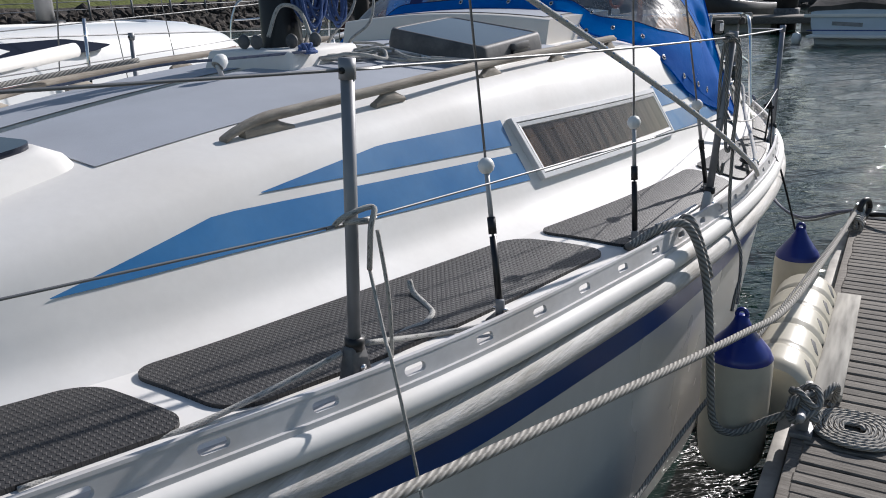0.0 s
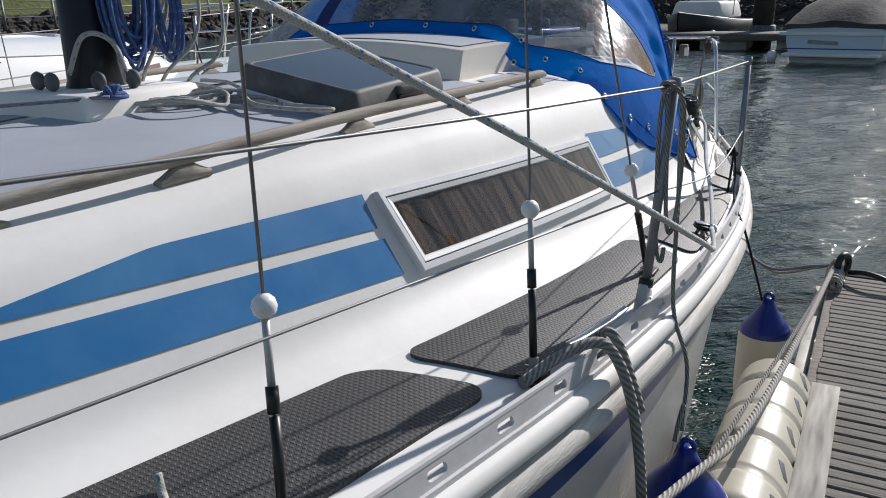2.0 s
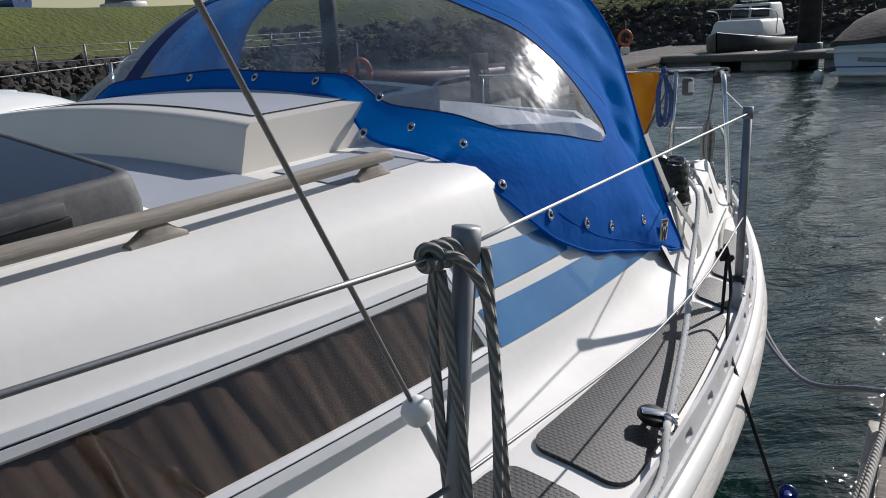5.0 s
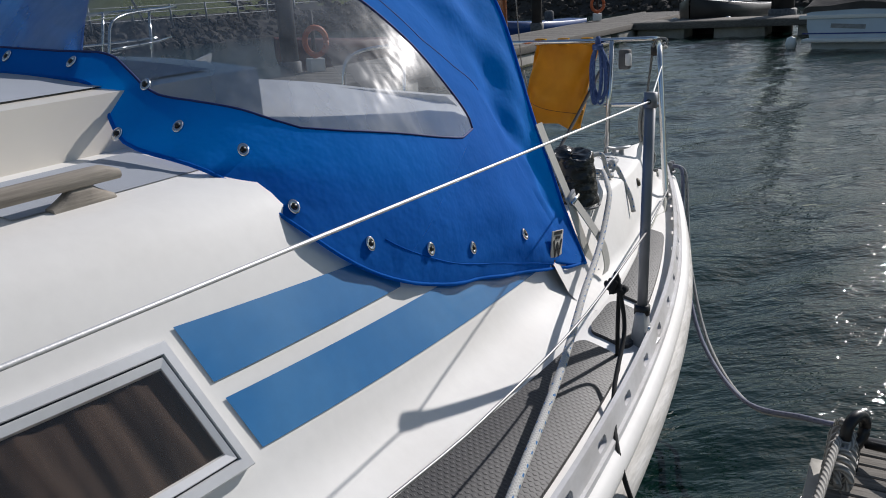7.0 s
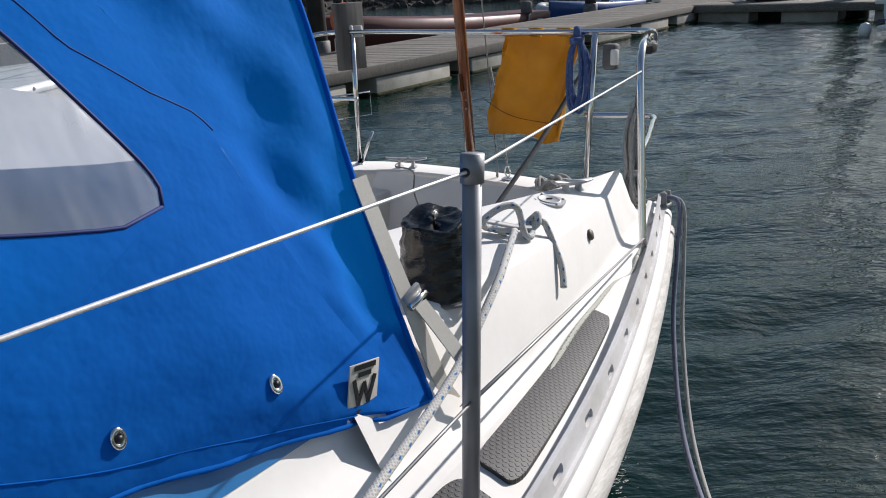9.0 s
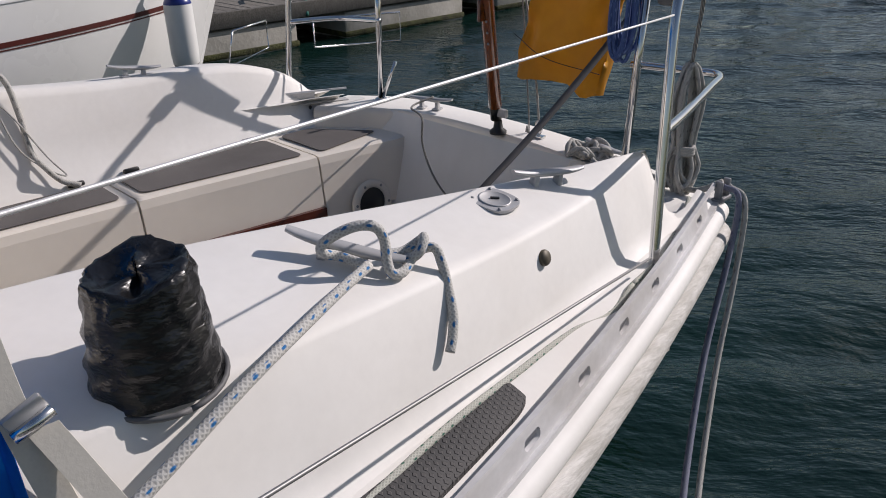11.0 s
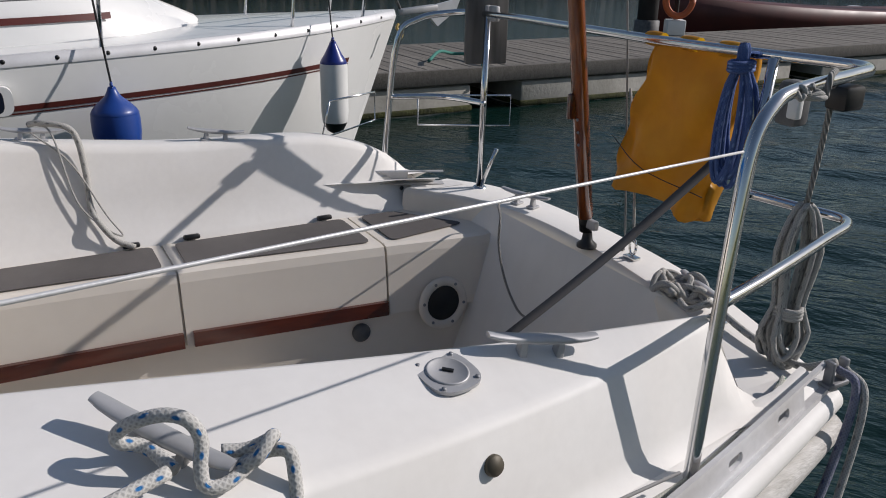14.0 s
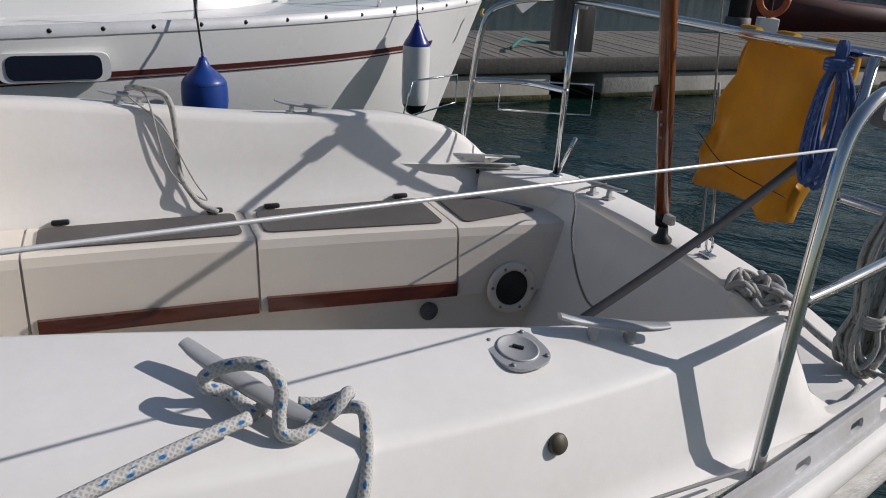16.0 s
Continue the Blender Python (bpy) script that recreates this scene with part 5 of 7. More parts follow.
one, zero = (lambda s: 1.0), (lambda s: 0.0)
part("side_panel", hood_strip(0.0, W_S0, zero, one, 16, 14), CANVAS, spray)
part("foot_band", hood_strip(W_S0, W_S3, zero, win_lo, 110, 8), CANVAS, spray)
part("upper_band", hood_strip(W_S0, W_S3, win_hi, one, 110, 4), CANVAS, spray)
part("side_panel", hood_strip(W_S3, 1.0, zero, one, 16, 14), CANVAS, spray)
part("mullion", hood_strip(W_S1, W_S2, win_lo, win_hi, 3, 12), CANVASDARK, spray, "dark blue strip between two windows")
for s0, s1 in ((W_S0, W_S1), (W_S2, W_S3)):
    w = part("window", hood_strip(s0, s1, win_lo, win_hi, 80, 14), VINYL, spray, "slightly cloudy clear vinyl window")
    w.visible_shadow = False
part("top_panel", hood_strip(0.0, 1.0, one, lambda s: 2.0, 140, 16), CANVAS, spray)
# sewn edges and seams
for fn, s0, s1, r in ((lambda s: hood(s, 0.0), 0.0, 1.0, 0.004), (lambda s: hood(s, win_lo(s)) , W_S0, W_S3, 0.0028), (lambda s: hood(s, win_hi(s)), W_S0, W_S3, 0.0028), (lambda s: hood(s, float(np.interp(min(s, 1 - s), [0.195, 0.22, 0.2475, 0.5], [1.03, 0.94, 0.875, 0.87]))), 0.195, 0.805, 0.0012), (lambda s: hood(s, 2.0), 0.0, 1.0, 0.006)):
    part("piping", tube([fn(s0 + (s1 - s0) * i / 120) for i in range(121)], r, 6, 0), CANVASDARK if r < 0.004 else CANVAS, spray)
part("hem_seam", tube([hood(0.01 + 0.2 * i / 30, 0.16 - 0.04 * i / 30) for i in range(31)], 0.0012, 5, 0), CANVAS, spray)


def stud(p, n, parent):
    """A turn-button eyelet: oval washer with a dark centre."""
    m = Matrix.Translation(p) @ n.to_track_quat("Z", "Y").to_matrix().to_4x4()
    st = part("eyelet", lathe([(0.013, -0.002), (0.0135, 0.002), (0.011, 0.004), (0.006, 0.003), (0.005, 0.001)], 18, m @ Matrix.Diagonal((0.8, 1.15, 1, 1))), CHROME, parent, "nickel turn-button eyelet")
    part("button", lathe([(0.005, 0.001), (0.0045, 0.006), (0, 0.006)], 10, m), BLACK, st)


def on_hood(q):
    """The hood's own coordinates nearest to a place."""
    return min(((hood(i / 300, j / 25) - Vector(q)).length, i / 300, j / 25) for i in range(4, 160) for j in range(25))[1:]


spots_ = [on_hood(q) for q in ((1.063, 3.821, 1.479), (1.109, 3.938, 1.378), (1.141, 4.093, 1.328), (1.166, 4.253, 1.294), (1.188, 4.487, 1.248), (0.702, 3.741, 1.628))]
for s, v in spots_ + [(0.285, 0.10), (0.315, 0.10), (0.345, 0.16), (0.40, 0.07), (0.46, 0.07), (0.53, 0.07)]:
    p = hood(s, v)
    nn = (hood(s + 0.005, v) - p).cross(hood(s, v + 0.02) - p).normalized()
    if nn.dot(p - MIDH) < 0:
        nn = -nn
    stud(p + nn * 0.002, nn, spray)
UPL = Vector((-0.19, 0.19, 0.96))
# maker's tab: a white label with one bold letter and small bars
best = min(((hood(i / 400, j / 40) - Vector((1.204, 4.657, 1.169))).length, i / 400, j / 40) for i in range(4, 90) for j in range(80))
p, ps, pv = hood(best[1], best[2]), hood(best[1] + 0.01, best[2]), hood(best[1], best[2] + 0.05)
nn = (ps - p).cross(pv - p).normalized()
if nn.x < 0:
    nn = -nn
p = p + nn * 0.006
ty = (UPL - nn * UPL.dot(nn)).normalized()
tx = ty.cross(nn)
mt = Matrix(((tx.x, ty.x, nn.x, p.x), (tx.y, ty.y, nn.y, p.y), (tx.z, ty.z, nn.z, p.z), (0, 0, 0, 1)))
tab = part("sewn_label", box((0.070, 0.100, 0.003), mt, 0.001), TAPE, spray, "white sewn label with a bold black zigzag mark")

zig = [(-0.024, 0.022), (-0.012, -0.018), (0.0, 0.014), (0.012, -0.018), (0.024, 0.022)]
for (xa, ya), (xb, yb) in zip(zig, zig[1:]):
    ang, ln = math.atan2(yb - ya, xb - xa), math.hypot(xb - xa, yb - ya)
    part("print_bar", box((ln + 0.006, 0.008, 0.001), mt @ Matrix.Translation(((xa + xb) / 2, (ya + yb) / 2, 0.0026)) @ Matrix.Rotation(ang, 4, "Z")), BLACK, tab)
for yy, w, h in ((0.044, 0.050, 0.009), (0.031, 0.030, 0.008), (-0.032, 0.030, 0.006), (-0.045, 0.046, 0.008)):
    part("print_bar", box((w, h, 0.001), mt @ Matrix.Translation((0, yy, 0.0025))), BLACK, tab)
# webbing strap and buckle at the after edge
strap = thing("tension_strap", "cream webbing strap with a buckle holding down the hood", "strap")
sp = smooth_path([(1.092, 4.822, 1.470), (1.112, 4.822, 1.42), (1.148, 4.822, 1.335), (1.178, 4.824, 1.262), (1.204, 4.836, 1.17), (1.226, 4.850, 1.09), (1.236, 4.872, 1.045)], 6)


def webbing(path, w):
    """A flat band of woven webbing, its face turned to the side deck."""
    rr = []
    for q in path:
        rr.append([q + Vector((0.006, 0.0, 0.004)), q + Vector((0.010, w, 0.006)), q + Vector((0.007, w + 0.001, 0.004)), q + Vector((0.003, 0.001, 0.002))])
    return grid_bm(rr, True)


part("webbing", webbing([q + Vector((0, -0.014, 0)) for q in sp], 0.032), TAPE, strap, smooth=False)
sp2 = smooth_path([(1.190, 4.842, 1.245), (1.225, 4.865, 1.18), (1.256, 4.885, 1.115), (1.272, 4.880, 1.06), (1.276, 4.855, 1.035)], 6)
part("loose_end", webbing([q + Vector((0, -0.012, 0)) for q in sp2], 0.032), TAPE, strap, smooth=False)
bk = part("buckle", box((0.010, 0.044, 0.034), Matrix.Translation((1.190, 4.838, 1.262)) @ Matrix.Rotation(radians(22), 4, "X"), 0.003), ALLOY, strap, "grey metal buckle")
part("buckle_bar", tube([(1.198, 4.818, 1.250), (1.200, 4.860, 1.266)], 0.007, 10, 1), CHROME, bk)
part("eye_foot", box((0.022, 0.030, 0.020), Matrix.Translation((1.244, 4.880, 1.030)), 0.005), CHROME, strap)

# ---- pushpit ----
pp = thing("pushpit", "polished stainless stern rail with two levels", "stern rail")
TR = 0.0125
A0 = Vector((1.100, 6.190, 0.908))
top_rail = [A0, (1.075, 6.225, 1.10), (1.045, 6.27, 1.35), (1.025, 6.305, 1.48), (1.008, 6.36, 1.535), (0.985, 6.44, 1.553), (0.915, 6.69, 1.556), (0.885, 6.78, 1.556), (0.84, 6.82, 1.556), (0.76, 6.825, 1.555), (0.42, 6.80, 1.553), (-0.05, 6.82, 1.552), (-0.45, 6.845, 1.552), (-0.72, 6.83, 1.550), (-0.83, 6.78, 1.545), (-0.90, 6.68, 1.52), (-0.93, 6.60, 1.44), (-0.945, 6.56, 1.1), (-0.955, 6.55, 0.90)]
part("top_rail", tube(top_rail, TR, 14, 6), CHROME, pp)
part("mid_rail", tube([(1.060, 6.245, 1.225), (1.02, 6.40, 1.228), (0.935, 6.68, 1.23), (0.90, 6.79, 1.23), (0.86, 6.825, 1.23), (0.78, 6.82, 1.228), (0.60, 6.80, 1.225)], 0.0115, 14, 6), CHROME, pp)
part("mid_rail", tube([(-0.94, 6.57, 1.225), (-0.86, 6.76, 1.225), (-0.70, 6.83, 1.225), (-0.66, 6.835, 1.225)], 0.0115, 12, 6), CHROME, pp)
for a, b in (((0.62, 6.77, 0.895), (0.640, 6.80, 1.55)), ((-0.685, 6.84, 0.89), (-0.665, 6.84, 1.55))):
    part("post", tube([a, b], TR, 14, 1), CHROME, pp)
    part("foot", lathe([(0.03, 0), (0.03, 0.004), (0.018, 0.012), (0.014, 0.012)], 18, Matrix.Translation(Vector(a) + Vector((0, 0, -0.004)))), CHROME, pp)
part("foot", lathe([(0.032, 0), (0.032, 0.004), (0.018, 0.012), (0.014, 0.012)], 18, Matrix.Translation(A0 - Vector((0, 0, 0.004)))), CHROME, pp)
part("brace", tube([(-0.67, 6.84, 0.90), (-0.60, 6.86, 1.06)], 0.008, 10, 1), CHROME, pp)
part("bracket", box((0.05, 0.02, 0.055), Matrix.Translation((-0.69, 6.845, 1.555)), 0.006), ALLOY, pp)
part("bracket", box((0.05, 0.02, 0.055), Matrix.Translation((-0.63, 6.845, 1.555)), 0.006), ALLOY, pp)
bd = thing("outboard_board", "weathered grey plywood outboard pad on the stern rail", "mounting board")
part("board", box((0.16, 0.03, 0.32), Matrix.Translation((-0.69, 6.85, 1.53)) @ Matrix.Rotation(radians(75), 4, "Z"), 0.006), surface("grey_plywood", (0.16, 0.15, 0.14), 0.85, var=0.3, grain=20, stain=5, bump=0.4, stretch=(6, 6, 0.7)), bd)

# yellow danbuoy / lifebuoy cover
bag = thing("lifebuoy_cover", "yellow cloth lifebuoy cover tied to the stern rail", "lifebuoy cover")
tl, tr_, br, bl = Vector((0.21, 6.85, 1.55)), Vector((0.555, 6.85, 1.54)), Vector((0.43, 6.88, 1.09)), Vector((0.085, 6.88, 1.13))
bm = bmesh.new()
rows = []
for j in range(25):
    v = j / 24
    a, b = tl.lerp(bl, v), tr_.lerp(br, v)
    loop = []
    for k in range(32):
        t = 2 * math.pi * k / 32
        cx_, sy = math.cos(t), math.sin(t)
        q = a.lerp(b, 0.5 + 0.5 * (abs(cx_) ** 0.55) * (1 if cx_ > 0 else -1))
        th = 0.055 * (0.45 + 0.75 * v) * (abs(sy) ** 0.7) * (1 if sy > 0 else -1)
        wob = 0.014 * math.sin(6 * v + 1.1 * k) + 0.010 * math.sin(13 * v - 0.7 * k)
        loop.append(q + Vector((0, th + wob, 0.012 * math.sin(k * 0.9 + 4 * v))))
    rows.append(loop)
grid_bm(rows, True, bm)
bm.faces.new([bm.verts.new(p) for p in rows[0]])
bm.faces.new([bm.verts.new(p) for p in rows[-1]])
part("cover", bm, YELLOW, bag)
for k in range(3):
    x = 0.24 + 0.13 * k
    part("tie", lathe([(0.018, -0.03), (0.020, -0.01), (0.020, 0.01), (0.018, 0.03)], 14, Matrix.Translation((x, 6.815, 1.553)) @ Matrix.Rotation(radians(90), 4, "Y")), YELLOW, bag)
part("drawstring", tube([bl.lerp(tl, 0.32) + Vector((-0.02, -0.06, 0)), bl.lerp(br, 0.5) + Vector((0, -0.085, 0.09)), br.lerp(tr_, 0.18) + Vector((0.02, -0.06, 0))], 0.0015, 6, 6), BLACK, bag)

# flagstaff and backstay fittings
fsf = thing("flagstaff", "varnished wooden flagstaff in a black socket on the aft deck", "flagstaff")
F0, F1 = Vector((0.035, 6.80, 0.945)), Vector((0.175, 6.48, 2.35))
fd = (F1 - F0).normalized()
part("staff", tube([F0 + fd * 0.05, F1], 0.024, 14, 2), ORANGEWOOD, fsf)
part("socket", tube([F0 + fd * 0.0, F0 + fd * 0.07], 0.021, 14, 1), BLACK, fsf)
part("foot", lathe([(0.032, 0), (0.032, 0.010), (0.018, 0.022), (0.014, 0.05)], 16, Matrix.Translation((0.045, 6.80, 0.892))), BLACK, fsf)
part("halyard_cleat", box((0.018, 0.03, 0.075), Matrix.Translation(F0 + fd * 0.42 + Vector((0.0, -0.03, 0))), 0.006), MAHOG, fsf)
for k, h in enumerate((0.30, 0.34, 0.38)):
    part("screw", lathe([(0.005, 0), (0.004, 0.003), (0, 0.003)], 8, Matrix.Translation(F0 + fd * h + Vector((0.012, -0.022, 0))) @ Matrix.Rotation(radians(90), 4, "X")), ALLOY_DARK, fsf)
part("clamp", box((0.05, 0.02, 0.03), Matrix.Translation(F0 + fd * 0.03 + Vector((0.03, 0, 0))), 0.004), ALLOY, fsf)
wire("backstay", [(0.13, 6.86, 0.90), (0.11, 6.84, 1.45), (0.05, 6.2, 7.0)], 0.003, WIRE, "thin stainless backstay at the stern", "standing rigging")
ts = thing("stay_tackle", "small stainless shackle and block at the aft deck edge", "shackle")
part("shackle", tube([(0.19 + 0.014 * math.cos(t), 6.86, 0.93 + 0.025 * math.sin(t)) for t in (2 * math.pi * k / 14 for k in range(15))], 0.004, 8, 0), CHROME, ts)
part("plate", box((0.05, 0.03, 0.01), Matrix.Translation((0.19, 6.86, 0.896)), 0.003), CHROME, ts)
part("strop", tube([(0.19, 6.86, 0.95), (0.17, 6.86, 1.1), (0.12, 6.85, 1.40)], 0.004, 8, 3), ROPE_OLD, ts)

# grey strap from the well up to the rail, ropes on the stern
st2 = thing("backstay_strap", "grey webbing strap stretched from the cockpit to the stern rail", "strap")
q0, q1 = Vector((0.424, 6.262, 0.876)), Vector((0.539, 6.949, 1.412))
rr = []
for i in range(13):
    q = q0.lerp(q1, i / 12) + Vector((0, 0, -0.02 * math.sin(math.pi * i / 12)))
    rr.append([q + Vector((0.0, -0.014, 0.008)), q + Vector((0.0, 0.014, -0.008)), q + Vector((0.003, 0.014, -0.008)), q + Vector((0.003, -0.014, 0.010))])
part("webbing", grid_bm(rr, True), STRAPGREY, st2)
hank("rope_hank", (0.575, 6.772, 1.575), 0.38, 0.05, 10, 0.0065, ROPE_BLUE, "navy blue rope coil hung on the stern rail", (1, 0.1, 0))
hank("rope_hank", (0.850, 6.715, 1.275), 0.42, 0.062, 15, 0.0065, ROPE_OLD, "long grey rope hank hung on the stern rail", (0.3, 1, 0), 0.62)
rope("hank_tail", [(0.850, 6.715, 1.275), (0.87, 6.70, 1.42), (0.90, 6.66, 1.55), (0.99, 6.52, 1.575), (1.0, 6.50, 1.54)], 0.006, ROPE_GREY, "grey rope tail tied to the stern rail")
loose_pile("rope_lashing", (0.985, 6.46, 0), (0.03, 0.05), 5, 0.005, ROPE_OLD, "grey rope lashing round the stern rail", lambda x, y: 1.535)
loose_pile("rope_coil", (0.50, 6.80, 0), (0.14, 0.10), 9, 0.009, ROPE_OLD, "grey braided mooring rope heaped on the aft deck", lambda x, y: 0.895)
rope("stern_line", [(0.60, 6.78, 0.915), (0.75, 6.74, 0.91), (0.90, 6.72, 0.91), (0.975, 6.74, 0.95)], 0.009, ROPE_OLD, "grey rope along the aft deck")
rope("flag_line", [(-0.38, 6.87, 0.945), (-0.37, 6.74, 0.93), (-0.156, 6.600, 0.956), (-0.157, 6.600, 0.857), (-0.111, 6.600, 0.753), (-0.035, 6.600, 0.682), (0.032, 6.600, 0.671)], 0.004, ROPE_GREY, "thin grey line hanging from the stern cleat into the cockpit")
lamp = thing("stern_lamp", "small grey navigation lamp on the stern rail", "lamp")
part("body", box((0.06, 0.05, 0.10), Matrix.Translation((0.71, 6.80, 1.46)), 0.012), GREYPLASTIC, lamp)
part("lens", box((0.03, 0.02, 0.06), Matrix.Translation((0.735, 6.775, 1.46)), 0.006), WHITEPL, lamp)
boat = thing("rail_bracket", "black plastic bracket on the stern rail", "bracket")
part("body", box((0.05, 0.06, 0.05), Matrix.Translation((0.90, 6.70, 1.51)), 0.01), BLACK, boat)
chock = thing("stern_fairlead", "grey aluminium fairlead at the toe rail's aft end", "fairlead")
for dy in (-0.022, 0.022):
    part("jaw", box((0.022, 0.012, 0.06), Matrix.Translation((0.975, 6.745 + dy, 0.925)), 0.004), ALLOY_DARK, chock)
part("base", box((0.03, 0.07, 0.012), Matrix.Translation((0.975, 6.745, 0.898)), 0.004), ALLOY_DARK, chock)

# ---- running ropes on the near side ----
RB = Vector((1.55, 3.58, 1.075))
rope("jib_sheet", [(0.80, 0.6, 2.44), (1.10, 1.38, 2.04), (1.361, 2.0, 1.705), (1.545, 2.5, 1.432), (1.62, 3.0, 1.20), (1.60, 3.35, 1.075), RB], 0.0085, ROPE_FLECK, "white jib sheet with blue flecks led to a deck block", sides=12)
rope("jib_sheet", [RB, (1.525, 3.72, 1.085), (1.435, 4.15, 1.09), (1.345, 4.52, 1.11), (1.28, 4.82, 1.135), (1.225, 5.057, 1.205), (1.182, 5.17, 1.218), (1.136, 5.275, 1.222), (1.1, 5.354, 1.22)], 0.0085, ROPE_FLECK, "white sheet with blue flecks led aft to the coaming cleat", sides=12)
rope("sheet_hitch", [(1.088, 5.363, 1.212), (1.045, 5.341, 1.222), (1.041, 5.313, 1.236), (1.04, 5.315, 1.25), (1.057, 5.336, 1.268), (1.073, 5.363, 1.276), (1.087, 5.384, 1.27), (1.093, 5.394, 1.246), (1.102, 5.389, 1.218), (1.111, 5.39, 1.198), (1.113, 5.409, 1.192), (1.102, 5.435, 1.196), (1.094, 5.448, 1.2)], 0.0085, ROPE_FLECK, "blue-flecked rope hitched round the coaming cleat", sides=12)
rope("sheet_tail", [(1.065, 5.42, 1.205), (1.072, 5.45, 1.203), (1.080, 5.478, 1.215), (1.098, 5.472, 1.228), (1.108, 5.452, 1.212), (1.092, 5.438, 1.196), (1.078, 5.460, 1.196), (1.100, 5.490, 1.205), (1.118, 5.492, 1.180), (1.136, 5.487, 1.146), (1.160, 5.475, 1.108), (1.175, 5.458, 1.077), (1.183, 5.444, 1.060)], 0.0085, ROPE_FLECK, "knotted tail of the blue-flecked sheet hanging on the coaming", sides=12)
blockt = thing("deck_block", "black and steel sheet block on the toe rail", "block")
mb = Matrix.Translation((1.515, 3.60, 1.075)) @ Matrix.Rotation(radians(15), 4, "Y")
part("sheave", lathe([(0.0, -0.008), (0.030, -0.008), (0.034, -0.004), (0.028, 0.0), (0.034, 0.004), (0.030, 0.008), (0, 0.008)], 20, mb), BLACK, blockt)
part("cheek", box((0.075, 0.022, 0.005), mb @ Matrix.Translation((0.01, 0, 0.012)) @ Matrix.Rotation(0.5, 4, "Z"), 0.002), CHROME, blockt)
part("shackle", tube([(1.545 + 0.018 * math.cos(t), 3.60, 1.062 + 0.022 * math.sin(t)) for t in (2 * math.pi * k / 12 for k in range(13))], 0.004, 8, 0), CHROME, blockt)
rope("green_line", [(1.135, 6.05, 0.935), (1.165, 5.93, 0.925), (1.165, 5.80, 0.938), (1.20, 5.6, 0.958), (1.25, 5.35, 0.982), (1.335, 4.95, 0.985), (1.395, 4.62, 0.995), (1.44, 4.2, 1.0), (1.475, 3.8, 1.01), (1.50, 3.6, 1.06)], 0.0065, ROPE_GREEN, "white line with green flecks lying along the side deck")
rope("green_line", [(1.135, 6.05, 0.935), (1.09, 6.22, 0.918), (1.02, 6.42, 0.912), (0.97, 6.55, 0.912), (0.94, 6.62, 0.925)], 0.0065, ROPE_GREEN, "white line with green flecks led to the stern")
rope("line_end", [(1.095, 1.494, 1.175), (1.114, 1.483, 1.150), (1.175, 1.447, 1.138), (1.201, 1.423, 1.134), (1.21, 1.375, 1.132), (1.195, 1.326, 1.132), (1.188, 1.278, 1.132)], 0.0075, ROPE_OLD, "stiff grey rope end lying on the deck mat")
rope("line_end", [(1.227, 1.133, 1.19), (1.249, 1.329, 1.13), (1.342, 1.446, 1.125), (1.365, 1.5, 1.12)], 0.006, ROPE_OLD, "pale rope led from the stanchion foot along the toe rail")
rope("spare_line", [(1.011, 0.534, 1.16), (1.043, 0.676, 1.15), (1.096, 0.795, 1.15), (1.151, 0.936, 1.165), (1.222, 1.058, 1.2)], 0.0055, ROPE_OLD, "thin grey line led forward from the stanchion along the side deck")
rope("lashing", [(1.225, 1.095, 1.445), (1.252, 1.085, 1.455), (1.268, 1.115, 1.45), (1.24, 1.135, 1.44), (1.205, 1.12, 1.435), (1.205, 1.09, 1.44), (1.24, 1.08, 1.465), (1.272, 1.12, 1.475), (1.278, 1.10, 1.44), (1.251, 1.125, 1.351)], 0.0055, ROPE_OLD, "thin grey rope hitched round the stanchion")
rope("fender_line", [(1.251, 1.125, 1.351), (1.303, 1.087, 1.238), (1.330, 1.068, 1.195), (1.35, 1.10, 0.95), (1.345, 1.15, 0.70)], 0.0035, ROPE_OLD, "thin rope hanging down outside the hull")
rope("fender_line", [(1.275, 1.125, 1.43), (1.28, 1.14, 1.30), (1.26, 1.17, 1.18), (1.23, 1.21, 1.125)], 0.004, ROPE_OLD, "loose rope tail hanging from the stanchion")
# grey loops at the second stanchion
bm = bmesh.new()
W2 = S2 + dn
way = (S1 - S2).normalized()
for k in range(3):
    c = W2 + way * (0.026 + 0.013 * k)
    tube([c + Vector((0.010 * math.cos(t), 0, 0.010 * math.sin(t))) + way * 0.012 * t / 6.28 for t in (2 * math.pi * i / 10 for i in range(11))], 0.0058, 8, 2, bm)
for p in (((0.0, 0.03, 0.006), (-0.014, 0.036, -0.03), (-0.020, 0.034, -0.12), (-0.018, 0.028, -0.30), (-0.012, 0.022, -0.43), (0.0, 0.020, -0.46), (0.008, 0.026, -0.42)), ((0.008, 0.05, 0.004), (0.020, 0.030, -0.010), (0.030, 0.012, -0.06), (0.033, 0.010, -0.20), (0.028, 0.014, -0.33), (0.016, 0.018, -0.38), (0.006, 0.022, -0.33), (0.0, 0.028, -0.16), (-0.006, 0.034, -0.02))):
    tube([W2 + Vector((x, 0, z)) + way * q for x, q, z in p], 0.0058, 8, 5, bm)
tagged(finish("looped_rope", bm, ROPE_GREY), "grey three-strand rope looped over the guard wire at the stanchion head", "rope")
rope("rope_drop", [S2 + Vector((0.014, 0.012, -0.02)), S2 + Vector((0.022, 0.02, -0.3)), (1.592, 2.83, 1.06), (1.65, 2.78, 0.92), (1.665, 2.70, 0.76)], 0.006, ROPE_GREY, "thin dark grey rope from the stanchion down to the fender")
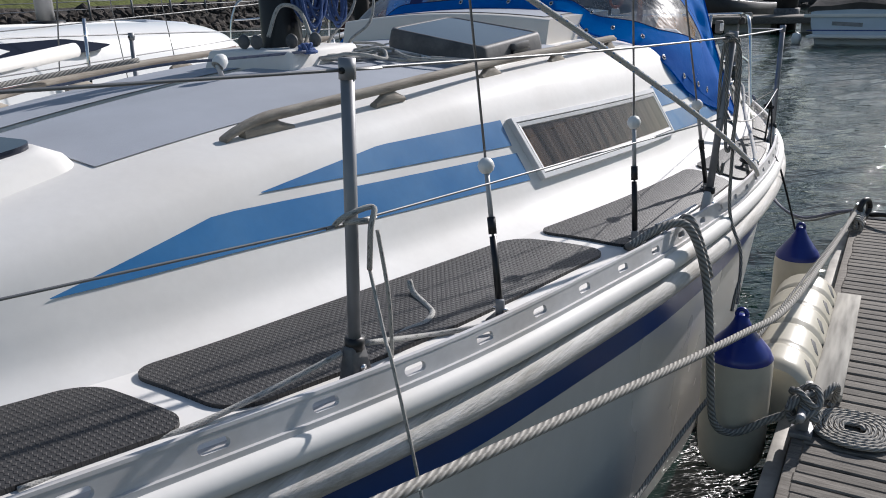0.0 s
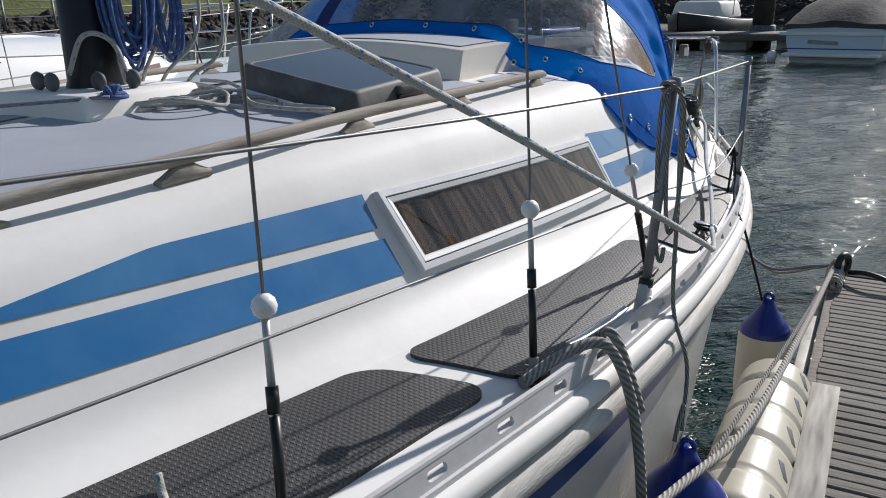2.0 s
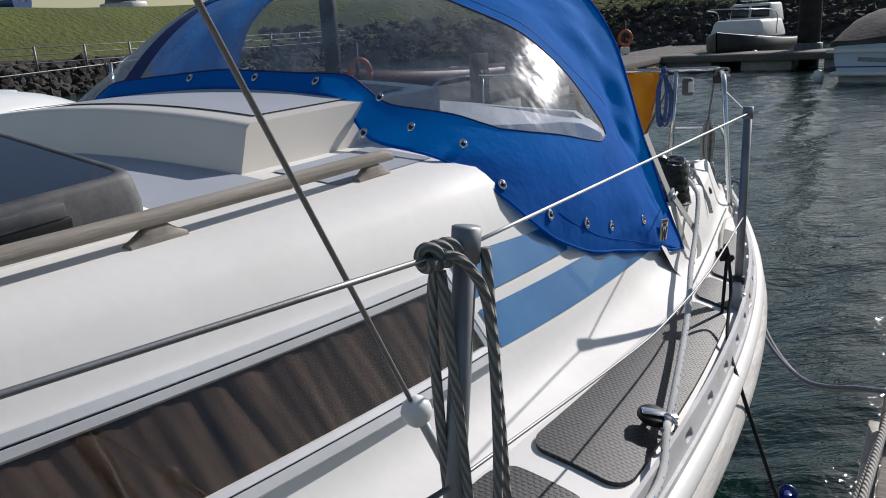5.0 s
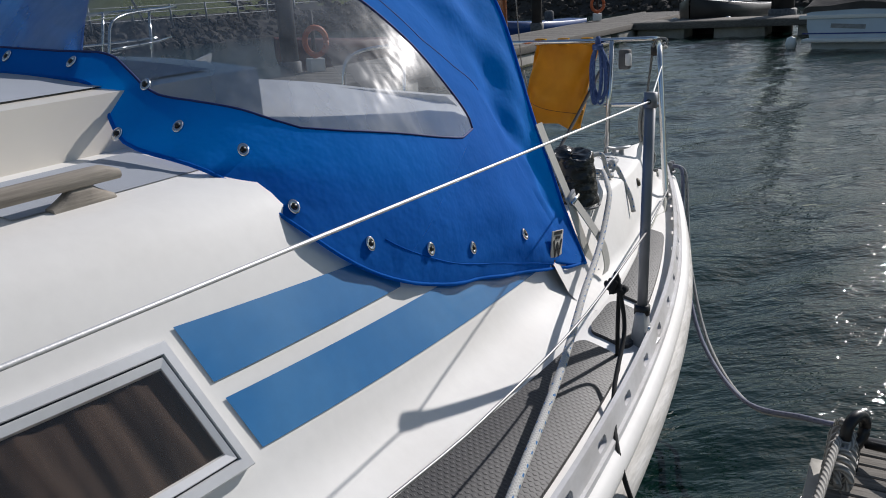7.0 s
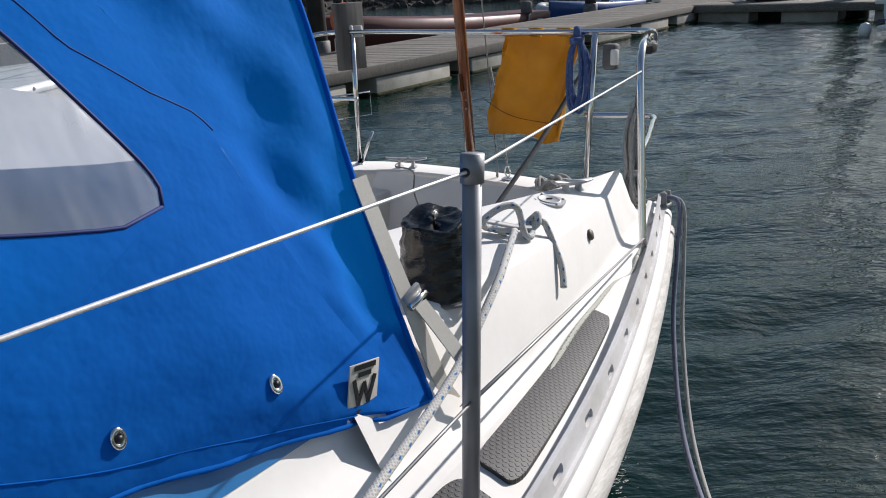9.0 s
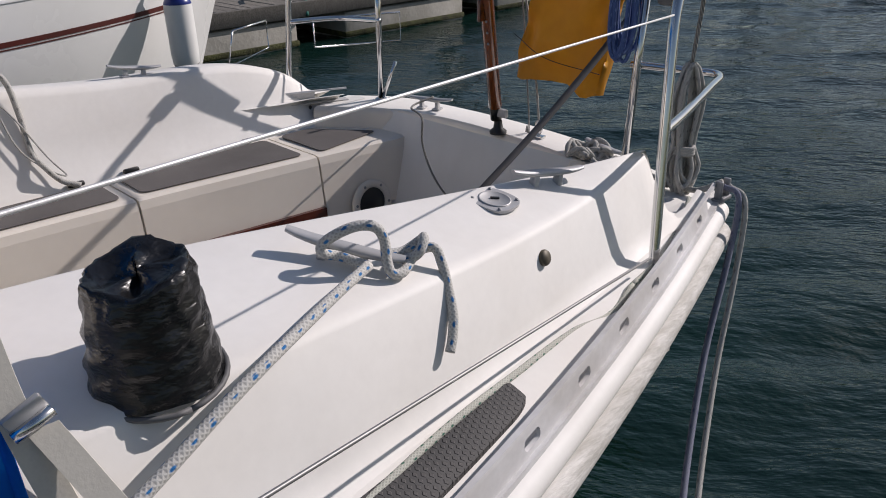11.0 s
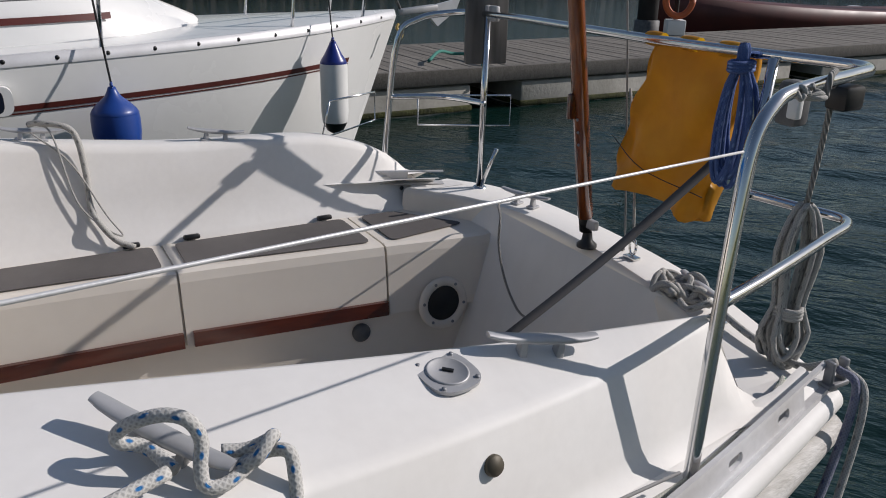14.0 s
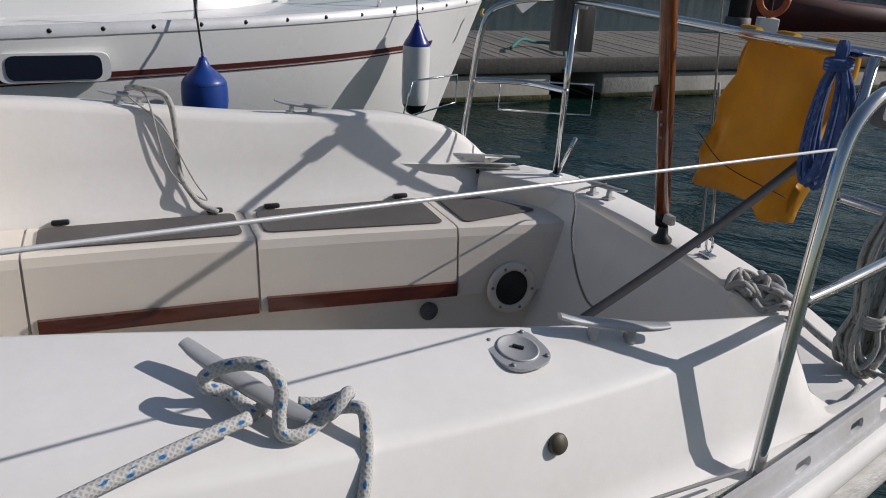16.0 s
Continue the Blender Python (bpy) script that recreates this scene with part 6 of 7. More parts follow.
# mooring rope over the rail amidships
rope("spring_line", [(1.44, 2.14, 1.11), (1.47, 2.25, 1.125), (1.52, 2.33, 1.14), (1.56, 2.36, 1.12), (1.60, 2.38, 1.02), (1.63, 2.39, 0.86), (1.645, 2.42, 0.62), (1.66, 2.46, 0.42), (1.72, 2.52, 0.36), (1.82, 2.55, 0.42), (1.90, 2.56, 0.47)], 0.013, ROPE_GREY, "grey three-strand spring line led over the toe rail to the pontoon", sides=10)
rope("spring_line", [(1.49, 2.46, 1.07), (1.53, 2.42, 1.135), (1.565, 2.40, 1.12), (1.605, 2.41, 1.01), (1.62, 2.42, 0.95)], 0.012, ROPE_GREY, "second turn of grey rope over the toe rail")
midc = cleat((1.470, 2.33, 1.127), (1.522, 2.60, 1.127), 0.042, "large grey aluminium midship cleat beside the toe rail", ALLOY)
rope("black_line", [(1.475, 4.37, 1.20), (1.480, 4.36, 1.235), (1.492, 4.35, 1.20), (1.50, 4.36, 1.10), (1.53, 4.20, 1.02), (1.60, 4.05, 0.95), (1.67, 4.08, 0.72), (1.69, 4.10, 0.64)], 0.005, ROPE_BLACK, "black cord from the guard wire down to the fender")
loose_pile("cord_knot", (1.484, 4.362, 0), (0.03, 0.03), 4, 0.006, ROPE_BLACK, "black cord knot on the lower guard wire", lambda x, y: 1.188)
rope("black_line", [(1.484, 4.37, 1.20), (1.475, 4.39, 1.1), (1.465, 4.42, 1.01)], 0.005, ROPE_BLACK, "black cord tail hanging from the guard wire")
# stern mooring lines to the pontoon
rope("stern_rope", [(0.975, 6.745, 0.935), (1.03, 6.74, 0.91), (1.06, 6.66, 0.75), (1.13, 6.45, 0.52), (1.30, 6.10, 0.30), (1.55, 5.70, 0.26), (1.80, 5.40, 0.40), (1.90, 5.30, 0.45)], 0.009, ROPE_SLATE, "slate-blue stern mooring rope led to the pontoon end")
rope("stern_rope", [(0.985, 6.76, 0.935), (1.045, 6.75, 0.90), (1.08, 6.68, 0.72), (1.16, 6.47, 0.48), (1.33, 6.12, 0.27), (1.57, 5.72, 0.235), (1.81, 5.42, 0.385), (1.90, 5.31, 0.45)], 0.008, ROPE_OLD, "pale grey stern mooring rope led to the pontoon end")
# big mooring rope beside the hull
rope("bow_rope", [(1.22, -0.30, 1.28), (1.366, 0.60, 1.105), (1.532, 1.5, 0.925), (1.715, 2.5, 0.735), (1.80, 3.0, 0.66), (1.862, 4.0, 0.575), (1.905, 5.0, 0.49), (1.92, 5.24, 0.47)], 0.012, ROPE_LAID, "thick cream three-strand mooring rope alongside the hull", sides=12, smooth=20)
rope("dark_rope", [(1.46, 1.2, 0.28), (1.52, 1.8, 0.36), (1.60, 2.4, 0.44), (1.72, 3.2, 0.50), (1.85, 4.3, 0.52), (1.91, 5.2, 0.46)], 0.008, ROPE_GREY, "thin dark rope running along the hull to the pontoon")

# black bag on the coaming
bb = thing("vent_cover_bag", "black bin liner taped over a round dorade vent on the coaming", "covered vent")
rr = []
for j in range(19):
    v = j / 18
    loop = []
    for t in (2 * math.pi * k / 48 for k in range(48)):
        fold = 0.0011 * math.sin(9 * v * 3 + 2.3 * math.sin(2 * t) + t) + 0.0016 * math.sin(17 * t + 5 * v) * (0.3 + v) + 0.002 * math.sin(6 * t - 21 * v)
        R = 0.081 - 0.019 * v + fold
        loop.append((1.128 + R * math.cos(t), 4.998 + R * math.sin(t), 1.206 + 0.146 * v + 0.010 * v * math.cos(t - 2.2) + 0.004 * v * math.sin(3 * t)))
    rr.append(loop)
top_c = sum((Vector(p) for p in rr[-1]), Vector()) / 48
for g in (0.97, 0.88, 0.66, 0.4, 0.15, 0.02):
    rr.append([(top_c.x + (x - top_c.x) * g, top_c.y + (y - top_c.y) * g, z + (0.004 if g > 0.7 else -0.004) + 0.004 * math.sin(23 * g + 70 * x) * math.sin(55 * y)) for x, y, z in rr[18]])
part("liner", grid_bm(rr, True), BLACKBAG, bb)
part("tape", tube([(1.128 + 0.083 * math.cos(t), 4.998 + 0.083 * math.sin(t), 1.210 + 0.012 * math.cos(t - 3.1)) for t in (2 * math.pi * k / 30 for k in range(31))], 0.004, 6, 0), GREYPLASTIC, bb)
# old rope over the far coaming
rope("old_rope", [(-0.98, 5.30, 1.215), (-0.93, 5.34, 1.225), (-0.89, 5.42, 1.20), (-0.87, 5.44, 1.08), (-0.84, 5.44, 0.95), (-0.80, 5.46, 0.90), (-0.785, 5.50, 0.845), (-0.76, 5.55, 0.822)], 0.010, ROPE_OLD, "stiff old grey rope hanging over the far coaming")
rope("old_rope", [(-0.97, 5.32, 1.215), (-0.90, 5.36, 1.19), (-0.84, 5.40, 0.98), (-0.80, 5.47, 0.89), (-0.79, 5.52, 0.86), (-0.82, 5.48, 0.93), (-0.87, 5.40, 1.1), (-0.92, 5.30, 1.20)], 0.003, ROPE_OLD, "thin cord tied round the old rope")


# ---- finger pontoon ----
pon = thing("finger_pontoon", "weathered grey timber finger pontoon beside the yacht", "pontoon", kind="structure")
DZ = 0.40
part("side_beam", box((0.05, 9.2, 0.16), Matrix.Translation((1.925, 0.66, DZ - 0.085)), 0.006), PLANK, pon)
part("edge_rail", box((0.055, 9.2, 0.03), Matrix.Translation((1.865, 0.66, DZ - 0.075)), 0.006), surface("galvanised_edge", (0.42, 0.40, 0.36), 0.6, 0.15, var=0.3, grain=30, stain=6), pon)
part("side_beam", box((0.05, 9.2, 0.16), Matrix.Translation((3.075, 0.66, DZ - 0.085)), 0.006), PLANK, pon)
part("end_beam", box((1.2, 0.06, 0.16), Matrix.Translation((2.5, 5.285, DZ - 0.085)), 0.006), PLANK, pon)
part("end_bumper", box((1.1, 0.05, 0.07), Matrix.Translation((2.5, 5.34, DZ - 0.03)), 0.02), BLACK, pon, "black rubber end bumper")
for y in (-3.0, 0.2, 3.4):
    part("float", box((1.0, 1.9, 0.5), Matrix.Translation((2.5, y, 0.02)), 0.03), CONCRETE, pon)

# ---- fenders along the hull ----
def fender(at, r, length, label, lean=0.0, body=None, cap=None, group="fenders between hull and pontoon"):
    """A bottle fender hung by its eye; at: the eye."""
    ob = thing("fender", label, "fender", group)
    m = Matrix.Translation(at) @ Matrix.Rotation(radians(lean), 4, "Y")
    L = length
    part("body", lathe([(r * 0.97, -0.155), (r, -0.19), (r, -L + 0.16), (r * 0.93, -L + 0.09), (r * 0.70, -L + 0.045), (r * 0.30, -L + 0.01), (0.0, -L)], 28, m), body or FENDER, ob)
    part("cap", lathe([(0.0, -0.006), (0.020, -0.008), (0.028, -0.03), (0.044, -0.06), (r * 0.66, -0.100), (r * 0.88, -0.132), (r * 0.985, -0.156), (r * 0.97, -0.160)], 28, m), cap or FENDBLUE, ob)
    eye = part("eye", tube([Vector(m @ Vector((0.017 * math.cos(t), 0, -0.006 + 0.020 * math.sin(t)))) for t in (2 * math.pi * k / 14 for k in range(15))], 0.008, 8, 0), cap or FENDBLUE, ob)
    return ob


fender((1.69, 2.665, 0.745), 0.118, 0.64, "large cream vinyl fender with a blue cap against the hull")
fender((1.715, 4.115, 0.655), 0.108, 0.58, "cream vinyl fender with a blue cap hanging by the hull")
rope("fender_line", [(1.655, 2.665, 0.745), (1.66, 2.68, 0.80), (1.665, 2.70, 0.84)], 0.006, ROPE_GREY, "dark rope tied to the fender eye")

# moulded plastic dock fender on the pontoon's edge, with its white board
df = thing("dock_fender", "cream moulded plastic dock fender with slots on the pontoon edge", "dock fender")
rows = []
for i in range(61):
    y = 2.80 + 1.05 * i / 60
    groove = 0.012 if min(abs(y - g) for g in (2.99, 3.21, 3.43, 3.65)) < 0.012 else 0.0
    e = min(1.0, (y - 2.80) / 0.05, (3.85 - y) / 0.05)
    R = 0.135 * (0.80 + 0.20 * math.sin(max(0.0, e) * math.pi / 2)) - groove
    rows.append([(1.80 + R * math.cos(t), y, 0.385 + R * 1.0 * math.sin(t)) for t in (radians(-75 + 285 * k / 20) for k in range(21))])
bm = grid_bm(rows)
bm.faces.new([bm.verts.new(p) for p in rows[0]])
bm.faces.new([bm.verts.new(p) for p in rows[-1]])
part("shell", bm, FENDER, df)
for k, y in enumerate((2.90, 3.10, 3.32, 3.54, 3.75)):
    a = radians(40)
    part("slot", box((0.012, 0.075, 0.03), Matrix.Translation((1.80 + 0.129 * math.cos(a), y, 0.385 + 0.129 * math.sin(a))) @ Matrix.Rotation(-a, 4, "Y") @ Matrix.Rotation(radians(25), 4, "X"), 0.004), GREYPLASTIC, df, "dark moulded slot")
part("backing_board", box((0.10, 1.04, 0.03), Matrix.Translation((1.975, 3.33, DZ + 0.019)), 0.004), surface("whitewashed_board", (0.50, 0.47, 0.41), 0.8, var=0.3, grain=20, stain=5, bump=0.4, stretch=(8, 0.8, 8)), df, "whitewashed wooden board")

# pontoon cleat with rope, coil on the planks
pc = thing("pontoon_cleat", "galvanised pontoon cleat with grey rope made fast", "cleat")
part("base", box((0.07, 0.10, 0.02), Matrix.Translation((1.925, 2.56, DZ + 0.006)), 0.004), ALLOY_DARK, pc)
part("stem", box((0.04, 0.06, 0.09), Matrix.Translation((1.925, 2.56, DZ + 0.06)), 0.008), ALLOY_DARK, pc)
part("horn", tube([(1.925, 2.43, DZ + 0.115), (1.925, 2.50, DZ + 0.10), (1.925, 2.62, DZ + 0.10), (1.925, 2.69, DZ + 0.115)], 0.014, 10, 4), ALLOY, pc)
bm = bmesh.new()
for k in range(4):
    ph = k * 0.9
    tube([(1.925 + 0.045 * math.cos(t + ph), 2.56 + (0.075 - 0.01 * k) * math.sin(t * (1 if k % 2 else -1)), DZ + 0.085 + 0.018 * k + 0.02 * math.sin(2 * t + ph)) for t in (2 * math.pi * i / 14 for i in range(14))], 0.011, 8, 4, bm)
tube([(1.97, 2.60, DZ + 0.11), (2.0, 2.66, DZ + 0.14), (2.01, 2.72, DZ + 0.10), (2.0, 2.76, DZ + 0.03), (1.99, 2.74, DZ + 0.015)], 0.011, 8, 5, bm)
tagged(finish("rope_hitch", bm, ROPE_GREY), "grey three-strand rope belayed on the pontoon cleat", "rope")
pts = []
for i in range(150):
    a = 2 * math.pi * i / 24
    R = 0.028 + 0.0135 * a / (2 * math.pi) * 1.25
    pts.append((2.075 + R * math.cos(a) * 1.0, 2.63 + R * math.sin(a), DZ + 0.014 + 0.003 * math.sin(3 * a)))
rope("coiled_rope", pts, 0.0085, ROPE_LAID, "cream rope cheesed down in a flat coil on the planks", sides=8, smooth=1)
# bollard at the pontoon's end
eb = thing("pontoon_end_cleat", "black painted cleat at the pontoon end wrapped in rope", "cleat")
part("base", box((0.08, 0.14, 0.03), Matrix.Translation((1.935, 5.20, DZ + 0.012)), 0.006), BLACK, eb)
part("loop", tube([(1.955 + 0.04 * math.cos(t) * 0.6, 5.22 + 0.045 * math.cos(t), DZ + 0.085 + 0.055 * math.sin(t)) for t in (2 * math.pi * k / 16 for k in range(17))], 0.018, 10, 0), BLACK, eb)
bm = bmesh.new()
for k in range(6):
    y = 5.02 + 0.045 * k
    tube([(1.925 + 0.035 * math.cos(t), y + 0.012 * math.sin(t * 0.5), DZ + 0.03 + 0.04 * math.sin(t)) for t in (2 * math.pi * i / 12 for i in range(13))], 0.012, 8, 2, bm)
tube([(1.90, 5.30, 0.45), (1.92, 5.24, 0.50), (1.95, 5.18, 0.47), (1.92, 5.10, 0.45), (1.93, 5.0, 0.42)], 0.012, 8, 4, bm)
tagged(finish("wrapped_rope", bm, ROPE_LAID), "cream rope turns round the pontoon end cleat", "rope")
rope("black_hose", [(1.99, 5.22, DZ + 0.05), (2.10, 5.16, DZ + 0.07), (2.35, 5.05, DZ + 0.03), (2.7, 4.95, DZ + 0.02)], 0.014, BLACK, "black hose lying on the pontoon end", "hose")

# ---- neighbouring yacht ----
nb = thing("neighbour_yacht", "white yacht with a maroon line moored beyond", "sailboat")
NX = -4.35
nw = spline([(-3.0, 1.05), (0.0, 1.42), (3.0, 1.50), (5.2, 1.36), (6.4, 1.10), (7.3, 0.75), (7.85, 0.35), (8.2, 0.03)])
nz = spline([(-3.0, 1.05), (2.0, 1.06), (5.2, 1.155), (6.4, 1.19), (7.3, 1.225), (8.2, 1.25)])


def nb_pt(y, f, sgn=1):
    w = nw(y) * (1 - 0.28 * f * f - 0.25 * f * max(0.0, (y - 4) / 4.4))
    return (NX + sgn * max(0.01, w), y - 0.55 * f * max(0.0, (y - 6.2) / 2.2) ** 1.2, nz(y) * (1 - f))


rows = []
for i in range(60):
    y = -3.0 + 11.2 * i / 59
    half = [nb_pt(y, f) for f in (0, 0.1, 0.25, 0.4, 0.6, 0.8, 1.0, 1.15)]
    rows.append(half + [(2 * NX - x, yy, z) for x, yy, z in half[::-1]])
NBWHITE = surface("neighbour_white_gelcoat", (0.80, 0.80, 0.78), 0.25, var=0.04, grain=20, stain=1.0, bump=0.03, Coat_Weight=0.3)
part("hull", grid_bm(rows), NBWHITE, nb)
rows = []
for i in range(60):
    y = -3.0 + 11.19 * i / 59
    rows.append([(NX + nw(y) * k, y, nz(y) + 0.05 * (1 - k * k)) for k in (1, 0.7, 0.35, 0, -0.35, -0.7, -1)])
part("deck", grid_bm(rows), NBWHITE, nb)
for u0, u1, mat in ((0.20, 0.228, DARKRED), (0.236, 0.244, DARKRED)):
    part("cove_stripe", grid_bm([[(lambda p: (p[0] + 0.004, p[1], p[2]))(nb_pt(-2.5 + 10.15 * i / 60, u0 + (u1 - u0) * k)) for k in (0, 1)] for i in range(61)]), mat, nb, "maroon painted line")
part("boot_stripe", grid_bm([[(lambda p: (p[0] + 0.004, p[1], p[2]))(nb_pt(-2.5 + 10.6 * i / 60, 0.92 + 0.07 * k)) for k in (0, 1)] for i in range(61)]), ORANGEWOOD, nb)
bm = bmesh.new()
rr = []
for i in range(61):
    y = -2.8 + 10.95 * i / 60
    x = NX + nw(y)
    rr.append([(x + 0.004, y, nz(y) - 0.02), (x + 0.006, y, nz(y) + 0.045), (x - 0.008, y, nz(y) + 0.045), (x - 0.010, y, nz(y))])
part("toe_rail", grid_bm(rr), FRAME_ALLOY, nb)
for k in range(26):
    y = 1.2 + 0.27 * k
    part("rail_hole", lathe([(0.013, 0), (0.013, 0.002), (0, 0.002)], 10, Matrix.Translation((NX + nw(y) + 0.005, y, nz(y) + 0.012)) @ Matrix.Rotation(radians(90), 4, "Y")), BLACK, nb)
# its coachroof
cw = spline([(-1.0, 0.95), (3.0, 0.98), (5.0, 0.85), (6.0, 0.62), (6.55, 0.25)])
ch = spline([(-1.0, 1.60), (3.0, 1.62), (5.0, 1.58), (5.8, 1.50), (6.3, 1.33), (6.55, 1.22)])
rows = []
for i in range(50):
    y = -1.0 + 7.55 * i / 49
    w, h, d = cw(y), ch(y), nz(y) + 0.02
    half = [(w, d), (w - 0.03, d + (h - d) * 0.35), (w - 0.10, d + (h - d) * 0.8), (w - 0.17, h), (w * 0.5, h + 0.05), (0, h + 0.07)]
    rows.append([(NX + a, y, z) for a, z in half] + [(NX - a, y, z) for a, z in half[::-1]])
part("coachroof", grid_bm(rows), NBWHITE, nb)
part("cabin_stripe", grid_bm([[(NX + cw(y) - 0.018, y, nz(y) + 0.15), (NX + cw(y) - 0.030, y, nz(y) + 0.19)] for y in (3.0 + 2.9 * k / 20 for k in range(21))]), DARKRED, nb)
o = rounded([(NX + 0.86, 3.2, 1.46), (NX + 0.86, 4.1, 1.46), (NX + 0.84, 4.3, 1.50), (NX + 0.80, 3.9, 1.57), (NX + 0.80, 3.2, 1.57)], 0.05)
part("cabin_window", slab(o, (0.03, 0, 0.0)), TINT, nb)
o = rounded([(NX + nw(5.0) - 0.02, 4.70, 0.885), (NX + nw(5.2) - 0.02, 5.27, 0.885), (NX + nw(5.2) - 0.015, 5.27, 1.045), (NX + nw(5.0) - 0.015, 4.70, 1.045)], 0.06)
part("port_rim", slab([p + Vector((0.0, 0, 0)) for p in o], (0.05, 0, 0)), WHITEPL, nb, "pale rimmed hull port")
mid_ = sum(o, Vector()) / len(o)
part("port_glass", slab([mid_ + (p - mid_) * 0.84 for p in o], (0.055, 0, 0)), TINT, nb, "dark glass of the hull port")
part("hatch", box((0.5, 0.5, 0.05), Matrix.Translation((NX + 0.1, 5.35, 1.605)) @ Matrix.Rotation(radians(-6), 4, "X"), 0.015), surface("milky_hatch", (0.62, 0.66, 0.74), 0.2, var=0.1), nb, "milky acrylic hatch")
nm = part("mast", tube([(NX, 4.35, 1.62), (NX, 4.35, 9.0)], 0.075, 16, 1), ALLOY, nb)
part("mast_collar", lathe([(0.16, 0), (0.15, 0.05), (0.10, 0.06)], 18, Matrix.Translation((NX, 4.35, 1.63))), BLACK, nb)
for y0, h in ((1.6, 0.62), (3.6, 0.62), (5.76, 0.60)):
    x = NX + nw(y0) - 0.03
    part("stanchion", tube([(x, y0, nz(y0)), (x + 0.02, y0 + 0.03, nz(y0) + h)], 0.012, 10, 1), CHROME, nb)
for h in (0.32, 0.59):
    part("guard_wire", tube([(NX + nw(y) - 0.02, y, nz(y) + h) for y in (-1.5, 1.6, 3.6, 5.76, 7.05)], 0.004, 6, 2), WIRE, nb)
for sg in (1, -1):
    part("pulpit_rail", tube([(NX + sg * 0.62, 7.10, 1.24), (NX + sg * 0.60, 7.16, 1.60), (NX + sg * 0.52, 7.35, 1.80), (NX + sg * 0.25, 8.1, 1.85), (NX, 8.45, 1.86)], 0.0125, 10, 5), CHROME, nb)
    part("pulpit_leg", tube([(NX + sg * 0.36, 7.75, 1.25), (NX + sg * 0.32, 7.85, 1.84)], 0.0125, 10, 1), CHROME, nb)
    part("pulpit_brace", tube([(NX + sg * 0.60, 7.18, 1.55), (NX + sg * 0.34, 7.80, 1.56), (NX + sg * 0.10, 8.25, 1.58)], 0.0115, 10, 3), CHROME, nb)
part("bow_roller", box((0.09, 0.34, 0.05), Matrix.Translation((NX, 8.42, 1.29)) @ Matrix.Rotation(radians(6), 4, "X"), 0.01), ALLOY, nb)
part("anchor", slab([(NX - 0.02, 8.45, 1.30), (NX - 0.02, 8.82, 1.38), (NX - 0.02, 8.78, 1.28), (NX - 0.02, 8.60, 1.15)], (0.04, 0, 0)), FRAME_ALLOY, nb, "galvanised anchor on the bow roller")
part("bow_emblem", tube([(NX + 0.235 + 0.01 * k, 8.12 - 0.02 * math.sin(k * 1.6), 1.20 - 0.028 * k) for k in range(5)], 0.012, 8, 4), surface("gold_paint", (0.45, 0.30, 0.08), 0.4, 0.3), nb, "small gold bow scroll")
part("deck_filler", lathe([(0.05, 0), (0.05, 0.006), (0, 0.008)], 16, Matrix.Translation((NX + nw(5.6) - 0.16, 5.6, nz(5.6) + 0.02))), CHROME, nb)
part("forestay", tube([(NX, 8.25, 1.30), (NX, 4.6, 9.0)], 0.012, 8, 1), WIRE, nb)
part("shroud", tube([(NX + 1.25, 4.1, 1.16), (NX + 0.2, 4.3, 9.0)], 0.004, 6, 1), WIRE, nb)
part("shroud", tube([(NX + 1.25, 4.6, 1.16), (NX + 0.4, 4.4, 9.0)], 0.004, 6, 1), WIRE, nb)
fender((NX + nw(5.76) + 0.14, 5.77, 1.02), 0.135, 0.42, "round royal blue fender on the white neighbour's side", 0, surface("royal_blue_vinyl", (0.012, 0.06, 0.30), 0.35, var=0.15), surface("royal_blue_vinyl_cap", (0.012, 0.06, 0.30), 0.35, var=0.15), "fenders of the neighbouring yacht")
rope("fender_line", [(NX + nw(5.76) + 0.14, 5.77, 1.03), (NX + nw(5.7) + 0.02, 5.74, 1.50), (NX + nw(5.7), 5.73, 1.77)], 0.006, ROPE_BLACK, "black line holding the blue fender")
fender((NX + nw(7.3) + 0.14, 7.30, 1.165), 0.098, 0.66, "white fender with dark blue ends on the neighbour's bow", 0, WHITEPL, FENDBLUE, "fenders of the neighbouring yacht")
part("end_cap", lathe([(0.090, 0), (0.06, -0.06), (0.02, -0.085), (0, -0.09)], 20, Matrix.Translation((NX + nw(7.3) + 0.14, 7.30, 0.59))), BLACK, bpy.data.objects["fender.003"])
rope("fender_line", [(NX + nw(7.3) + 0.14, 7.30, 1.17), (NX + nw(7.3) + 0.05, 7.29, 1.60), (NX + 0.55, 7.26, 1.78)], 0.005, ROPE_BLACK, "black line holding the white fender")

# wire frame on our far rail
fr = thing("fender_basket", "thin wire fender holder on the far stern rail", "fender holder")
part("hoop", tube([(-1.02, 6.35, 1.21), (-1.20, 6.62, 1.20), (-1.20, 6.62, 1.08), (-1.04, 6.32, 1.06), (-1.02, 6.35, 1.21)], 0.004, 6, 0), CHROME, fr)
part("hoop", tube([(-0.95, 6.70, 1.22), (-0.70, 6.98, 1.24), (-0.70, 6.98, 1.12), (-0.95, 6.70, 1.10), (-0.95, 6.70, 1.22)], 0.004, 6, 0), CHROME, fr)

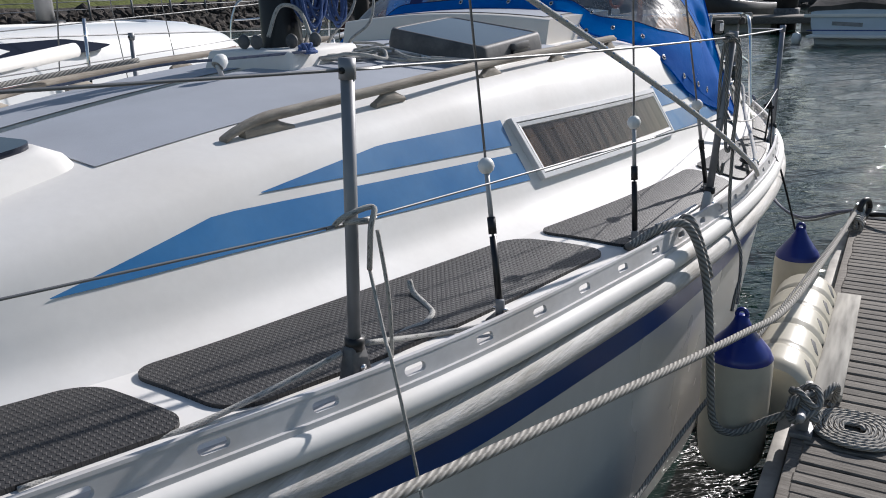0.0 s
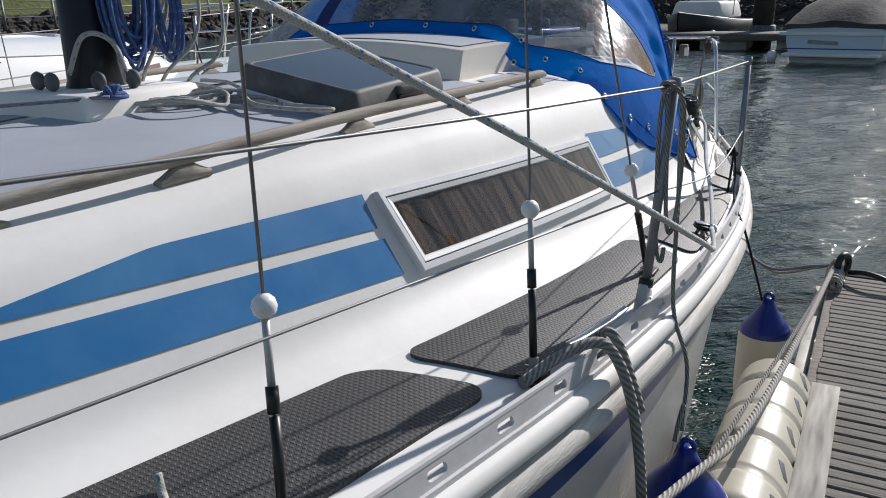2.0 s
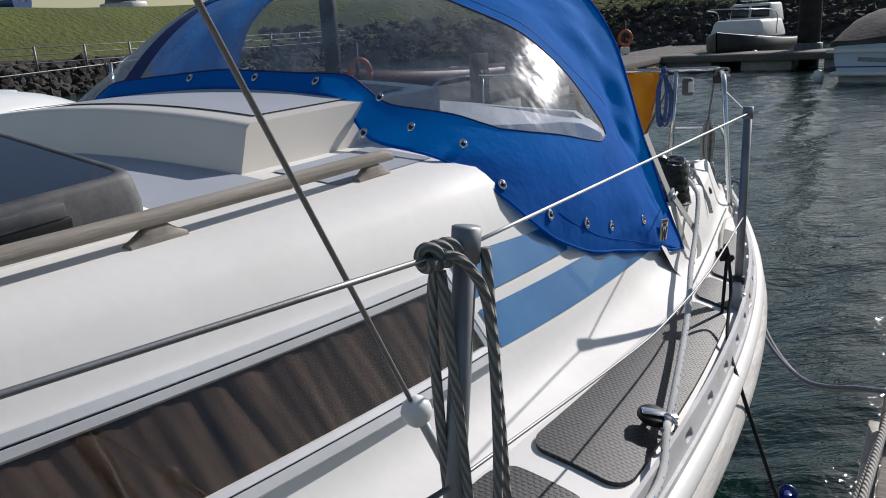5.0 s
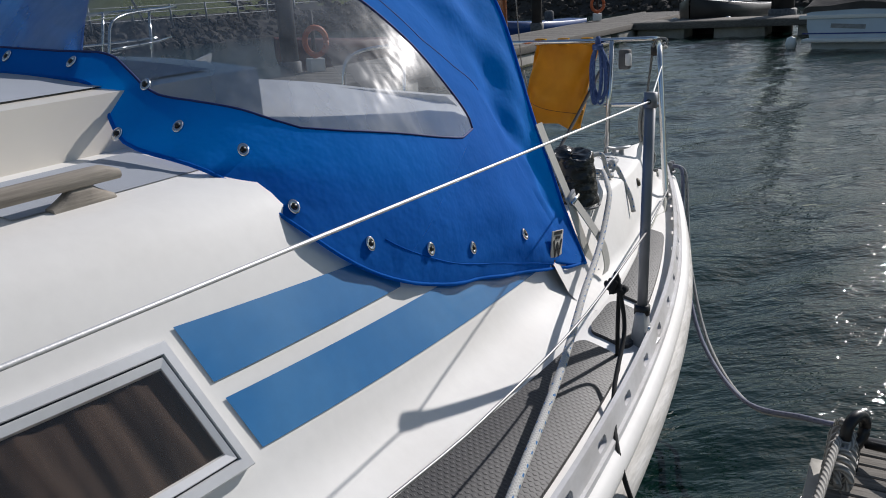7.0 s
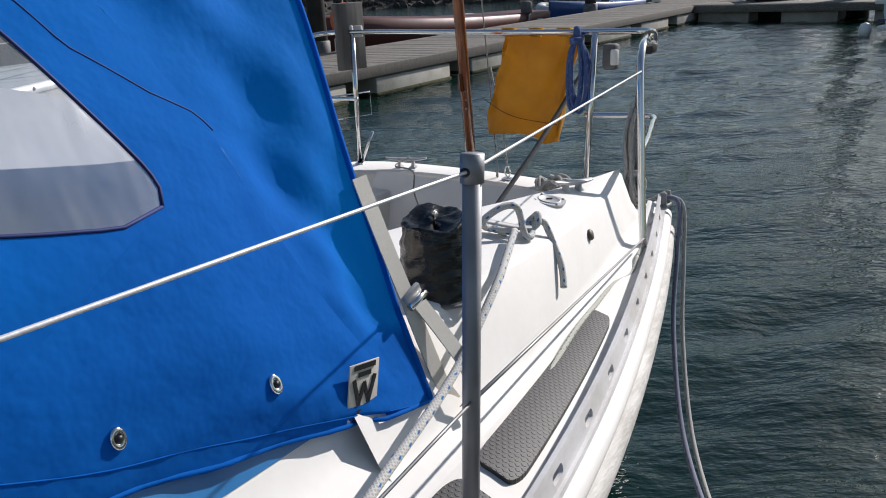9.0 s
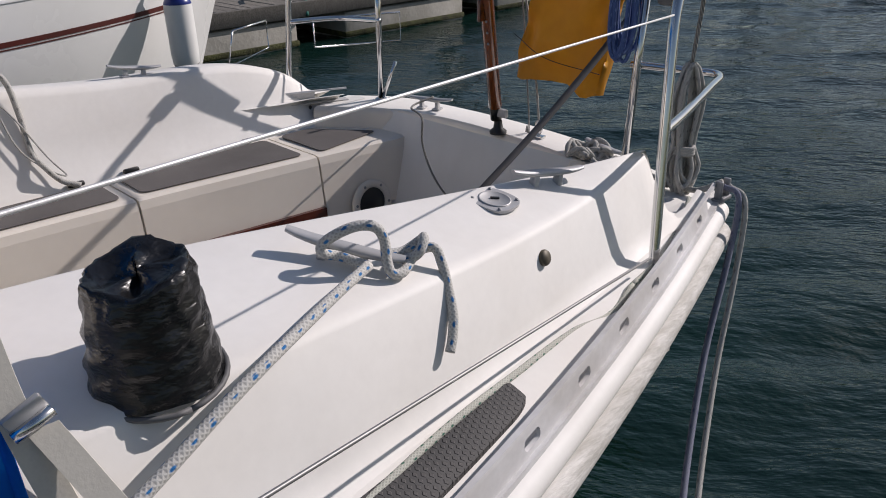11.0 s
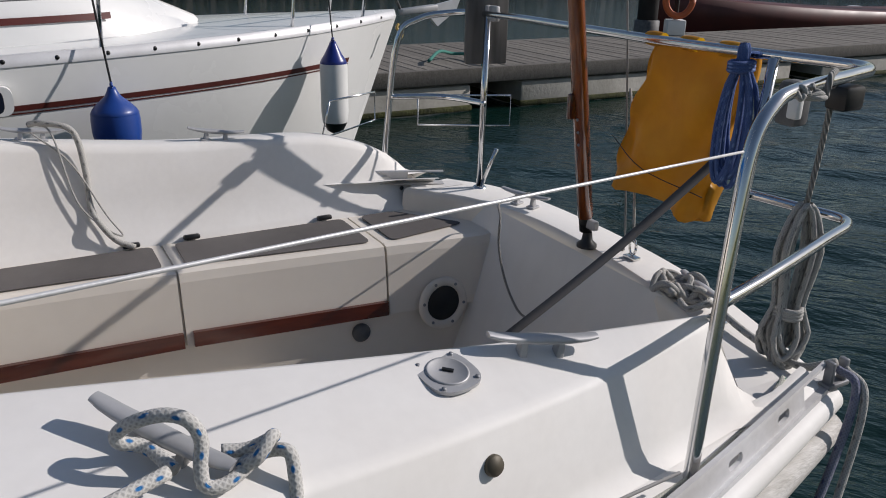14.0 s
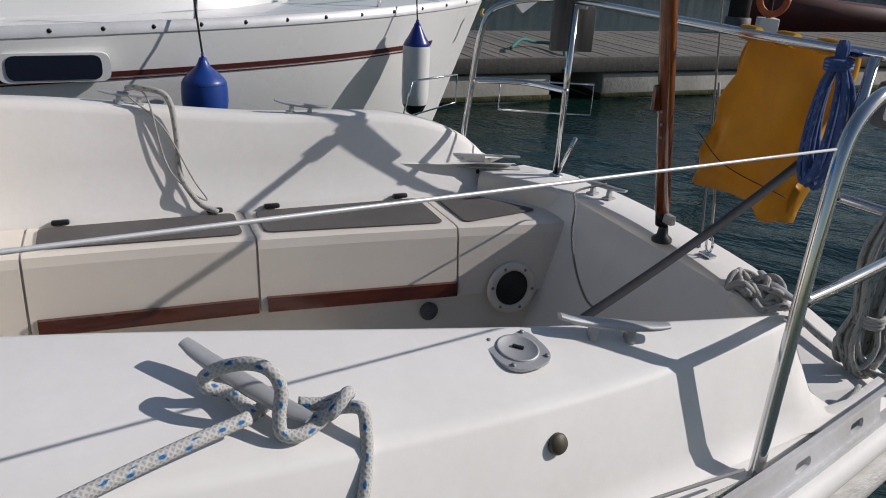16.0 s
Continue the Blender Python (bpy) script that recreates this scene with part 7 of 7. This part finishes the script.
# ---- far pontoon and what lies there ----
fp = thing("main_pontoon", "long weathered timber main pontoon on concrete floats", "pontoon", kind="structure")
part("near_beam", box((0.07, 33, 0.17), Matrix.Translation((-6.05, 21.5, 0.42)), 0.006), PLANK, fp)
part("far_beam", box((0.07, 33, 0.17), Matrix.Translation((-8.45, 21.5, 0.42)), 0.006), PLANK, fp)
y = 5.2
while y < 37:
    part("float", box((2.30, 2.05, 0.62), Matrix.Translation((-7.20, y + 1.0, 0.0)), 0.03), CONCRETE, fp)
    part("weed", box((2.34, 2.08, 0.07), Matrix.Translation((-7.20, y + 1.0, 0.045)), 0.02), WEED, fp, "green weed along the waterline")
    y += 2.75
cp = thing("cross_pontoon", "timber cross pontoon at the far side of the basin", "pontoon", kind="structure")
part("deck", box((9.0, 1.6, 0.12), Matrix.Translation((-1.6, 29.4, 0.46)), 0.01), PLANK, cp)
part("beam", box((9.0, 0.08, 0.2), Matrix.Translation((-1.6, 28.58, 0.40)), 0.006), PLANK, cp)
for k in range(4):
    part("float", box((1.5, 1.3, 0.7), Matrix.Translation((-5.2 + 2.4 * k, 29.4, 0.05)), 0.03), CONCRETE, cp)
# piles
def pile(x, y, top, r, label):
    ob = thing("mooring_pile", label, "pile", "piles in the harbour")
    part("shaft", tube([(x, y, -1.0), (x, y, top)], r, 20, 1), PILE, ob)
    part("collar", lathe([(r * 1.25, 0), (r * 1.25, 0.25), (r * 1.05, 0.27)], 20, Matrix.Translation((x, y, 0.45))), GREYPLASTIC, ob)


pile(-1.85, 30.5, 6.0, 0.34, "tall dark steel pile by the cross pontoon")
pile(-8.7, 15.0, 4.5, 0.17, "slim dark pile at the main pontoon")
pile(-8.7, 27.0, 4.5, 0.17, "slim dark pile at the main pontoon")
def lifebuoy(at, turn):
    ob = thing("lifebuoy", "orange ring lifebuoy on a post beside the pontoon", "lifebuoy", "lifebuoys")
    m = Matrix.Translation(at) @ Matrix.Rotation(turn, 4, "Z")
    part("ring", tube([m @ Vector((0.22 * math.cos(t), 0, 0.26 * math.sin(t))) for t in (2 * math.pi * k / 24 for k in range(25))], 0.055, 10, 0), ORANGE, ob)
    part("post", tube([m @ Vector((0, 0.12, -0.65)), m @ Vector((0, 0.12, 0.6))], 0.04, 8, 1), PILE, ob)
    part("foot_box", box((0.3, 0.3, 0.25), m @ Matrix.Translation((0, 0.12, -0.45)), 0.02), WHITEPL, ob)


lifebuoy((-8.1, 15.1, 1.08), radians(60))
lifebuoy((-8.1, 31.0, 1.1), radians(25))


def plain_hull(parent, origin, length, beam, free, mat, name="hull", turn=0.0, sheer=0.25, flat=0.0):
    """A small boat's hull with a pointed end at +y of its own axes."""
    m = Matrix.Translation(origin) @ Matrix.Rotation(turn, 4, "Z")
    rows = []
    for i in range(25):
        s = i / 24
        w = beam / 2 * (0.86 + 0.14 * math.sin(min(1, s * 2.2) * math.pi / 2)) * max(0.02, 1 - max(0.0, (s - 0.5) / 0.5) ** 2.2)
        zt = free * (1 + sheer * s * s)
        rows.append([m @ Vector(p) for p in ((w * 0.9, length * s, zt), (w, length * s, zt * 0.97), (w * 0.98, length * s, zt * 0.6), (w * 0.85, length * (s - 0.03 * s), 0.0), (w * 0.4, length * (s - 0.05 * s), -0.25), (-w * 0.4, length * (s - 0.05 * s), -0.25), (-w * 0.85, length * (s - 0.03 * s), 0.0), (-w * 0.98, length * s, zt * 0.6), (-w, length * s, zt * 0.97), (-w * 0.9, length * s, zt), (0, length * s, zt + 0.04))])
    bm = grid_bm(rows, True)
    bm.faces.new([bm.verts.new(p) for p in rows[0]])
    part(name, bm, mat, parent)
    return m


# motor cruiser under a brown cover, stern towards the camera
mc = thing("motor_cruiser", "pale motor cruiser under a brown-grey canvas cover", "motor boat")
m = plain_hull(mc, (0.75, 24.0, 0), 6.2, 2.75, 0.86, TANPAINT, turn=radians(-8))
rows = []
for i in range(17):
    s = i / 16
    h = 0.88 + 0.85 * math.sin(min(1, 0.12 + s * 1.9) * math.pi / 2) - 0.75 * max(0, s - 0.45) ** 1.3
    w = 1.30 * (1 - 0.6 * max(0.0, s - 0.5) ** 1.2)
    rows.append([m @ Vector((w * math.cos(t) * (1.0 if abs(math.cos(t)) > 0.8 else 0.94), 0.08 + 4.6 * s, 0.84 + (h - 0.84) * max(0.0, math.sin(t)) ** 0.6 + 0.03 * math.sin(5 * t + 7 * s))) for t in (math.pi * k / 16 for k in range(17))])
bm = grid_bm(rows)
bm.faces.new([bm.verts.new(p) for p in rows[0]])
part("cover", bm, BROWNCANVAS, mc, "brown-grey canvas cover")
part("rubbing_band", box((2.7, 0.05, 0.09), m @ Matrix.Translation((0, -0.02, 0.74)), 0.02), GEL, mc)
part("bathing_platform", box((2.3, 0.45, 0.08), m @ Matrix.Translation((0, -0.22, 0.22)), 0.02), GEL, mc)
part("name_bar", box((0.75, 0.012, 0.10), m @ Matrix.Translation((-0.25, -0.006, 0.52)) @ Matrix.Rotation(radians(3), 4, "Y")), ALLOY_DARK, mc, "unreadable lettering on the stern")
part("stripe", box((2.5, 0.012, 0.03), m @ Matrix.Translation((0, -0.006, 0.36))), FENDBLUE, mc)
part("fender", lathe([(0.0, 0.18), (0.1, 0.14), (0.14, 0), (0.1, -0.14), (0, -0.18)], 16, m @ Matrix.Translation((-1.52, 0.1, 0.12))), WHITEPL, mc, "white ball fender")
# workboat with a wheelhouse beyond the pile
wb = thing("cabin_motorboat", "black and white cabin motorboat moored bow-on", "motor boat")
m = plain_hull(wb, (-3.75, 35.2, 0.0), 5.6, 2.35, 0.78, BLACK, turn=radians(172), sheer=0.5)
part("deckhouse", box((1.9, 2.6, 0.62), m @ Matrix.Translation((0, 2.7, 1.2)), 0.12, taper=0.86), GEL, wb)
part("wheelhouse", box((1.55, 1.4, 0.65), m @ Matrix.Translation((0, 1.9, 1.72)), 0.08, taper=0.88), GEL, wb)
for dx in (-0.42, 0.42):
    part("windscreen", box((0.62, 0.04, 0.38), m @ Matrix.Translation((dx * 0.85, 2.585, 1.76)) @ Matrix.Rotation(radians(8), 4, "X"), 0.02), TINT, wb)
part("roof_rail", tube([m @ Vector((0.6 * math.cos(t), 1.9 + 0.4 * math.sin(t), 2.15)) for t in (2 * math.pi * k / 16 for k in range(17))], 0.02, 6, 0), CHROME, wb)
part("radar", lathe([(0.0, 0.16), (0.2, 0.14), (0.22, 0.06), (0.2, 0)], 16, m @ Matrix.Translation((0, 1.9, 2.3))), WHITEPL, wb)
part("aerial", tube([m @ Vector((0.2, 1.8, 2.1)), m @ Vector((0.2, 1.8, 4.2))], 0.012, 6, 1), WHITEPL, wb)
part("bow_rail", tube([m @ Vector(p) for p in ((1.0, 2.8, 1.0), (1.0, 3.0, 1.75), (0.7, 4.8, 1.85), (0, 5.6, 1.9), (-0.7, 4.8, 1.85), (-1.0, 3.0, 1.75), (-1.0, 2.8, 1.0))], 0.02, 6, 4), CHROME, wb)
for dx in (-0.9, 0.9):
    part("fender", lathe([(0.0, 0.2), (0.12, 0.15), (0.15, 0), (0.12, -0.15), (0, -0.2)], 12, m @ Matrix.Translation((dx, 4.6, 0.35))), WHITEPL, wb)
# dark barge-like dinghies and grey inflatables behind the main pontoon
bg = thing("wooden_lighter", "dark red-black wooden boat lying behind the pontoon", "wooden boat")
m = plain_hull(bg, (-10.2, 25.5, 0), 8.6, 2.2, 0.62, DARKRED, turn=radians(176), sheer=0.7)
part("thwart", box((1.8, 0.3, 0.05), m @ Matrix.Translation((0, 4.0, 0.66)), 0.01), PILE, bg)
part("painter", tube([m @ Vector((0.2, 7.6, 0.95)), m @ Vector((0.7, 6.4, 0.75)), m @ Vector((1.0, 5.6, 0.66))], 0.02, 6, 4), ROPE_OLD, bg)
bg2 = thing("rowing_boat", "dark blue open boat lying behind the pontoon", "rowing boat")
plain_hull(bg2, (-10.0, 33.0, 0), 5.5, 1.8, 0.55, NAVY, turn=radians(176), sheer=0.4)


def inflatable(at, turn, label):
    ob = thing("inflatable_dinghy", label, "dinghy", "inflatable dinghies")
    m = Matrix.Translation(at) @ Matrix.Rotation(turn, 4, "Z")
    part("tube", tube([m @ Vector(p) for p in ((0.6, -1.3, 0.25), (0.62, 0.3, 0.27), (0.45, 1.1, 0.33), (0, 1.45, 0.40), (-0.45, 1.1, 0.33), (-0.62, 0.3, 0.27), (-0.6, -1.3, 0.25))], 0.2, 12, 6), surface("pale_grey_hypalon", (0.42, 0.43, 0.45), 0.6, var=0.1), ob)
    part("floor", box((1.0, 2.2, 0.04), m @ Matrix.Translation((0, -0.1, 0.2))), GREYPLASTIC, ob)
    mo = part("outboard", box((0.22, 0.32, 0.36), m @ Matrix.Translation((0, -1.35, 0.78)), 0.07), GREYPLASTIC, ob, "grey outboard motor")
    part("leg", box((0.09, 0.14, 0.7), m @ Matrix.Translation((0, -1.38, 0.3)), 0.02), GREYPLASTIC, ob)


inflatable((-10.6, 24.6, 0), radians(70), "grey inflatable dinghy with an outboard motor")
inflatable((-11.2, 31.0, 0), radians(80), "pale inflatable dinghy with an outboard motor")
rope("green_line", [(-6.4, 9.6, 0.56), (-6.7, 9.9, 0.62), (-6.9, 10.2, 0.56), (-6.6, 10.3, 0.58), (-6.2, 10.2, 0.55), (-6.0, 10.1, 0.35)], 0.02, ROPE_GREENCORD, "green rope heaped on the main pontoon")

# ---- the bank all round the basin ----
def shore(s):
    """The water's edge and the way out from it, s in metres along it."""
    if s < 110:
        return Vector((-30, -75 + s, 0)), Vector((-1, 0, 0))
    if s < 126:
        a = (s - 110) / 16 * math.pi / 2
        return Vector((-30 + 14 * (1 - math.cos(a)), 35 + 14 * math.sin(a), 0)), Vector((-math.cos(a), math.sin(a), 0))
    return Vector((-16 + (s - 126), 49, 0)), Vector((0, 1, 0))


def shore_rows(ds, s0=0, s1=300, step=3.0):
    rows, n = [], int((s1 - s0) / step)
    for i in range(n + 1):
        s = s0 + (s1 - s0) * i / n
        p, o = shore(s)
        r = []
        for d, z in ds:
            wob = 0.25 * noise.noise(Vector((s * 0.13, d * 0.5, 1.7))) + 0.1 * noise.noise(Vector((s * 0.5, d, 4.1)))
            r.append(p + o * (d + wob * 2) + Vector((0, 0, z + (wob if 0.5 < d < 60 else 0))))
        rows.append(r)
    return rows


mud = finish("mud_bank", grid_bm(shore_rows([(-3, -0.8), (-1, -0.35), (0, 0.0), (0.8, 0.35), (1.8, 0.9), (2.9, 1.45)])), MUD)
tagged(mud, "dark muddy stone foot of the bank", "bank", kind="structure")
grass = finish("ground", grid_bm(shore_rows([(2.7, 1.35), (4.0, 1.8), (6.0, 2.7), (8.0, 3.6), (9.5, 4.15), (11.5, 4.3), (30, 4.4), (90, 4.5), (400, 4.5)])), GRASS)
tagged(grass, "rough green-yellow grass bank and flat land behind", "grass bank", kind="structure")
# the other shores, out of view, close the basin
other = finish("far_ground", grid_bm([[(60, y, -0.5), (66, y, 3.5), (300, y, 4.5)] for y in (-300, -60, 0, 60)]), GRASS)
tagged(other, "grass bank on the basin's other side", "grass bank", kind="structure")

rg = random.Random(3)


def stone_mesh(n):
    me = bpy.data.meshes.new("stone")
    bm = bmesh.new()
    bmesh.ops.create_icosphere(bm, subdivisions=1, radius=1)
    for v in bm.verts:
        v.co *= 0.7 + 0.6 * rg.random()
    V = [v.co.copy() for v in bm.verts]
    Fc = [[v.index for v in f.verts] for f in bm.faces]
    bm.free()
    return V, Fc


def scatter_stones(name, spots, label):
    verts, faces = [], []
    kinds = [stone_mesh(k) for k in range(5)]
    for p, r in spots:
        V, Fc = kinds[rg.randrange(5)]
        rot = Euler((rg.random() * 6, rg.random() * 6, rg.random() * 6)).to_matrix()
        b = len(verts)
        verts += [(p + rot @ (v * r))[:] for v in V]
        faces += [[b + i for i in f] for f in Fc]
    me = bpy.data.meshes.new(name)
    me.from_pydata(verts, [], faces)
    me.materials.append(ROCK)
    return tagged(new(name, me), label, "stones", kind="stuff")


spots = []
for k in range(5200):
    s = rg.uniform(80, 190)
    p, o = shore(s)
    d = rg.uniform(0.0, 5.2 if s > 112 else 2.6)
    z = float(np.interp(d, [0, 0.8, 1.8, 2.9, 4.0, 6.0], [0.0, 0.35, 0.9, 1.45, 1.8, 2.7]))
    spots.append((p + o * d + Vector((0, 0, z)), rg.uniform(0.10, 0.34)))
scatter_stones("bank_stones", spots, "dark tumbled stones of the bank's foot")


def tree(x, y, z0, h, spread, label="bushy green tree on the bank", clumps=26):
    """A trunk, limbs and a crown of small leaf sprays in uneven clumps."""
    ob = thing("tree", label, "tree", "trees on the bank")
    part("trunk", tube([(x, y, z0 - 0.3), (x + 0.1, y, z0 + h * 0.3), (x, y + 0.1, z0 + h * 0.6)], 0.05 * h * 0.5, 8, 3, taper=(1, 0.4)), BARK, ob)
    for k in range(4):
        a = k * 1.7 + rg.random()
        part("limb", tube([(x, y, z0 + h * (0.25 + 0.08 * k)), (x + math.cos(a) * spread * 0.35, y + math.sin(a) * spread * 0.35, z0 + h * (0.5 + 0.07 * k))], 0.012 * h, 6, 2, taper=(1, 0.3)), BARK, ob)
    verts, faces = [], []
    for c in range(clumps):
        a, q = rg.uniform(0, 6.283), rg.random() ** 0.5
        cz = rg.uniform(0.25, 1.0)
        prof = math.sin(min(1.0, cz * 1.15) * math.pi * 0.85) ** 0.6
        cc = Vector((x + math.cos(a) * spread * q * prof, y + math.sin(a) * spread * q * prof, z0 + h * cz))
        cr_ = spread * rg.uniform(0.16, 0.34)
        for l in range(70):
            d = Vector((rg.gauss(0, 1), rg.gauss(0, 1), rg.gauss(0, 0.8)))
            p = cc + d * cr_ * 0.55
            u, w = Vector((rg.gauss(0, 1), rg.gauss(0, 1), rg.gauss(0, 1))).normalized(), Vector((rg.gauss(0, 1), rg.gauss(0, 1), rg.gauss(0, 1))).normalized()
            sz = h * rg.uniform(0.018, 0.04)
            b = len(verts)
            verts += [(p + u * sz)[:], (p + w * sz)[:], (p - u * sz * 0.6)[:], (p - w * sz * 0.5)[:]]
            faces.append((b, b + 1, b + 2, b + 3))
    me = bpy.data.meshes.new("crown")
    me.from_pydata(verts, [], faces)
    me.materials.append(LEAF)
    cr2 = new("crown", me)
    cr2.parent = ob
    return ob


for x, y, h, w in ((-52, 66, 3.2, 2.6), (-56, 70, 3.0, 2.2), (-66, 74, 3.4, 2.8), (-72, 86, 4.0, 3.0), (-44, 74, 2.8, 2.6), (-86, 84, 4.0, 3.2), (-60, 90, 3.4, 3.4)):
    tree(x, y, 4.4, h, w)
for x, y, z, h, w in ((-13.5, 56, 2.6, 3.4, 3.2), (-17.5, 55, 2.6, 3.0, 2.6), (-10.2, 60, 3.6, 3.4, 2.8), (-21, 56, 3.4, 3.6, 3.0), (-7, 62, 4.2, 2.4, 2.2), (1, 66, 4.3, 3, 2.6), (-26, 52, 3.9, 3.4, 2.8), (8, 66, 4.3, 3.4, 3)):
    tree(x, y, z, h, w, "dense bright green bush on the stone bank", 30)


# boats laid up ashore
def laid_up(x, y, turn, red, label):
    ob = thing("laid_up_boat", label, "boat", "boats laid up ashore")
    m = Matrix.Translation((x, y, 5.2)) @ Matrix.Rotation(turn, 4, "Z")
    plain_hull(ob, (x, y, 6.0), 8.5, 2.8, 1.2, NBWHITE, turn=turn)
    plain_hull(ob, (x, y, 5.3), 8.0, 2.3, 0.75, DARKRED if red else NAVY, "bottom", turn=turn, sheer=0.0)
    part("keel", box((0.25, 2.2, 1.2), m @ Matrix.Translation((0, 3.6, -0.3)), 0.05), PILE, ob)
    part("cabin", box((1.7, 3.6, 0.5), m @ Matrix.Translation((0, 3.4, 2.25)), 0.12, taper=0.85), NBWHITE, ob)
    part("window", box((1.75, 2.2, 0.16), m @ Matrix.Translation((0, 3.5, 2.25)), 0.03, taper=0.97), TINT, ob)
    part("mast", tube([m @ Vector((0, 4.6, 2.4)), m @ Vector((0, 4.6, 11))], 0.08, 8, 1), ALLOY, ob)
    for dx in (-1.2, 1.2):
        for dy in (2, 5.5):
            part("prop", tube([m @ Vector((dx * 1.3, dy, -0.9)), m @ Vector((dx * 0.85, dy, 0.9))], 0.06, 6, 1), PILE, ob)


laid_up(-54, 32, 1.9, True, "white yacht with a dark red bottom propped ashore")
laid_up(-62, 41, 1.8, False, "white yacht with a dark bottom propped ashore")
laid_up(-50, 64, 1.2, False, "white cruiser propped ashore behind the bank")
van = thing("parked_van", "silver van parked on the bank's flat top", "van")
part("body", box((4.6, 1.9, 1.1), Matrix.Translation((-62, 50.5, 5.2)), 0.25), ALLOY, van)
part("cab", box((2.8, 1.7, 0.75), Matrix.Translation((-62.3, 50.5, 5.95)), 0.2, taper=0.85), TINT, van)
for dx in (-1.5, 1.5):
    part("wheel", lathe([(0.0, -0.1), (0.33, -0.1), (0.33, 0.1), (0, 0.1)], 16, Matrix.Translation((-62 + dx, 49.6, 4.75)) @ Matrix.Rotation(radians(90), 4, "X")), BLACK, van)
# fence along the muddy foot
fc_ = thing("bank_fence", "grey wire fence along the foot of the grass bank", "fence")
for k in range(16):
    part("post", tube([(-31.2, 8 + 2.4 * k, 0.9), (-31.2, 8 + 2.4 * k, 2.1)], 0.05, 6, 1), ALLOY_DARK, fc_)
for z in (1.4, 1.75, 2.05):
    part("rail", tube([(-31.2, 8, z), (-31.2, 44, z)], 0.02, 6, 1), ALLOY_DARK, fc_)

# ---- planks, last ----
def plank_mesh(L, W, T):
    bm = box((L, W, T), None, 0.004, 1)
    me = bpy.data.meshes.new("plank")
    bm.to_mesh(me)
    bm.free()
    me.materials.append(PLANK)
    return me


pm = plank_mesh(1.14, 0.0515, 0.028)
for k in range(156):
    y = -3.80 + 0.0585 * k
    ob = new("plank", pm)
    ob.location = (2.505 + 0.004 * math.sin(k * 7.3), y, DZ - 0.014 + 0.0015 * math.sin(k * 3.1))
    ob.rotation_euler = (0, 0, 0.003 * math.sin(k * 5.7))
    ob.parent = pon
fm_ = plank_mesh(2.33, 0.138, 0.035)
for k in range(215):
    ob = new("plank", fm_)
    ob.location = (-7.25 + 0.006 * math.sin(k * 7.3), 5.15 + 0.15 * k, 0.485 + 0.002 * math.sin(k * 3.7))
    ob.parent = fp
